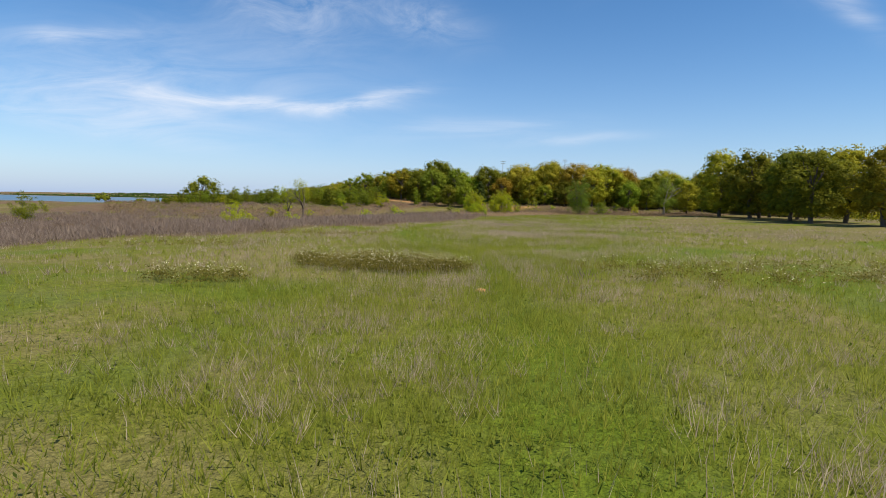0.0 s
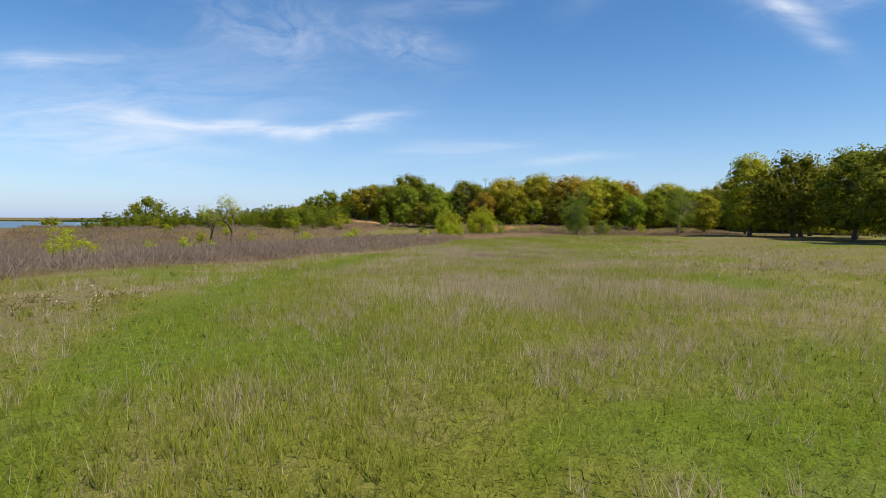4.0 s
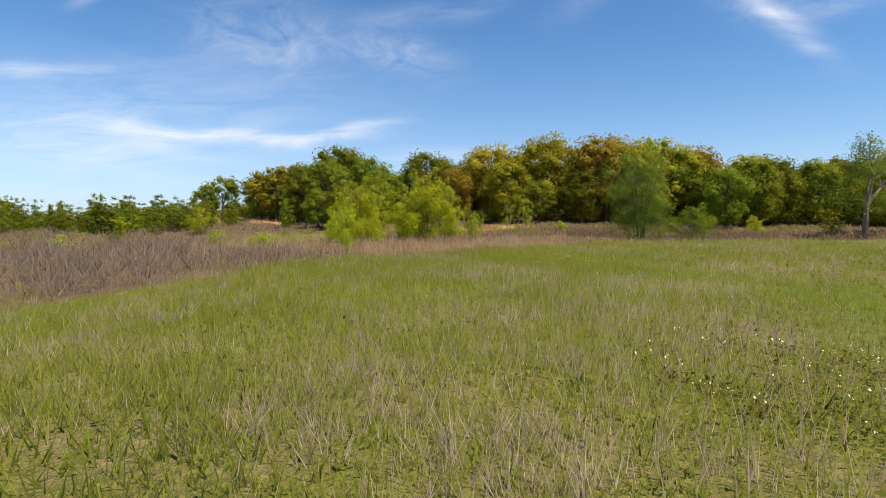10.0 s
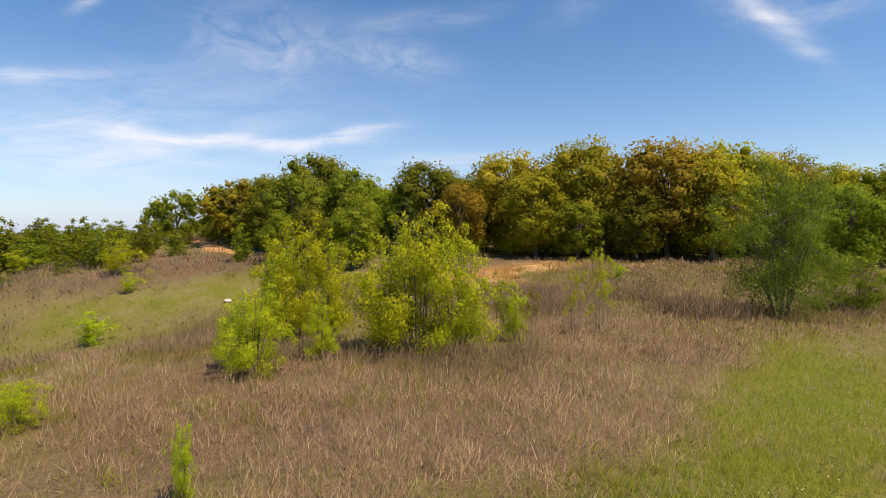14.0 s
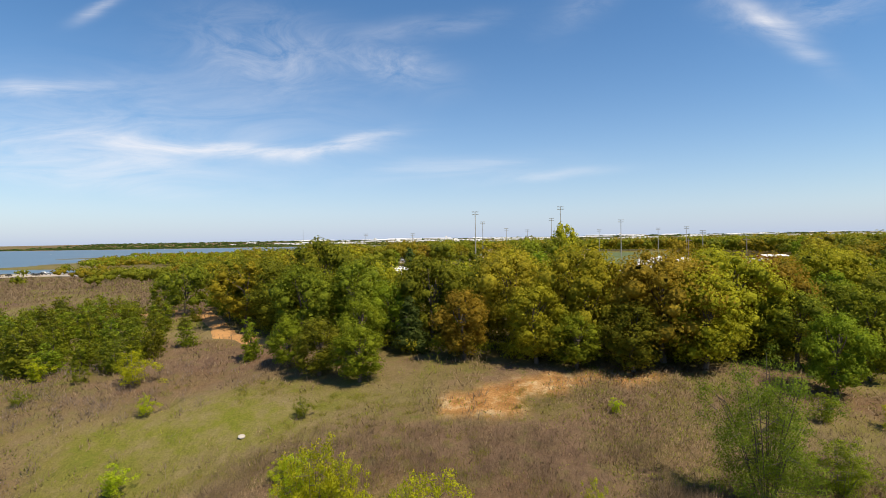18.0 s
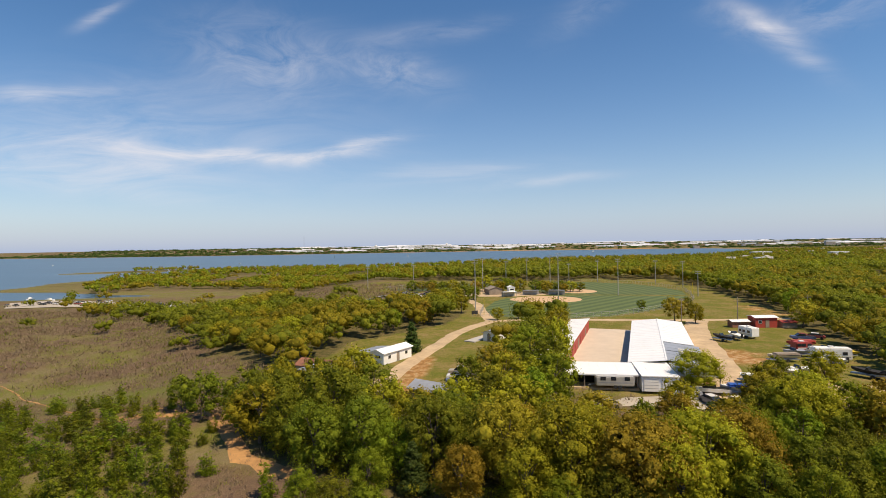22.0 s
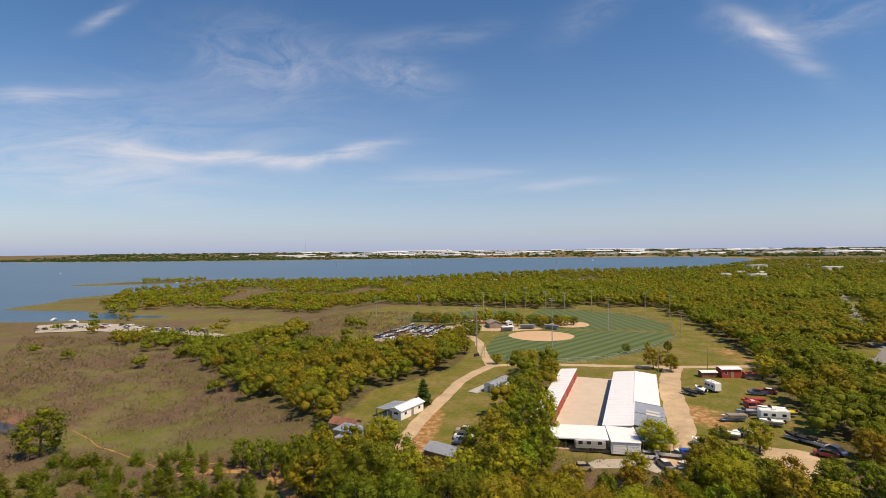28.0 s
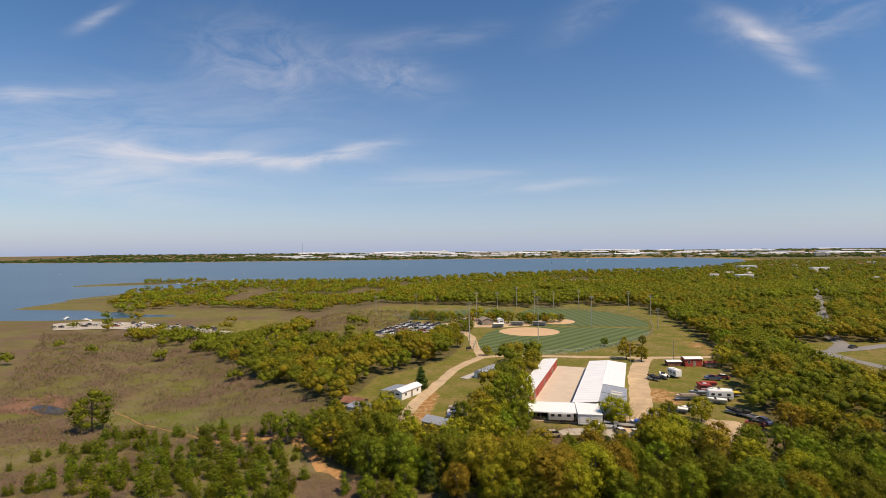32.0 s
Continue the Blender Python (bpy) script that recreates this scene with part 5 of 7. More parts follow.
for cx, cy, rx, ry, n, bloom in PATCHES:
    q, a = np.sqrt(gr.random(n)) * gr.uniform(0.85, 1.1, n), gr.uniform(0, 6.283, n)
    x, y = cx + rx * q * np.cos(a), cy + ry * q * np.sin(a)
    keep = value_noise(x, y, 0.9, 141) > 0.24
    x, y = x[keep], y[keep]
    z, h = ground(x, y), gr.uniform(0.2, 0.44, len(x)) * (1.0 if cy < 60 else 0.6)
    per = 46 if cy < 60 else 18
    v, f = tufts(gr, x, y, z + h * 0.42, h * 0.7, len(x) * per, 0.027 if cy < 60 else 0.02)
    LV.append((v, f + off))
    off += len(v)
    k = np.nonzero(gr.random(len(x)) < bloom)[0]
    k = np.repeat(k, 3)
    HEADS.append(np.stack((x[k] + gr.normal(size=len(k)) * 0.09, y[k] + gr.normal(size=len(k)) * 0.09, z[k] + h[k] * gr.uniform(0.95, 1.2, len(k)), gr.uniform(0.009, 0.018, len(k)) * (1.0 if cy < 60 else 0.6)), -1))
tagged(part("dark_weeds", np_mesh("dark_weeds", np.concatenate([v for v, f in LV]), np.concatenate([f for v, f in LV])), m_weed), "patches of dark olive broad-leaved weeds", "weeds", kind="stuff")
heads = np.concatenate(HEADS)
ang = np.arange(6) * math.pi / 3
n, r = len(heads), heads[:, 3]
ring = np.stack((heads[:, :1] + r[:, None] * np.cos(ang), heads[:, 1:2] + r[:, None] * np.sin(ang), np.repeat(heads[:, 2:3], 6, 1) + gr.normal(size=(n, 6)) * 0.007), -1)
tagged(part("white_flowers", np_mesh("white_flowers", ring.reshape(-1, 3), np.arange(n * 6).reshape(-1, 6)), plain("white_petals", (0.72, 0.68, 0.45), 0.7, grain=9)), "small creamy white wildflowers over dark weeds", "flowers", kind="stuff")

bm = B()
bmesh.ops.create_icosphere(bm, subdivisions=3, radius=0.15)
for v in bm.verts:
    v.co += Vector((1, 1, 1)) * 0.03 * noise.noise(v.co * 9)
    v.co.z *= 0.4
ob = part("ant_mound", bm, M["orange_dirt"])
ob.location = (2.2, 30.0, gz(2.2, 30.0))
tagged(ob, "small mound of orange soil in the grass", "ant mound")
bm = B()
bmesh.ops.create_icosphere(bm, subdivisions=2, radius=0.28)
for v in bm.verts:
    v.co += v.co * 0.4 * noise.noise(v.co * 3)
    v.co.z *= 0.5
ob = part("rock", bm, M["concrete"])
ob.location = (-17.7, 136.5, gz(-17.7, 136.5) + 0.1)
tagged(ob, "pale rock lying in dry brush", "rock")

bm = B()
bmesh.ops.create_icosphere(bm, subdivisions=3, radius=0.12)
for v in bm.verts:
    v.co += v.co * 0.5 * noise.noise(v.co * 7)
    v.co.z *= 0.45
ob = part("rock", bm, M["tan_dirt"])
ob.location = (2.45, 67.4, gz(2.45, 67.4) + 0.04)
tagged(ob, "pale tan rock lying in lush grass", "rock")

# ---- draped surfaces ----
def drape_strip(name, line, width, mat, label, category, lift=0.06, wob=0.5, seed=1, step=2.0):
    """A road or track that follows the ground along a line of plan points."""
    P = [Vector((x, y)) for x, y in line]
    run = []
    for a, b in zip(P[:-1], P[1:]):
        n = max(1, int((b - a).length / step))
        run += [a.lerp(b, i / n) for i in range(n)]
    run.append(P[-1])
    V, F = [], []
    cuts = 4
    for i, p in enumerate(run):
        d = (run[min(i + 1, len(run) - 1)] - run[max(i - 1, 0)]).normalized()
        nrm = Vector((-d.y, d.x))
        wl = width / 2 + wob * (noise.noise((p.x * 0.25, p.y * 0.25, seed)))
        wr = width / 2 + wob * (noise.noise((p.x * 0.25, p.y * 0.25, seed + 7)))
        for k in range(cuts + 1):
            q = p + nrm * (-wr + (wl + wr) * k / cuts)
            V.append((q.x, q.y, gz(q.x, q.y) + lift - (0.12 if k in (0, cuts) else 0)))
    for i in range(len(run) - 1):
        for k in range(cuts):
            a = i * (cuts + 1) + k
            F.append((a, a + 1, a + cuts + 2, a + cuts + 1))
    return tagged(part(name, np_mesh(name, V, F), mat), label, category, kind="structure")


def drape_area(name, corners, mat, label, category, lift=0.08, rings=6, rough=0.0, seed=1):
    """A yard, lot or field: rings from a rim of plan points to its middle."""
    P = [Vector(c) for c in corners]
    rim = []
    for a, b in zip(P, P[1:] + P[:1]):
        n = max(1, int((b - a).length / 3.0))
        rim += [a.lerp(b, i / n) for i in range(n)]
    mid = sum(rim, Vector((0, 0))) / len(rim)
    V, F = [], []
    n = len(rim)
    for r in range(rings):
        f = 1 - r / rings
        for p in rim:
            q = mid + (p - mid) * f * (1 + (rough * noise.noise((p.x * 0.2, p.y * 0.2, seed)) if r == 0 else 0))
            V.append((q.x, q.y, gz(q.x, q.y) + lift - (0.1 if r == 0 else 0)))
    V.append((mid.x, mid.y, gz(mid.x, mid.y) + lift))
    for r in range(rings - 1):
        for i in range(n):
            F.append((r * n + i, r * n + (i + 1) % n, (r + 1) * n + (i + 1) % n, (r + 1) * n + i))
    for i in range(n):
        F.append(((rings - 1) * n + i, (rings - 1) * n + (i + 1) % n, len(V) - 1, len(V) - 1))
    me = bpy.data.meshes.new(name)
    me.from_pydata(V, [], [f if f[2] != f[3] else f[:3] for f in F])
    me.update()
    return tagged(part(name, me, mat), label, category, kind="structure")


def oval(cx, cy, rx, ry, turn=0, n=20):
    c, s = math.cos(radians(turn)), math.sin(radians(turn))
    return [(cx + rx * math.cos(a) * c - ry * math.sin(a) * s, cy + rx * math.cos(a) * s + ry * math.sin(a) * c) for a in (i * 2 * math.pi / n for i in range(n))]


def turf(name, turn, width, a, b):
    """Mown turf with alternating stripes."""
    m, nt, bsdf = material(name)
    c = nt.nodes.new("ShaderNodeTexCoord")
    mp = nt.nodes.new("ShaderNodeMapping")
    mp.inputs["Rotation"].default_value = (0, 0, radians(turn))
    nt.links.new(c.outputs["Object"], mp.inputs[0])
    w = nt.nodes.new("ShaderNodeTexWave")
    w.bands_direction = "X"
    w.inputs["Scale"].default_value, w.inputs["Distortion"].default_value = 0.314 / width, 0.15
    nt.links.new(mp.outputs[0], w.inputs[0])
    f = nmath(nt, "ADD", nmath(nt, "MULTIPLY", ramp(nt, w.outputs["Fac"], ((0.4, (0, 0, 0)), (0.6, (1, 1, 1)))), 0.65), nmath(nt, "MULTIPLY", noise_node(nt, 0.15, 4), 0.35))
    nt.links.new(ramp(nt, f, ((0.15, a), (0.85, b))), bsdf.inputs["Base Color"])
    bsdf.inputs["Roughness"].default_value = 0.9
    return m


T1 = turf("striped_turf", 38, 5.5, (0.055, 0.085, 0.02), (0.105, 0.14, 0.035))
T2 = turf("far_striped_turf", -10, 5.5, (0.06, 0.09, 0.022), (0.1, 0.13, 0.034))

drape_strip("lane", ((-21, 186), (-19.3, 196), (-18.5, 203), (-16.5, 214), (-14, 228), (-11, 245), (-6, 259), (-1, 269), (12, 273), (40, 272), (68, 272), (100, 276)), 4.4, M["tan_dirt"], "pale dirt lane running through the clearing", "lane", 0.09)
drape_strip("yard_road", ((36, 180), (38, 186), (42, 193), (47, 205), (51, 222), (55, 240), (60, 256), (66, 271)), 7.0, M["tan_dirt"], "pale dirt drive beside the barns", "drive", 0.1)
drape_area("dirt_patch", oval(63, 187, 6.5, 7, 20), M["tan_dirt"], "pale bare dirt clearing among trees", "dirt", 0.12, rough=0.3)
drape_area("forecourt", ((17, 180.5), (23, 185), (38, 187.2), (40.5, 182), (36, 178.5), (33, 181.5), (25, 181.5)), M["gravel"], "gravel forecourt in front of the barns", "forecourt", 0.13, rough=0.1)
drape_strip("trail", ((-21, 157.5), (-28, 159), (-33, 161), (-39, 169), (-44, 174), (-48, 176), (-57, 175.5), (-65, 175)), 2.6, M["orange_dirt"], "orange sandy trail winding out of the woods", "trail", 0.1, 1.2)
drape_strip("trail", ((-48, 176), (-57, 179), (-66, 180), (-74, 183), (-80, 189)), 0.7, M["orange_dirt"], "narrow pale footpath through brush", "trail", 0.1, 0.7)
drape_strip("trail", ((-65, 175), (-72, 178), (-84, 186), (-95, 193), (-104, 198), (-113, 204), (-122, 209)), 0.35, M["orange_dirt"], "narrow pale footpath through brush", "trail", 0.1, 0.5)
drape_area("mud_bank", oval(-152, 213, 17, 9, -18, 30), M["rust_soil"], "rust-red bare bank round a small pond", "bank", 0.12, rough=0.5)
drape_area("pond", oval(-145, 208.5, 9.5, 3.2, -22, 30), M["pond_water"], "small dark pond in the brush", "pond", 0.3, rough=0.25)

NEAR_FIELD = ((5, 346), (-1, 330), (-4.5, 305), (-4.5, 284), (8, 278), (25, 276), (42, 283), (58, 297), (74, 315), (86, 335), (91, 352), (60, 356), (30, 358))
FAR_FIELD = ((30, 362), (60, 360), (92, 357), (97, 378), (94, 405), (84, 430), (62, 447), (32, 456), (20, 420), (22, 385))
LEFT_FIELD = ((0, 385), (14, 410), (17, 440), (-8, 446), (-32, 433), (-54, 412), (-66, 396), (-50, 385), (-22, 380))
drape_area("turf", NEAR_FIELD, T1, "striped mown outfield turf", "ball field", 0.1)
drape_area("turf", FAR_FIELD, T2, "striped mown outfield turf of the far field", "ball field", 0.1)
drape_area("turf", LEFT_FIELD, T2, "striped mown outfield turf of the third field", "ball field", 0.1)
drape_area("infield", oval(23, 338, 17, 15.5, 10), M["infield"], "tan clay softball infield", "infield", 0.18)
drape_area("infield", oval(42, 380, 12, 13, 0), M["infield"], "tan clay infield of the far field", "infield", 0.18)
drape_area("infield", oval(-14, 386, 11, 11, 0), M["infield"], "tan clay infield of the third field", "infield", 0.18)
drape_area("plaza", ((-30, 362), (-5, 352), (8, 352), (28, 362), (20, 378), (0, 378), (-24, 376)), M["tan_dirt"], "worn dirt ground between the ball fields", "plaza", 0.14, rough=0.1)
drape_area("car_park", ((-66, 322), (-54, 368), (-24, 369), (-27, 313), (-50, 311)), M["gravel"], "gravel car park beside the ball fields", "car park", 0.14)
drape_strip("lot_road", ((-27, 330), (-14, 338), (-8, 318), (-6, 300), (-3, 280), (-1, 269)), 4.5, M["tan_dirt"], "dirt track beside the outfield", "track", 0.1)
drape_area("boat_ramp_lot", ((-315, 388), (-282, 398), (-206, 388), (-176, 376), (-172, 386), (-206, 404), (-240, 415), (-293, 432), (-330, 436), (-345, 420)), M["gravel"], "pale gravel car park by the lake", "car park", 0.5)
drape_strip("road", ((336, 623), (258, 484), (205, 390), (186, 354), (172, 327), (165, 308), (152, 292), (139, 284), (120, 290)), 6.0, M["asphalt"], "grey two-lane road through the woods", "road", 0.22, 0.1, step=4)
drape_strip("road", ((425, 780), (336, 623)), 6, M["asphalt"], "grey road cut straight through the woods", "road", 0.3, 0.1, step=8)
drape_strip("road", ((152, 292), (165, 297), (182, 306), (220, 318), (270, 330)), 6.0, M["asphalt"], "side road leaving the junction", "road", 0.25, 0.1, step=4)
drape_strip("road", ((145, 287), (146, 272), (150, 258), (158, 236)), 6.0, M["asphalt"], "side road leaving the junction", "road", 0.25, 0.1, step=4)
drape_strip("side_lane", ((136, 283), (132, 258), (128, 228), (126, 205)), 2.4, M["gravel"], "pale gravel lane beside the road", "lane", 0.22, 0.3)
drape_strip("shore_road", ((235, 1060), (240, 1000), (262, 940), (300, 900)), 9, M["gravel"], "pale road curving over the far headland", "road", 0.8, 0.5, step=12)
drape_area("beach", ((-60, 960), (40, 985), (60, 1010), (-40, 1000)), M["gravel"], "pale sandy park ground near the lake", "beach", 0.9)
drape_area("beach", ((80, 960), (190, 960), (200, 1000), (90, 1010)), M["gravel"], "pale sandy park ground near the lake", "beach", 0.9)


# ---- barns round the riding arena ----
def sloped(bm, u0, z0, u1, z1, v0, v1, t=0.12):
    """A roof slab between two long edges."""
    c = [bm.verts.new(p) for p in ((u0, v0, z0), (u1, v0, z1), (u1, v1, z1), (u0, v1, z0), (u0, v0, z0 - t), (u1, v0, z1 - t), (u1, v1, z1 - t), (u0, v1, z0 - t))]
    for f in ((0, 1, 2, 3), (7, 6, 5, 4), (0, 4, 5, 1), (1, 5, 6, 2), (2, 6, 7, 3), (3, 7, 4, 0)):
        bm.faces.new([c[i] for i in f])
    bmesh.ops.recalc_face_normals(bm, faces=bm.faces)
    return bm


def sloped_v(u0, u1, v0, z0, v1, z1, t=0.12):
    """A roof slab that falls along the other axis."""
    bm = B()
    c = [bm.verts.new(p) for p in ((u0, v0, z0), (u1, v0, z0), (u1, v1, z1), (u0, v1, z1), (u0, v0, z0 - t), (u1, v0, z0 - t), (u1, v1, z1 - t), (u0, v1, z1 - t))]
    for f in ((0, 1, 2, 3), (7, 6, 5, 4), (0, 4, 5, 1), (1, 5, 6, 2), (2, 6, 7, 3), (3, 7, 4, 0)):
        bm.faces.new([c[i] for i in f])
    bmesh.ops.recalc_face_normals(bm, faces=bm.faces)
    return bm


def roof(parent, name, mat, u0, z0, u1, z1, v0, v1, seams=2.4, label=""):
    """Metal roof with raised standing seams across it."""
    r = part(name, sloped(B(), u0, z0, u1, z1, v0, v1), mat, parent, label)
    n = int((v1 - v0) / seams)
    for i in range(1, n):
        v = v0 + (v1 - v0) * i / n
        part("seam", sloped(B(), u0, z0 + 0.025, u1, z1 + 0.025, v - 0.025, v + 0.025, 0.04), mat, r)
    return r


AR = pose(26.7, 195.7, 0.5, 0, 0, -14.5)
floor_ob = part("arena_floor", box(B(), -12.6, -0.2, 0.2, 57, -0.3, 0.1), M["arena_sand"])
floor_ob.matrix_basis = AR
tagged(floor_ob, "raked pale sand floor of an open riding arena", "arena floor", kind="structure")

e = empty("left_barn", AR, "long low barn with a white metal roof and red wall", "barn")
roof(e, "roof", M["white_metal"], -17.8, 2.9, -12.4, 3.4, -1, 55)
part("wall", box(B(), -12.75, -12.6, -0.5, 54.8, 0, 3.2), M["red_paint"], e, "red painted board wall")
part("wall", box(B(), -17.5, -17.35, -0.5, 54.8, 0, 2.75), M["white_paint"], e)
part("wall", box(B(), -17.35, -12.75, 54.5, 54.7, 0, 2.75), M["white_paint"], e)
for i in range(9):
    part("stall_door", box(B(), -12.58, -12.52, 2 + 5.8 * i, 4.2 + 5.8 * i, 0.1, 2.3), M["wood_grey"] if i % 3 == 1 else M["red_paint"], e)

e = empty("right_barn", AR, "long barn with a gabled white metal roof, open toward the arena", "barn")
roof(e, "roof", M["white_metal"], -0.6, 3.1, 6.2, 3.85, 0, 55.5)
roof(e, "roof", M["white_metal"], 6.2, 3.85, 12.6, 3.2, 20, 55.5)
roof(e, "lean_to_roof", M["grey_metal"], 6.25, 3.7, 13.4, 2.95, 11, 19.9, label="dull grey corrugated lean-to roof")
roof(e, "lean_to_roof", M["grey_metal"], 6.25, 3.6, 13.5, 2.85, 1.5, 10.9, label="patched grey corrugated lean-to roof")
part("skylight", sloped(B(), 9, 3.46, 12.2, 3.12, 10.5, 12.0, 0.05), M["tan_hull"], e, "cream translucent roof panel")
part("skylight", sloped(B(), 9, 3.46, 12.2, 3.12, 13.2, 14.4, 0.05), M["tan_hull"], e, "cream translucent roof panel")
part("ridge_cap", box(B(), 6.05, 6.35, 0, 55.5, 3.85, 3.93), M["white_metal"], e)
part("wall", box(B(), 12.2, 12.35, 20, 55.2, 0, 3.1), M["white_metal"], e)
# the barn's shaded inside, put into this sheet's near-black colour
part("wall", box(B(), 2.9, 3.1, 0.2, 55.2, 0, 3.3), M["dark"], e, "inner partition coloured near-black for the shade under the eave")
part("wall", box(B(), 0, 12.2, 55.0, 55.2, 0, 3.0), M["white_metal"], e)
for i in range(14):
    part("post", box(B(), -0.25, -0.05, 0.6 + 4.15 * i, 0.8 + 4.15 * i, 0, 3.0), M["wood_grey"], e)
part("rail", box(B(), -0.2, -0.12, 0.5, 55, 1.1, 1.25), M["wood_grey"], e)
for i in range(6):
    part("post", box(B(), 13.1, 13.25, 1.9 + 3.5 * i, 2.05 + 3.5 * i, 0, 2.75), M["wood_grey"], e)

FB = pose(26.4, 195.6, 0.5, 0, 0, -3.0)
e = empty("front_barn", FB, "wide white-roofed barn open at the front", "barn")
r = part("roof", sloped_v(-12.4, 0.3, -7.2, 2.5, -0.1, 3.05), M["white_metal"], e)
for i in range(1, 8):
    part("seam", sloped_v(-12.4 + 1.58 * i - 0.03, -12.4 + 1.58 * i + 0.03, -7.2, 2.52, -0.1, 3.07, 0.06), M["white_metal"], r)
part("fascia", box(B(), -12.4, 0.3, -7.35, -7.22, 2.25, 2.48), M["white_metal"], e)
# near-black sheet that paints the shade behind the open front
part("wall", box(B(), -12.2, 0.2, -3.6, -3.4, 0, 2.65), M["dark"], e, "back wall coloured near-black for the shade under the roof")
part("wall", box(B(), -12.3, -12.15, -7.0, -0.2, 0, 2.35), M["white_paint"], e)
for i in range(5):
    part("post", box(B(), -12.1 + 3.0 * i, -11.95 + 3.0 * i, -7.1, -6.95, 0, 2.38), M["wood_grey"], e)
part("slab", box(B(), -12.3, 0.3, -7.4, -3.6, -0.3, 0.08), M["tan_dirt"], e)

e = empty("entry_block", FB, "white metal entry shed with two overhead doors", "shed")
r = part("roof", sloped_v(0.35, 6.6, -8.9, 2.75, -0.05, 3.2), M["white_metal"], e)
for i in range(1, 4):
    part("seam", sloped_v(0.35 + 1.6 * i - 0.03, 0.35 + 1.6 * i + 0.03, -8.9, 2.77, -0.05, 3.22, 0.06), M["white_metal"], r)
part("wall", box(B(), 0.45, 6.5, -8.6, -0.3, 0, 2.62), M["white_metal"], e)
for u in (0.8, 3.8):
    d = part("overhead_door", box(B(), u, u + 2.4, -8.72, -8.61, 0.05, 2.35), M["white_paint"], e, "white overhead door")
    for k in range(3):
        part("groove", box(B(), u + 0.05, u + 2.35, -8.74, -8.725, 0.56 * k + 0.56, 0.56 * k + 0.6), M["grey_metal"], d)

e = empty("porch", FB, "grey metal carport beside the entry shed", "carport")
r = part("roof", sloped_v(6.9, 13.8, -7.5, 2.6, -0.2, 3.2), M["grey_metal"], e)
for u, v in ((7.2, -7.3), (13.4, -7.3), (10.3, -7.3), (13.4, -0.6)):
    part("post", box(B(), u, u + 0.14, v, v + 0.14, 0, 2.6), M["wood_grey"], e)
part("wall", box(B(), 7.0, 13.6, -0.4, -0.25, 0, 2.9), M["grey_metal"], e)


# ---- huts and sheds of the clearing ----
def gable_house(name, m, w, l, h, rise, wall, top, label, category, windows=(), doors=(), over=0.35):
    """A small gabled building, long along local y, with thick walls and openings set in."""
    e = empty(name, m, label, category)
    bm = box(B(), -w / 2, w / 2, -l / 2, l / 2, -0.3, h)
    for s in (-1, 1):
        y = s * (l / 2 - 0.002)
        bm.faces.new([bm.verts.new(p) for p in ((-w / 2, y, h), (w / 2, y, h), (0, y, h + rise))])
    part("wall", bm, wall, e)
    for s in (-1, 1):
        k = rise / (w / 2) * over
        roof(e, "roof", top, s * (w / 2 + over), h - k, 0, h + rise + 0.06, -l / 2 - over, l / 2 + over, 1.2)
    for side, along, z, ww, hh in windows:
        wi = part("window", box(B(), *((side * w / 2 - 0.03, side * w / 2 + 0.05, along - ww / 2, along + ww / 2) if abs(side) == 1 else (along - ww / 2, along + ww / 2, side / 2 * l / 2 - 0.05, side / 2 * l / 2 + 0.05)), z, z + hh), M["white_paint"], e)
        part("pane", box(B(), *((side * w / 2 - 0.01, side * w / 2 + 0.07, along - ww / 2 + 0.08, along + ww / 2 - 0.08) if abs(side) == 1 else (along - ww / 2 + 0.08, along + ww / 2 - 0.08, side / 2 * l / 2 - 0.07, side / 2 * l / 2 + 0.07)), z + 0.08, z + hh - 0.08), M["glass"], wi)
    for side, along, ww, hh in doors:
        part("door", box(B(), *((side * w / 2 - 0.03, side * w / 2 + 0.06, along - ww / 2, along + ww / 2) if abs(side) == 1 else (along - ww / 2, along + ww / 2, side / 2 * l / 2 - 0.06, side / 2 * l / 2 + 0.06)), 0.05, hh), M["wood_grey"], e)
    return e


hut = gable_house("white_hut", pose(-22.6, 209.3, gz(-22.6, 209.3), 0, 0, -27), 3.8, 10.0, 2.6, 0.6, M["white_paint"], M["white_metal"], "small white house with a low metal roof", "house",
                  windows=((1, -3, 1.0, 1.0, 0.9), (1, 3, 1.0, 1.0, 0.9), (-2, 0.3, 1.3, 1.6, 0.7), (-1, 2, 1, 1, 1)), doors=((1, 0, 0.95, 2.05), (-2, -1.5, 0.9, 2.05)))
e = empty("hut_carport", pose(-27.6, 208.8, gz(-27.6, 208.8), 0, 0, -27), "weathered grey metal carport roof on wooden posts", "carport")
roof(e, "roof", M["grey_metal"], -1.6, 2.3, 2.7, 2.75, -3.5, 4.6, 1.3)
for u, v in ((-1.4, -3.3), (-1.4, 4.3), (2.4, -3.3)):
    part("post", box(B(), u - 0.07, u + 0.07, v - 0.07, v + 0.07, 0, 2.3), M["wood_grey"], e)
part("slab", box(B(), -1.7, 2.6, -3.8, 4.6, -0.3, 0.06), M["concrete"], e)
e = empty("metal_shed", pose(-31.5, 190, gz(-31.5, 190), 0, 0, -18), "open-fronted grey metal shed", "shed")
roof(e, "roof", M["grey_metal"], -4.4, 2.9, 4.4, 2.6, -2.6, 2.6, 1.2)
part("wall", box(B(), -4.2, 4.2, -2.4, -2.3, -0.3, 2.6), M["grey_metal"], e)
part("wall", box(B(), -4.2, -4.1, -2.3, 2.4, -0.3, 2.7), M["grey_metal"], e)
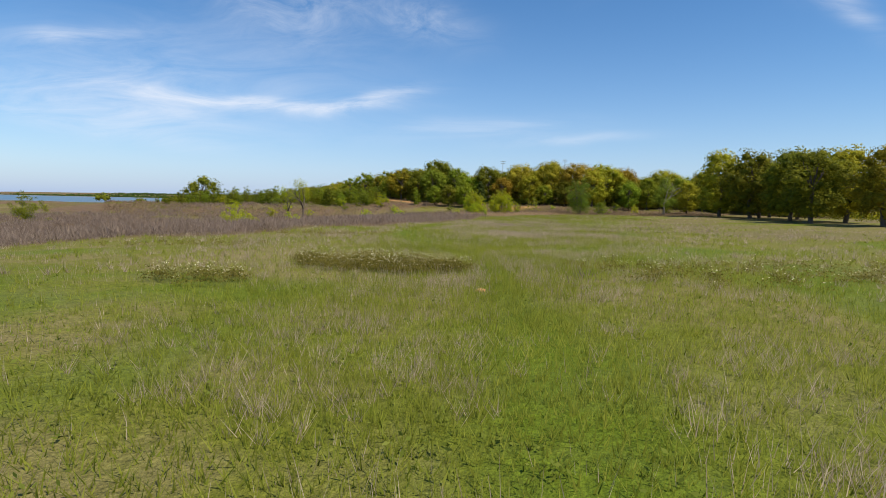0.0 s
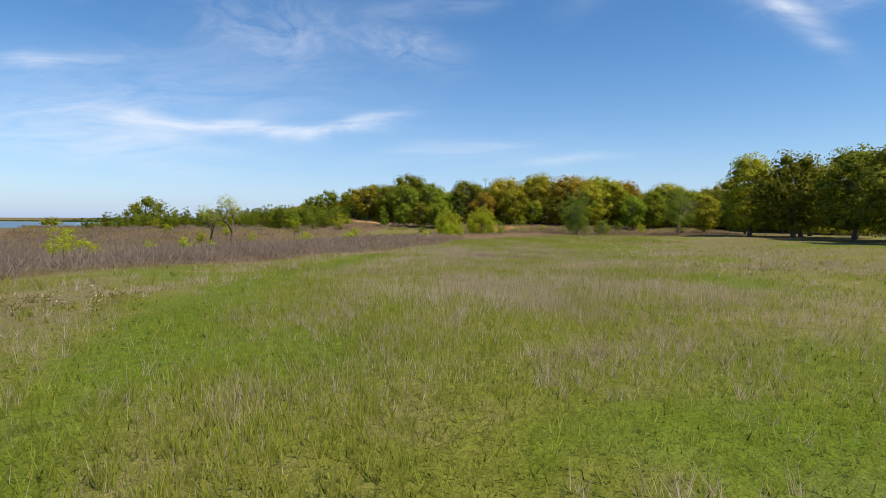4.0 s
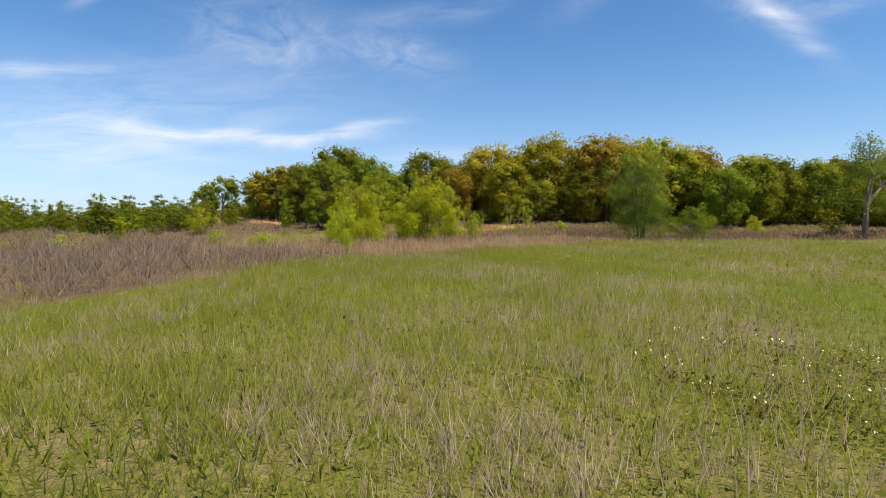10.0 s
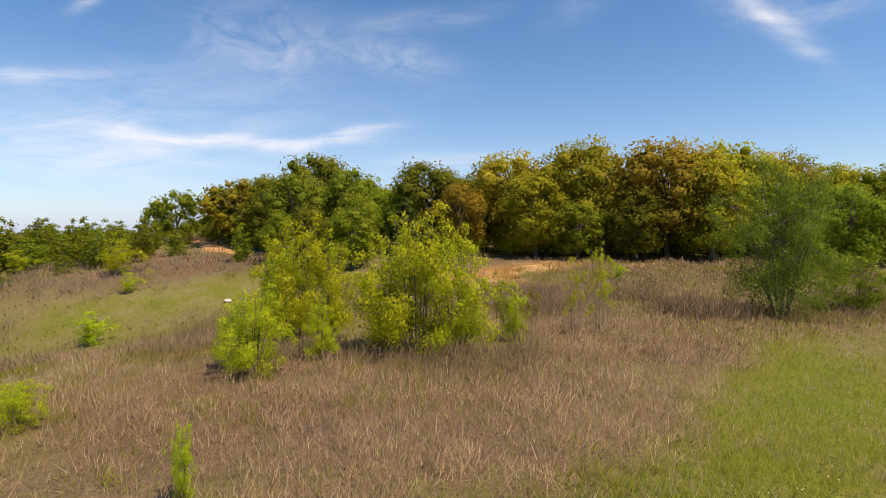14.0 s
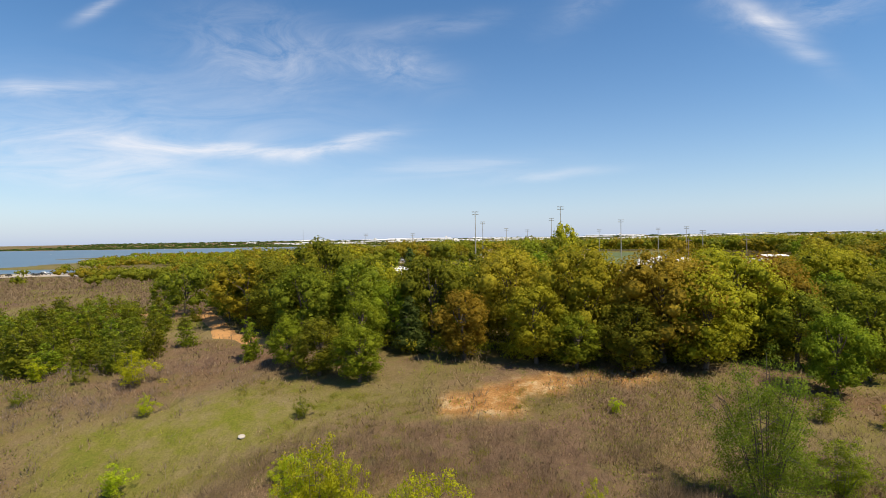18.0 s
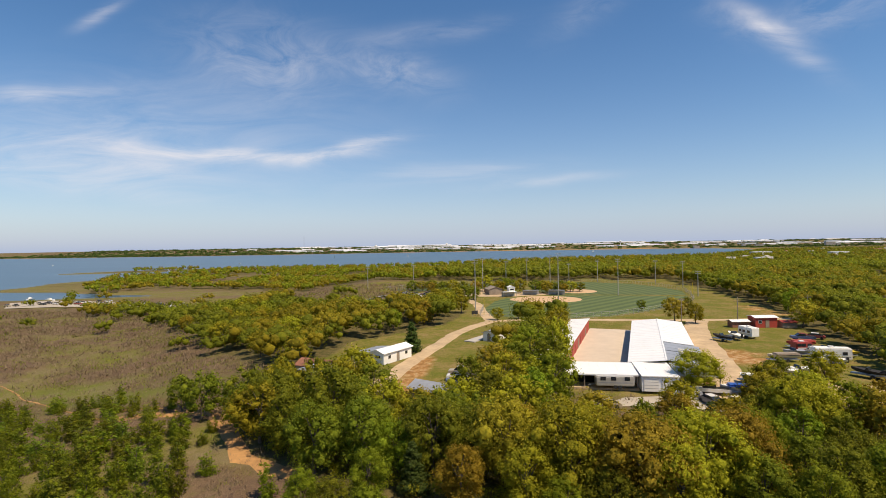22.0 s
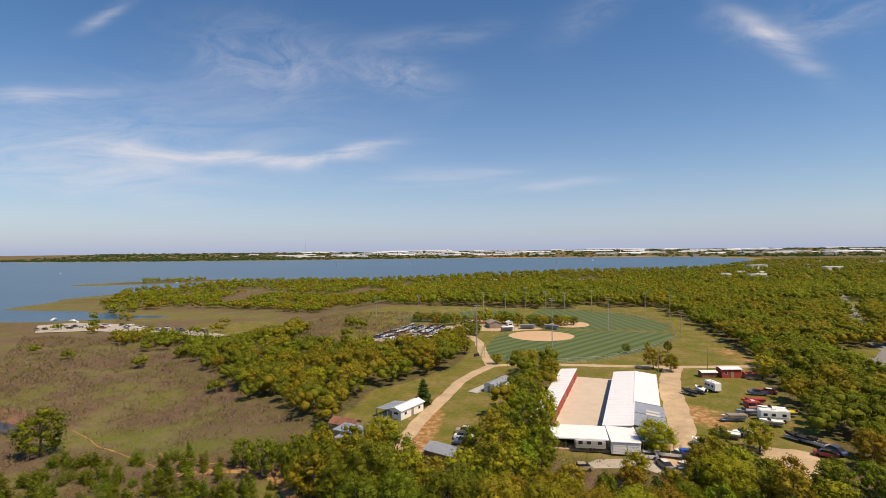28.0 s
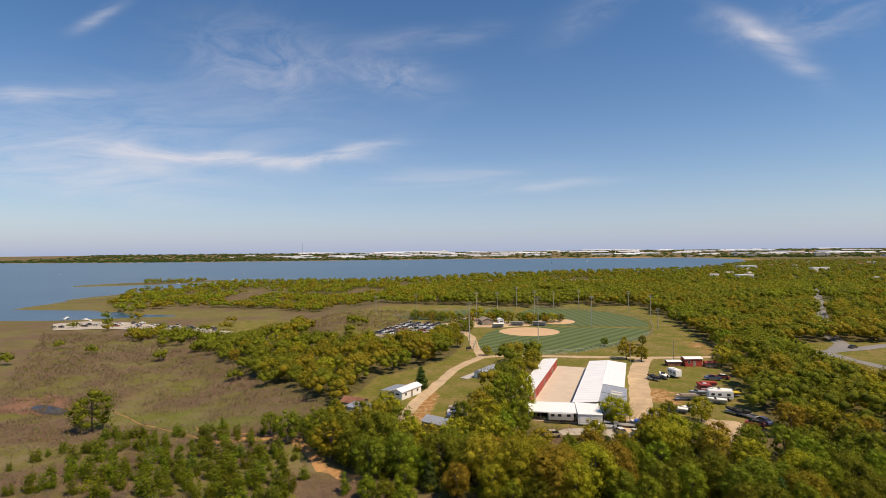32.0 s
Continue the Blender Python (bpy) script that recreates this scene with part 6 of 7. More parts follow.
# solid end wall; its near-black colour paints the shade of an open end
part("wall", box(B(), 4.0, 4.1, -2.3, 2.4, -0.3, 2.5), M["dark"], e, "end wall coloured near-black like a shaded opening")
part("lean_to", sloped(B(), -2.5, 2.0, 2.6, 1.6, -4.6, -2.45), M["grey_metal"], e)
for u in (-2.3, 2.4):
    part("post", box(B(), u - 0.06, u + 0.06, -4.5, -4.38, -0.3, 1.6), M["wood_grey"], e)
gable_house("rusty_shed", pose(-35.5, 196, gz(-35.5, 196), 0, 0, 72), 4.2, 6.5, 2.2, 0.9, M["wood_grey"], M["rust"], "old wooden shed with a rusty metal roof", "shed", doors=((-2, 0, 1.2, 1.9),))
gable_house("grey_shed", pose(-9.5, 183, gz(-9.5, 183), 0, 0, 62), 4.8, 7.0, 2.1, 0.8, M["wood_grey"], M["grey_metal"], "weathered shed with a grey roof among trees", "shed")
gable_house("lane_cabin", pose(1.5, 237, gz(1.5, 237), 0, 0, -28), 3.6, 11, 2.4, 0.6, M["white_paint"], M["grey_metal"], "narrow white cabin with a grey roof beside the lane", "house", windows=((-1, -2, 1, 1, 0.9),), doors=((-2, 0, 0.95, 2.0),))
e = empty("lane_deck", pose(-3.5, 236.5, gz(-3.5, 236.5), 0, 0, -28), "low pale concrete pad beside the cabin", "pad")
part("slab", box(B(), -1.6, 1.6, -6, 5, -0.2, 0.25, 0.04), M["concrete"], e)
red = gable_house("red_shed", pose(80, 258.5, gz(80, 258.5), 0, 0, -84), 4.0, 6.4, 3.1, 0.35, M["red_paint"], M["white_metal"], "small red building with a pale flat roof", "shed", windows=((1, -1.8, 1.2, 1.0, 1.0),), doors=((1, 0.3, 1.1, 2.2),))
gable_house("store_shed", pose(73, 258, gz(73, 258), 0, 0, -84), 2.8, 5.0, 1.9, 0.3, M["rust"], M["white_metal"], "low brown shed with a white roof", "shed")
gable_house("red_lean_to", pose(86.5, 257.5, gz(86.5, 257.5), 0, 0, -84), 2.6, 4.2, 1.8, 0.3, M["wood_grey"], M["red_paint"], "small shed with a red roof", "shed")


# ---- vehicles ----
def paint(name, stops):
    m, nt, bsdf = material(name)
    info = nt.nodes.new("ShaderNodeObjectInfo")
    r = nt.nodes.new("ShaderNodeValToRGB")
    r.color_ramp.interpolation = "CONSTANT"
    el = r.color_ramp.elements
    while len(el) < len(stops):
        el.new(0.5)
    for i, (q, c) in enumerate(zip(el, stops)):
        q.position, q.color = i / len(stops), (*c, 1)
    nt.links.new(info.outputs["Random"], r.inputs[0])
    dirt = noise_node(nt, 1.2, 4)
    nt.links.new(blend(nt, nmath(nt, "MULTIPLY", dirt, 0.25), r.outputs[0], (0.3, 0.25, 0.18)), bsdf.inputs["Base Color"])
    bsdf.inputs["Roughness"].default_value = 0.3
    return m


M["car"] = paint("car_paint", ((0.78, 0.78, 0.77), (0.03, 0.03, 0.035), (0.6, 0.6, 0.6), (0.75, 0.75, 0.73), (0.3, 0.03, 0.03), (0.04, 0.07, 0.2), (0.15, 0.15, 0.16), (0.72, 0.72, 0.72), (0.36, 0.3, 0.2), (0.02, 0.02, 0.02)))


def profile(bm, pts, half, inset=0.0):
    """Extrudes a side outline across a width, a little narrower at the top."""
    top = max(z for _, z in pts)
    rows = []
    for s in (-1, 1):
        rows.append([bm.verts.new((s * (half - inset * z / top), y, z)) for y, z in pts])
    n = len(pts)
    bm.faces.new(rows[0])
    bm.faces.new(list(reversed(rows[1])))
    for i in range(n):
        bm.faces.new((rows[0][i], rows[1][i], rows[1][(i + 1) % n], rows[0][(i + 1) % n]))
    bmesh.ops.recalc_face_normals(bm, faces=bm.faces)
    return bm


def wheel_mesh():
    bm = B()
    bmesh.ops.create_cone(bm, cap_ends=True, segments=12, radius1=0.34, radius2=0.34, depth=0.24, matrix=Matrix.Rotation(radians(90), 4, "Y"))
    me = bpy.data.meshes.new("wheel")
    bm.to_mesh(me)
    bm.free()
    me.materials.append(M["tyre"])
    return me


WHEEL = wheel_mesh()


def meshed(bm, name, mat):
    me = bpy.data.meshes.new(name)
    bm.to_mesh(me)
    bm.free()
    me.materials.append(mat)
    return me


CAR_BODY = meshed(profile(B(), ((-2.25, 0.3), (-2.3, 0.72), (-1.9, 0.95), (-1.1, 0.98), (1.4, 1.0), (2.2, 0.9), (2.3, 0.6), (2.25, 0.3)), 0.9, 0.06), "body", M["car"])
CAR_CABIN = meshed(profile(B(), ((-1.75, 0.97), (-0.85, 1.46), (0.75, 1.48), (1.55, 0.99)), 0.84, 0.16), "cabin", M["glass"])
CAR_ROOF = meshed(box(B(), -0.66, 0.66, -0.85, 0.78, 1.44, 1.5, 0.02), "roof", M["car"])
TRUCK_BODY = meshed(profile(B(), ((-2.7, 0.45), (-2.7, 1.0), (-0.4, 1.05), (1.5, 1.1), (2.6, 1.02), (2.7, 0.5)), 0.95, 0.05), "body", M["car"])
TRUCK_CABIN = meshed(profile(B(), ((-0.5, 1.05), (-0.4, 1.72), (0.9, 1.75), (1.6, 1.1)), 0.88, 0.14), "cabin", M["glass"])
TRUCK_ROOF = meshed(box(B(), -0.7, 0.7, -0.42, 0.92, 1.71, 1.78, 0.02), "roof", M["car"])
TRUCK_BED = meshed(box(B(), -0.75, 0.75, -2.6, -0.6, 1.02, 1.07), "bed", M["dark"])


def car(m, group, label, truck=False):
    e = empty("pickup_truck" if truck else "car", m, label, "pickup" if truck else "car", group)
    for nm, me in ((("body", TRUCK_BODY), ("cabin", TRUCK_CABIN), ("roof", TRUCK_ROOF), ("bed", TRUCK_BED)) if truck else (("body", CAR_BODY), ("cabin", CAR_CABIN), ("roof", CAR_ROOF))):
        part(nm, me, None, e)
    for sx in (-0.8, 0.8):
        for sy in (-1.45, 1.45):
            part("wheel", WHEEL, None, e).location = (sx, sy * (1.15 if truck else 1), 0.34)
    return e


def at(x, y, turn, lift=0.1):
    return pose(x, y, gz(x, y) + lift, 0, 0, turn)


cr = np.random.default_rng(8)
for row, (x0, y0, x1, y1, n, turn) in enumerate(((-60, 325, -48, 366, 15, 80), (-54.5, 322, -43, 364, 15, 80), (-46, 318, -37, 362, 15, -100), (-40.5, 317, -31, 364, 16, 80), (-33, 316, -28, 350, 11, -95))):
    for i in range(n):
        if cr.random() < 0.1:
            continue
        f = (i + 0.5) / n
        tr = cr.random() < 0.3
        car(at(x0 + (x1 - x0) * f, y0 + (y1 - y0) * f, turn + cr.uniform(-4, 4), 0.15), "vehicles in the ball field car park", "pickup truck parked in the gravel car park" if tr else "car parked in the gravel car park", tr)
for i in range(26):
    f = i / 25
    x = float(np.interp(f, (0, 0.45, 1), (-322, -272, -196))) + cr.uniform(-2, 2)
    y = float(np.interp(f, (0, 0.45, 1), (404, 418, 393))) + cr.uniform(-6, 8)
    tr = cr.random() < 0.5
    car(pose(x, y, gz(x, y) + 0.52, 0, 0, float(cr.uniform(0, 360))), "vehicles in the lakeside car park", "pickup truck parked on the lakeside gravel" if tr else "car parked on the lakeside gravel", tr)
for x, y, t, tr in ((79, 236, 80, True), (83, 238, 60, False), (72, 196, 30, True), (71, 190, 60, False), (74, 192, 20, False), (19, 180, 100, False), (-5.5, 196, 85, True), (-6, 193, 90, False), (-5.4, 190, 95, True), (33.5, 186.2, 85, False), (38, 187.2, 80, True), (36, 182.5, 15, False), (163, 298, -60, False), (134, 286.5, 105, True)):
    car(at(x, y, t, 0.15), "vehicles scattered round the yard", "old pickup truck parked on bare ground" if tr else "car parked on bare ground", tr)


def trailer(m, length, height, label, stripe, group="camping trailers", paint="white_paint"):
    """A camping trailer: rounded body, windows, door, roof unit, wheels and hitch."""
    e = empty("camping_trailer", m, label, "trailer", group)
    part("body", box(B(), -1.2, 1.2, -length / 2, length / 2, 0.5, height, 0.16), M[paint], e)
    part("stripe", box(B(), -1.215, 1.215, -length / 2 + 0.3, length / 2 - 0.3, 1.0, 1.22), stripe, e)
    for s in (-1, 1):
        for k in (-0.3, 0.05, 0.32):
            part("window", box(B(), s * 1.19, s * 1.23, k * length - 0.45, k * length + 0.45, 1.5, 2.15) if s > 0 else box(B(), -1.23, -1.19, k * length - 0.45, k * length + 0.45, 1.5, 2.15), M["glass"], e)
        for k in (-0.4, 0.4):
            part("wheel", WHEEL, None, e).location = (s * 1.05, k - 0.4, 0.34)
    part("door", box(B(), 1.2, 1.24, 0.18 * length, 0.18 * length + 0.7, 0.65, 2.3), M["grey_metal"], e)
    part("roof_unit", box(B(), -0.4, 0.4, -0.5, 0.5, height, height + 0.28, 0.05), M["white_paint"], e)
    part("hitch", tube(B(), (0, length / 2, 0.6), (0, length / 2 + 1.2, 0.45), 0.06, 0.05), M["grey_metal"], e)
    return e


trailer(FB @ pose(-3.9, -6.9, 0.1, 0, 0, 92), 6.6, 2.15, "silver travel trailer parked under the open barn front", M["grey_metal"], paint="silver")
trailer(at(71.5, 212, 82), 6.8, 2.9, "large white motorhome trailer parked beside trees", M["grey_metal"])
trailer(at(67.5, 239.5, 15), 5.0, 2.9, "small white camping trailer on the grass", M["chrome"])
trailer(at(70.5, 221, 95), 3.6, 2.4, "faded red box trailer in the junk yard", M["white_paint"], paint="red_paint")


def boat(m, length, hull, label, tarp=None, group="boats in the yard"):
    """A motor boat on a road trailer."""
    e = empty("motor_boat", m, label, "boat", group)
    bm = B()
    rows = []
    for f, w, z0, z1 in ((0, 0.85, 0.75, 1.35), (0.3, 1.05, 0.65, 1.4), (0.65, 0.95, 0.68, 1.5), (0.88, 0.5, 0.85, 1.62), (1.0, 0.05, 1.25, 1.7)):
        y = (f - 0.5) * length
        rows.append([bm.verts.new(p) for p in ((-w, y, z1), (-w * 0.8, y, (z0 + z1) / 2), (0, y, z0), (w * 0.8, y, (z0 + z1) / 2), (w, y, z1), (0, y, z1 - 0.12))])
    for a, b in zip(rows[:-1], rows[1:]):
        for i in range(6):
            bm.faces.new((a[i], a[(i + 1) % 6], b[(i + 1) % 6], b[i]))
    bm.faces.new(rows[0]), bm.faces.new(list(reversed(rows[-1])))
    bmesh.ops.recalc_face_normals(bm, faces=bm.faces)
    part("hull", bm, hull, e)
    if tarp:
        part("tarp", box(B(), -1.05, 1.05, -length / 2, length * 0.3, 1.3, 1.85, 0.25), tarp, e, "tarpaulin cover pulled over the boat")
    else:
        part("windscreen", profile(B(), ((0.1, 1.4), (0.35, 1.95), (0.5, 1.95), (0.75, 1.4)), 0.8, 0.1), M["glass"], e)
        part("outboard", box(B(), -0.22, 0.22, -length / 2 - 0.45, -length / 2, 0.7, 1.75, 0.08), M["dark"], e)
    part("trailer_frame", box(B(), -0.7, 0.7, -length / 2 + 0.2, length / 2, 0.45, 0.6), M["grey_metal"], e)
    for s in (-1, 1):
        part("wheel", WHEEL, None, e).location = (s * 0.95, -0.5, 0.34)
    return e


for x, y, t, L, hull, tarp, lab in ((59, 234.5, 40, 5, M["dark"], None, "small dark boat on a trailer"), (63.2, 237.5, 10, 5.5, M["white_paint"], None, "white boat on a trailer on the grass"), (61.5, 211, 95, 6.5, M["tan_hull"], M["wood_grey"], "covered brown boat on a trailer"), (74.5, 219, 85, 7, M["white_paint"], None, "white cabin boat in the junk yard"),
                                     (72, 216, 80, 6, M["tan_hull"], None, "cream boat in the junk yard"), (76, 215.5, 100, 6, M["yellow"], None, "yellow boat in the junk yard"), (55, 198.5, 70, 5, M["white_paint"], None, "white boat beside trees"), (58.5, 199.5, 100, 5, M["white_paint"], None, "small white boat beside trees"), (42, 187, 80, 5.4, M["white_paint"], M["blue_tarp"], "boat under a bright blue tarpaulin"),
                                     (41, 182, 95, 5.5, M["tan_hull"], None, "cream boat under trees"), (41.5, 178.5, 120, 5.5, M["white_paint"], None, "white boat under trees"), (46.5, 193, 20, 4, M["white_paint"], M["white_paint"], "boat under a white cover"), (70, 198, 40, 6, M["dark"], None, "dark boat by the dirt clearing"), (73, 226, 95, 6.5, M["red_paint"], M["red_paint"], "boat under a red cover"),
                                     (66.5, 216, 100, 5.5, M["grey_metal"], None, "grey boat in the junk yard"), (69, 208, 80, 5.5, M["white_paint"], None, "white open boat by the motorhome")):
    boat(at(x, y, t), L, hull, lab, tarp)


# ---- ball field fixtures ----
def light_pole(x, y, h):
    e = empty("light_pole", pose(x, y, gz(x, y)), "tall galvanised floodlight pole by the ball fields", "light pole", "floodlight poles of the ball fields")
    part("shaft", tube(B(), (0, 0, -0.2), (0, 0, h), 0.24, 0.12, 10), M["pole"], e)
    for k in (0.2, 1.2):
        a = part("crossarm", box(B(), -1.3, 1.3, -0.06, 0.06, h - k - 0.08, h - k + 0.08), M["pole"], e)
        for i in range(5):
            part("lamp", box(B(), -1.22 + 0.55 * i, -0.98 + 0.55 * i, -0.3, 0.05, h - k - 0.08, h - k + 0.26, 0.04), M["silver"], a)
    return e


for x, y, h in ((-8, 297, 20), (25.5, 309, 22), (60, 358, 18), (106, 403, 15), (5, 411, 16), (20, 460, 16), (66, 446, 15), (98, 428, 15), (-53, 414, 14), (-79, 400, 14), (28, 372, 20), (-8, 376, 19), (48, 452, 13), (95, 350, 12)):
    light_pole(x, y, h)


def fence(line, label, height=1.8, gap=3.0):
    e = empty("chain_link_fence", pose(0, 0, 0), label, "fence", "fences of the ball fields")
    P = [Vector(p) for p in line]
    for a, b in zip(P[:-1], P[1:]):
        n = max(1, int((b - a).length / gap))
        for i in range(n):
            p = a.lerp(b, i / n)
            z = gz(p.x, p.y)
            part("post", tube(B(), (p.x, p.y, z - 0.1), (p.x, p.y, z + height), 0.06, 0.06, 6), M["pole"], e)
        za, zb = gz(a.x, a.y), gz(b.x, b.y)
        for k in (1.0, 0.66, 0.33, 0.05):
            part("rail", tube(B(), (a.x, a.y, za + height * k), (b.x, b.y, zb + height * k), 0.05 if k == 1 else 0.025, 0.05 if k == 1 else 0.025, 5), M["pole"], e)
    return e


fence(((-5, 305), (-5.5, 283), (8, 276.5), (25, 274.5), (43, 281.5), (59, 295.5), (75.5, 314), (87.5, 334), (93, 354)), "chain-link fence round the near outfield")
fence(((94, 357), (98.5, 378), (95.5, 406), (85, 431.5), (62.5, 448.5), (32, 457.5)), "chain-link fence round the far outfield")
fence(((17, 441), (-8, 447.5), (-33, 434), (-55, 413), (-67, 396)), "chain-link fence round the third outfield")
for x, y in ((-4.2, 285), (92, 353), (96, 360)):
    ob = part("foul_pole", tube(B(), (0, 0, -0.1), (0, 0, 6), 0.09, 0.09, 8), M["yellow"])
    ob.location = (x, y, gz(x, y))
    tagged(ob, "bright yellow foul pole at the outfield fence", "foul pole", "foul poles")
for x, y, t, w, nm in ((6, 352, 20, 7, "dugout"), (17, 360, 0, 8, "dugout"), (30, 360, -15, 8, "dugout"), (-14, 374, 10, 7, "dugout")):
    e = empty(nm, at(x, y, t, 0), "open dugout with a pale metal roof", "dugout", "dugouts")
    roof(e, "roof", M["white_metal"] if w == 7 else M["grey_metal"], -w / 2, 2.5, w / 2, 2.5, -1.4, 1.4, 1.4)
    part("wall", box(B(), -w / 2, w / 2, 1.2, 1.35, 0, 2.4), M["concrete"], e)
    part("bench", box(B(), -w / 2 + 0.3, w / 2 - 0.3, 0.6, 1.0, 0.4, 0.48), M["wood_grey"], e)
    for s in (-1, 1):
        part("post", box(B(), s * (w / 2 - 0.1) - 0.05, s * (w / 2 - 0.1) + 0.05, -1.3, -1.2, 0, 2.45), M["pole"], e)
gable_house("concession_stand", at(-2, 366, 15, 0), 7, 10, 3.0, 1.2, M["wood_grey"], M["wood_grey"], "brown concession building between the ball fields", "building", windows=((1, 0, 1, 3, 1.1),), doors=((-2, 0, 1.0, 2.1),))
gable_house("announcer_box", at(7, 356, 15, 0), 3, 3.5, 4.6, 0.6, M["white_paint"], M["white_metal"], "small white scorer's box behind home plate", "building", windows=((-2, 0, 3.0, 2.2, 0.9),))
ob = part("scoreboard", box(B(), -1.3, 1.3, -0.12, 0.12, 0.7, 1.9, 0.05), M["dark"])
ob.matrix_basis = at(-7.5, 282, 35, 0)
for s in (-0.9, 0.9):
    part("post", tube(B(), (s, 0.2, -0.2), (s, 0.2, 1.2), 0.1, 0.1), M["pole"], ob)
tagged(ob, "dark scoreboard on two posts at the outfield corner", "scoreboard")
for i, (x, y, h) in enumerate(((-18, 362, 6.5), (-12, 369, 6), (12, 370, 7), (20, 368, 6.5), (26, 367, 6), (-24, 372, 6.5), (-31, 372, 5.5), (34, 366, 5), (1, 372, 6), (-18, 300, 6.5), (-22, 308, 6), (-19, 293, 7), (-25, 318, 5.5), (-36, 373, 5.5), (-24, 290, 7), (8, 274, 4.5), (14, 271, 5.5), (1, 271, 4), (20, 264, 5.5))):
    put_tree("oak", ("oak_dark", "oak_bronze", "oak")[i % 3], x, y, h * 1.2, False, 1.1, "shade oak standing near the ball fields")
for i, (x, y, h) in enumerate(((-49, 386, 6), (-43, 385, 5.5), (-37, 384, 6), (-30, 382, 5.5), (-7, 379, 8.5), (3, 380, 7.5), (8, 377, 6.5), (24, 374, 6), (29, 375, 5.5), (34, 373.5, 6), (39, 374.5, 5.5), (44, 376, 5), (-21.5, 309, 7.5), (-18, 321, 7), (-15, 329, 7), (-11, 338, 6), (-24, 298, 8), (-19, 303, 6))):
    put_tree("oak", ("oak_dark", "oak", "oak_dark")[i % 3], x, y, h * 1.15, False, 1.3, "broad shade oak between the ball fields")
for x, y in ((75, 263), (58, 262), (98, 268)):
    e = empty("utility_pole", pose(x, y, gz(x, y)), "weathered wooden utility pole", "utility pole", "utility poles")
    part("shaft", tube(B(), (0, 0, -0.2), (0, 0, 8.5), 0.15, 0.11, 8), M["wood_grey"], e)
    part("crossarm", box(B(), -1.0, 1.0, -0.06, 0.06, 7.8, 7.95), M["wood_grey"], e)

# ---- lake and distance ----
for x, y, sail, t in ((-1221, 1362, False, 30), (-1620, 2404, True, 60), (-675, 1352, False, 80), (-555, 1082, False, 20), (-603, 1895, True, 40), (-350, 1986, True, 70), (-585, 938, False, 70), (-330, 440, False, 50), (230, 2250, True, 30), (420, 2500, True, 80), (560, 2300, False, 30), (-345, 452, False, 80), (-370, 460, False, 20)):
    e = empty("sail_boat" if sail else "open_boat", pose(x, y, WATER, 0, 0, t), "white sailing boat under sail on the lake" if sail else "white motor boat out on the lake", "boat", "boats on the lake")
    bm = B()
    rows = [[bm.verts.new((s * w, yy, z)) for s, z in ((-1, 0.9), (-0.6, -0.2), (0.6, -0.2), (1, 0.9))] for yy, w in ((-4, 1.1), (0, 1.4), (3, 0.8), (4.6, 0.05))]
    for a, b in zip(rows[:-1], rows[1:]):
        for i in range(4):
            bm.faces.new((a[i], a[(i + 1) % 4], b[(i + 1) % 4], b[i]))
    bm.faces.new(rows[0]), bm.faces.new(list(reversed(rows[-1])))
    bmesh.ops.recalc_face_normals(bm, faces=bm.faces)
    part("hull", bm, M["white_paint"], e)
    if sail:
        part("mast", tube(B(), (0, 0.6, 0.5), (0, 0.6, 12), 0.1, 0.06), M["chrome"], e)
        bm = B()
        v = [bm.verts.new(p) for p in ((0.05, 0.5, 1.6), (0.5, -3.6, 1.5), (0.05, 0.5, 11.6), (0.0, 0.7, 1.4), (-0.4, 4.2, 1.1), (0.0, 0.7, 9.5))]
        bm.faces.new(v[:3]), bm.faces.new(v[3:])
        part("sail", bm, M["white_paint"], e)
    else:
        part("cabin", box(B(), -0.8, 0.8, -1.2, 1.4, 0.7, 1.9, 0.15), M["white_paint"], e)

dr = np.random.default_rng(13)
# far shore: woods, pale banks, warehouses
V, F, N, off = [], [], [], 0
for i in range(5200):
    x = float(dr.uniform(-3900, 3600))
    y = float(dr.uniform(3050, 4700))
    d = float(lake_depth(x, y))
    if d > -15 or dr.random() < (0.4 if x > -600 else 0.1) * ss(-30, -120, d):
        continue
    z, h = gz(x, y), float(dr.uniform(5, 10))
    v, f, q = leaf_quads(dr, [(x, y, z + h * 0.5), (x + 9, y, z + h * 0.4), (x - 8, y, z + h * 0.45)], [h * 0.55, h * 0.45, h * 0.5], 12, 6.0, -1, 0.4)
    V.append(v), F.append(f + off), N.append(q)
    off += len(v)
tagged(part("far_shore_woods", np_mesh("far_shore_woods", np.concatenate(V), np.concatenate(F), np.concatenate(N)), M["cedar"]), "hazy woods along the far shore", "woods", kind="stuff")
for i in range(120):
    x = float(dr.uniform(-1900 if i % 8 else -3400, 3400))
    y = float(dr.uniform(3900, 4800))
    w, l, h = float(dr.uniform(40, 260)), float(dr.uniform(20, 40)), float(dr.uniform(0.5, 3))
    z = gz(x, y)
    e = empty("warehouse", pose(x, y, z + 4, 0, 0, float(dr.uniform(-8, 8))), "long white flat-roofed warehouse on the far shore", "warehouse", "warehouses on the far shore")
    part("wall", box(B(), -w / 2, w / 2, -l / 2, l / 2, -9, h), M["white_metal"] if i % 5 else M["concrete"], e)
    part("roof", sloped_v(-w / 2 - 0.5, w / 2 + 0.5, -l / 2 - 0.5, h + 0.2, l / 2 + 0.5, h + 0.2 + 0.11 * l, 0.6), M["white_metal"] if i % 6 else M["grey_metal"], e)
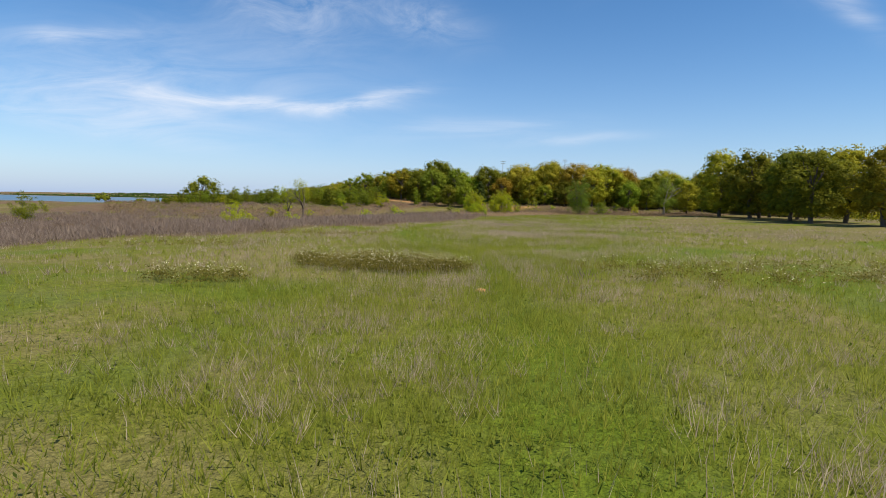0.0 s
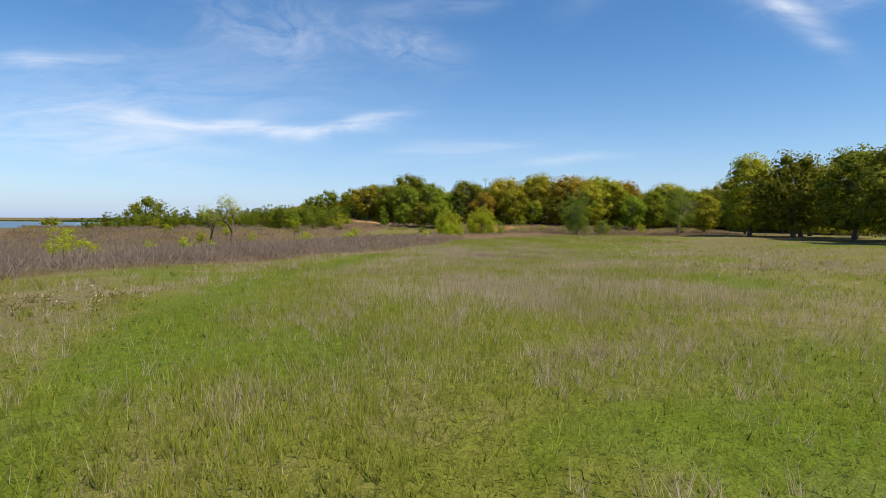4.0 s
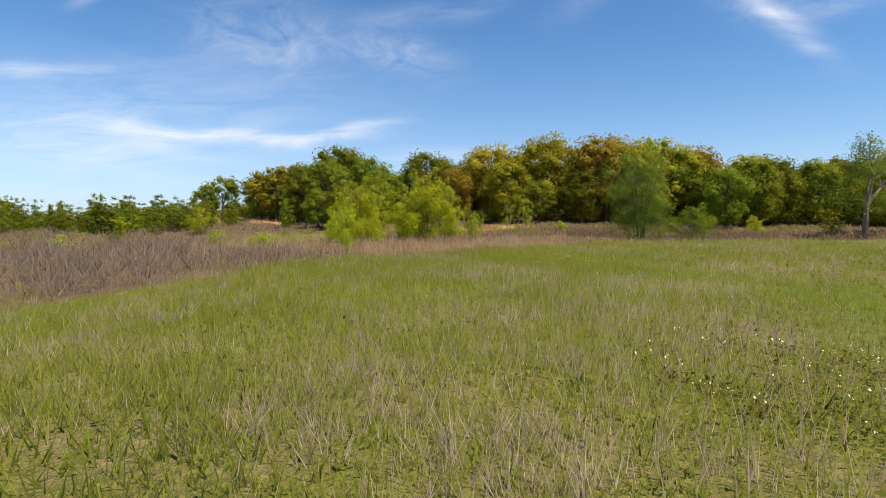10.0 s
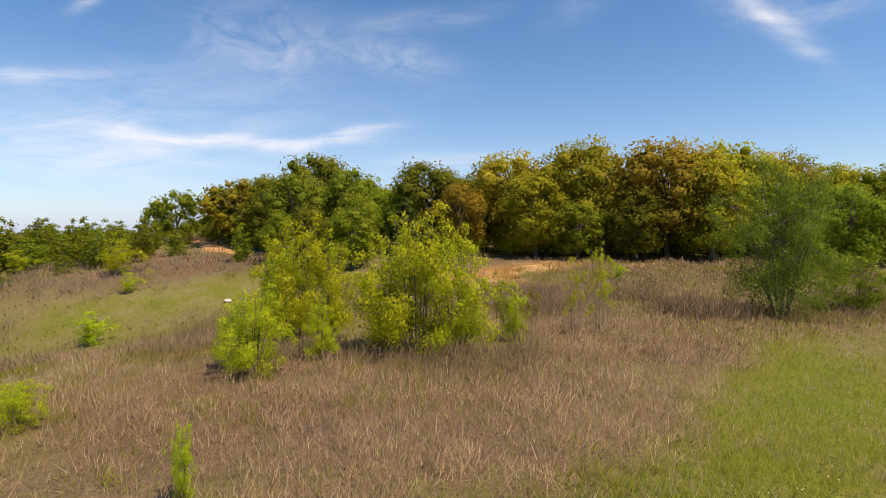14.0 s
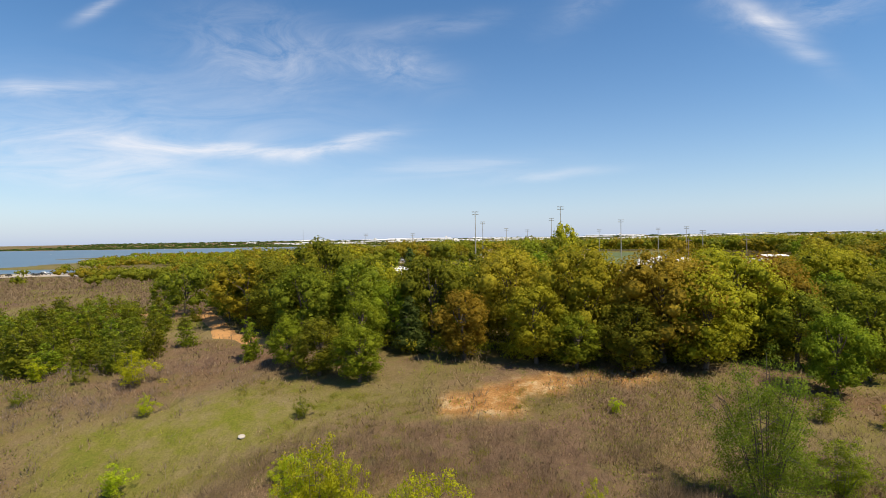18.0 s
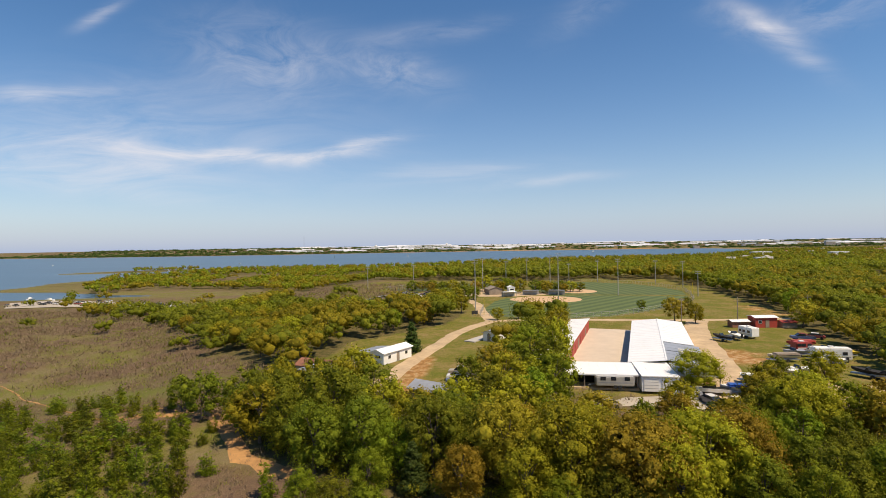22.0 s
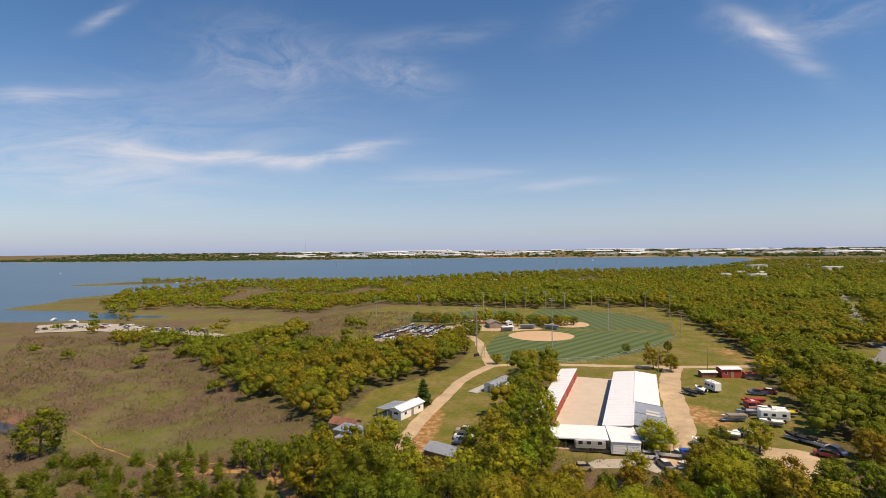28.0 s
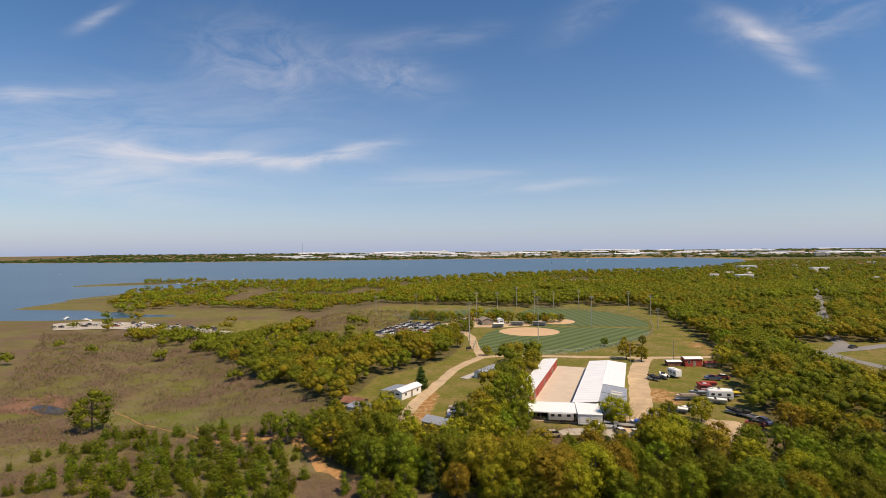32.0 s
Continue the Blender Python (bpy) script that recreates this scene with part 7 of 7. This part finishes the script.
for x, y, w, l, h in ((1900, 3300, 50, 20, 24), (1960, 3330, 22, 20, 17), (1560, 3400, 44, 20, 15), (1480, 3420, 20, 20, 19), (2450, 3400, 100, 40, 14), (2280, 3300, 70, 30, 11), (1250, 3550, 34, 20, 15), (2600, 3400, 60, 30, 20)):
    e = empty("office_tower", pose(x, y, gz(x, y)), "pale concrete tower block on the horizon", "building", "tower blocks on the horizon")
    part("wall", box(B(), -w / 2, w / 2, -l / 2, l / 2, -3, h), M["concrete"], e)
    for k in range(int(h / 4)):
        part("window", box(B(), -w / 2 + 1, w / 2 - 1, -l / 2 - 0.15, -l / 2 + 0.1, 4 * k + 1.6, 4 * k + 2.5), M["glass"], e)
    part("roof", box(B(), -w / 2 - 0.4, w / 2 + 0.4, -l / 2 - 0.4, l / 2 + 0.4, h, h + 1), M["grey_metal"], e)
for x, y, h in ((-1000, 4100, 38), (-440, 4200, 42), (900, 4100, 40)):
    e = empty("water_tower", pose(x, y, gz(x, y)), "white bulb-shaped water tower on the horizon", "water tower", "water towers")
    part("shaft", tube(B(), (0, 0, -2), (0, 0, h - 8), 3.2, 2.2, 10), M["white_paint"], e)
    bm = B()
    bmesh.ops.create_icosphere(bm, subdivisions=2, radius=9)
    bmesh.ops.scale(bm, vec=(1, 1, 0.6), verts=bm.verts)
    bmesh.ops.translate(bm, vec=(0, 0, h - 5), verts=bm.verts)
    part("tank", bm, M["white_paint"], e)
e = empty("radio_mast", pose(-1560, 4000, gz(-1560, 4000)), "slender lattice radio mast on the horizon", "mast")
part("shaft", tube(B(), (0, 0, 0), (0, 0, 120), 1.2, 0.8, 6), M["grey_metal"], e)
for i in range(46):
    x = float(dr.uniform(180, 1250))
    y = float(dr.uniform(640, 1900))
    if x < 0.23 * y or x > 0.85 * y or lake_depth(x, y) > -30:
        continue
    gable_house("house", at(x, y, float(dr.uniform(0, 180)), 1.6), 9, 15, 5.5, 2.6, M["white_paint"] if i % 3 else M["wood_grey"], M["concrete"] if i % 4 else M["rust"], "suburban house half hidden by trees", "house", windows=((1, 0, 2, 2, 1.3), (-2, 0, 2, 1.6, 1.3)))
for x, y, w, l in ((640, 1440, 44, 18), (720, 1280, 36, 15), (420, 980, 16, 11)):
    e = empty("long_building", at(x, y, 8, 0), "long white building among woods", "building")
    part("wall", box(B(), -w / 2, w / 2, -l / 2, l / 2, -1, 9), M["white_paint"], e)
    part("roof", box(B(), -w / 2 - 0.6, w / 2 + 0.6, -l / 2 - 0.6, l / 2 + 0.6, 9, 9.7), M["white_metal"], e)
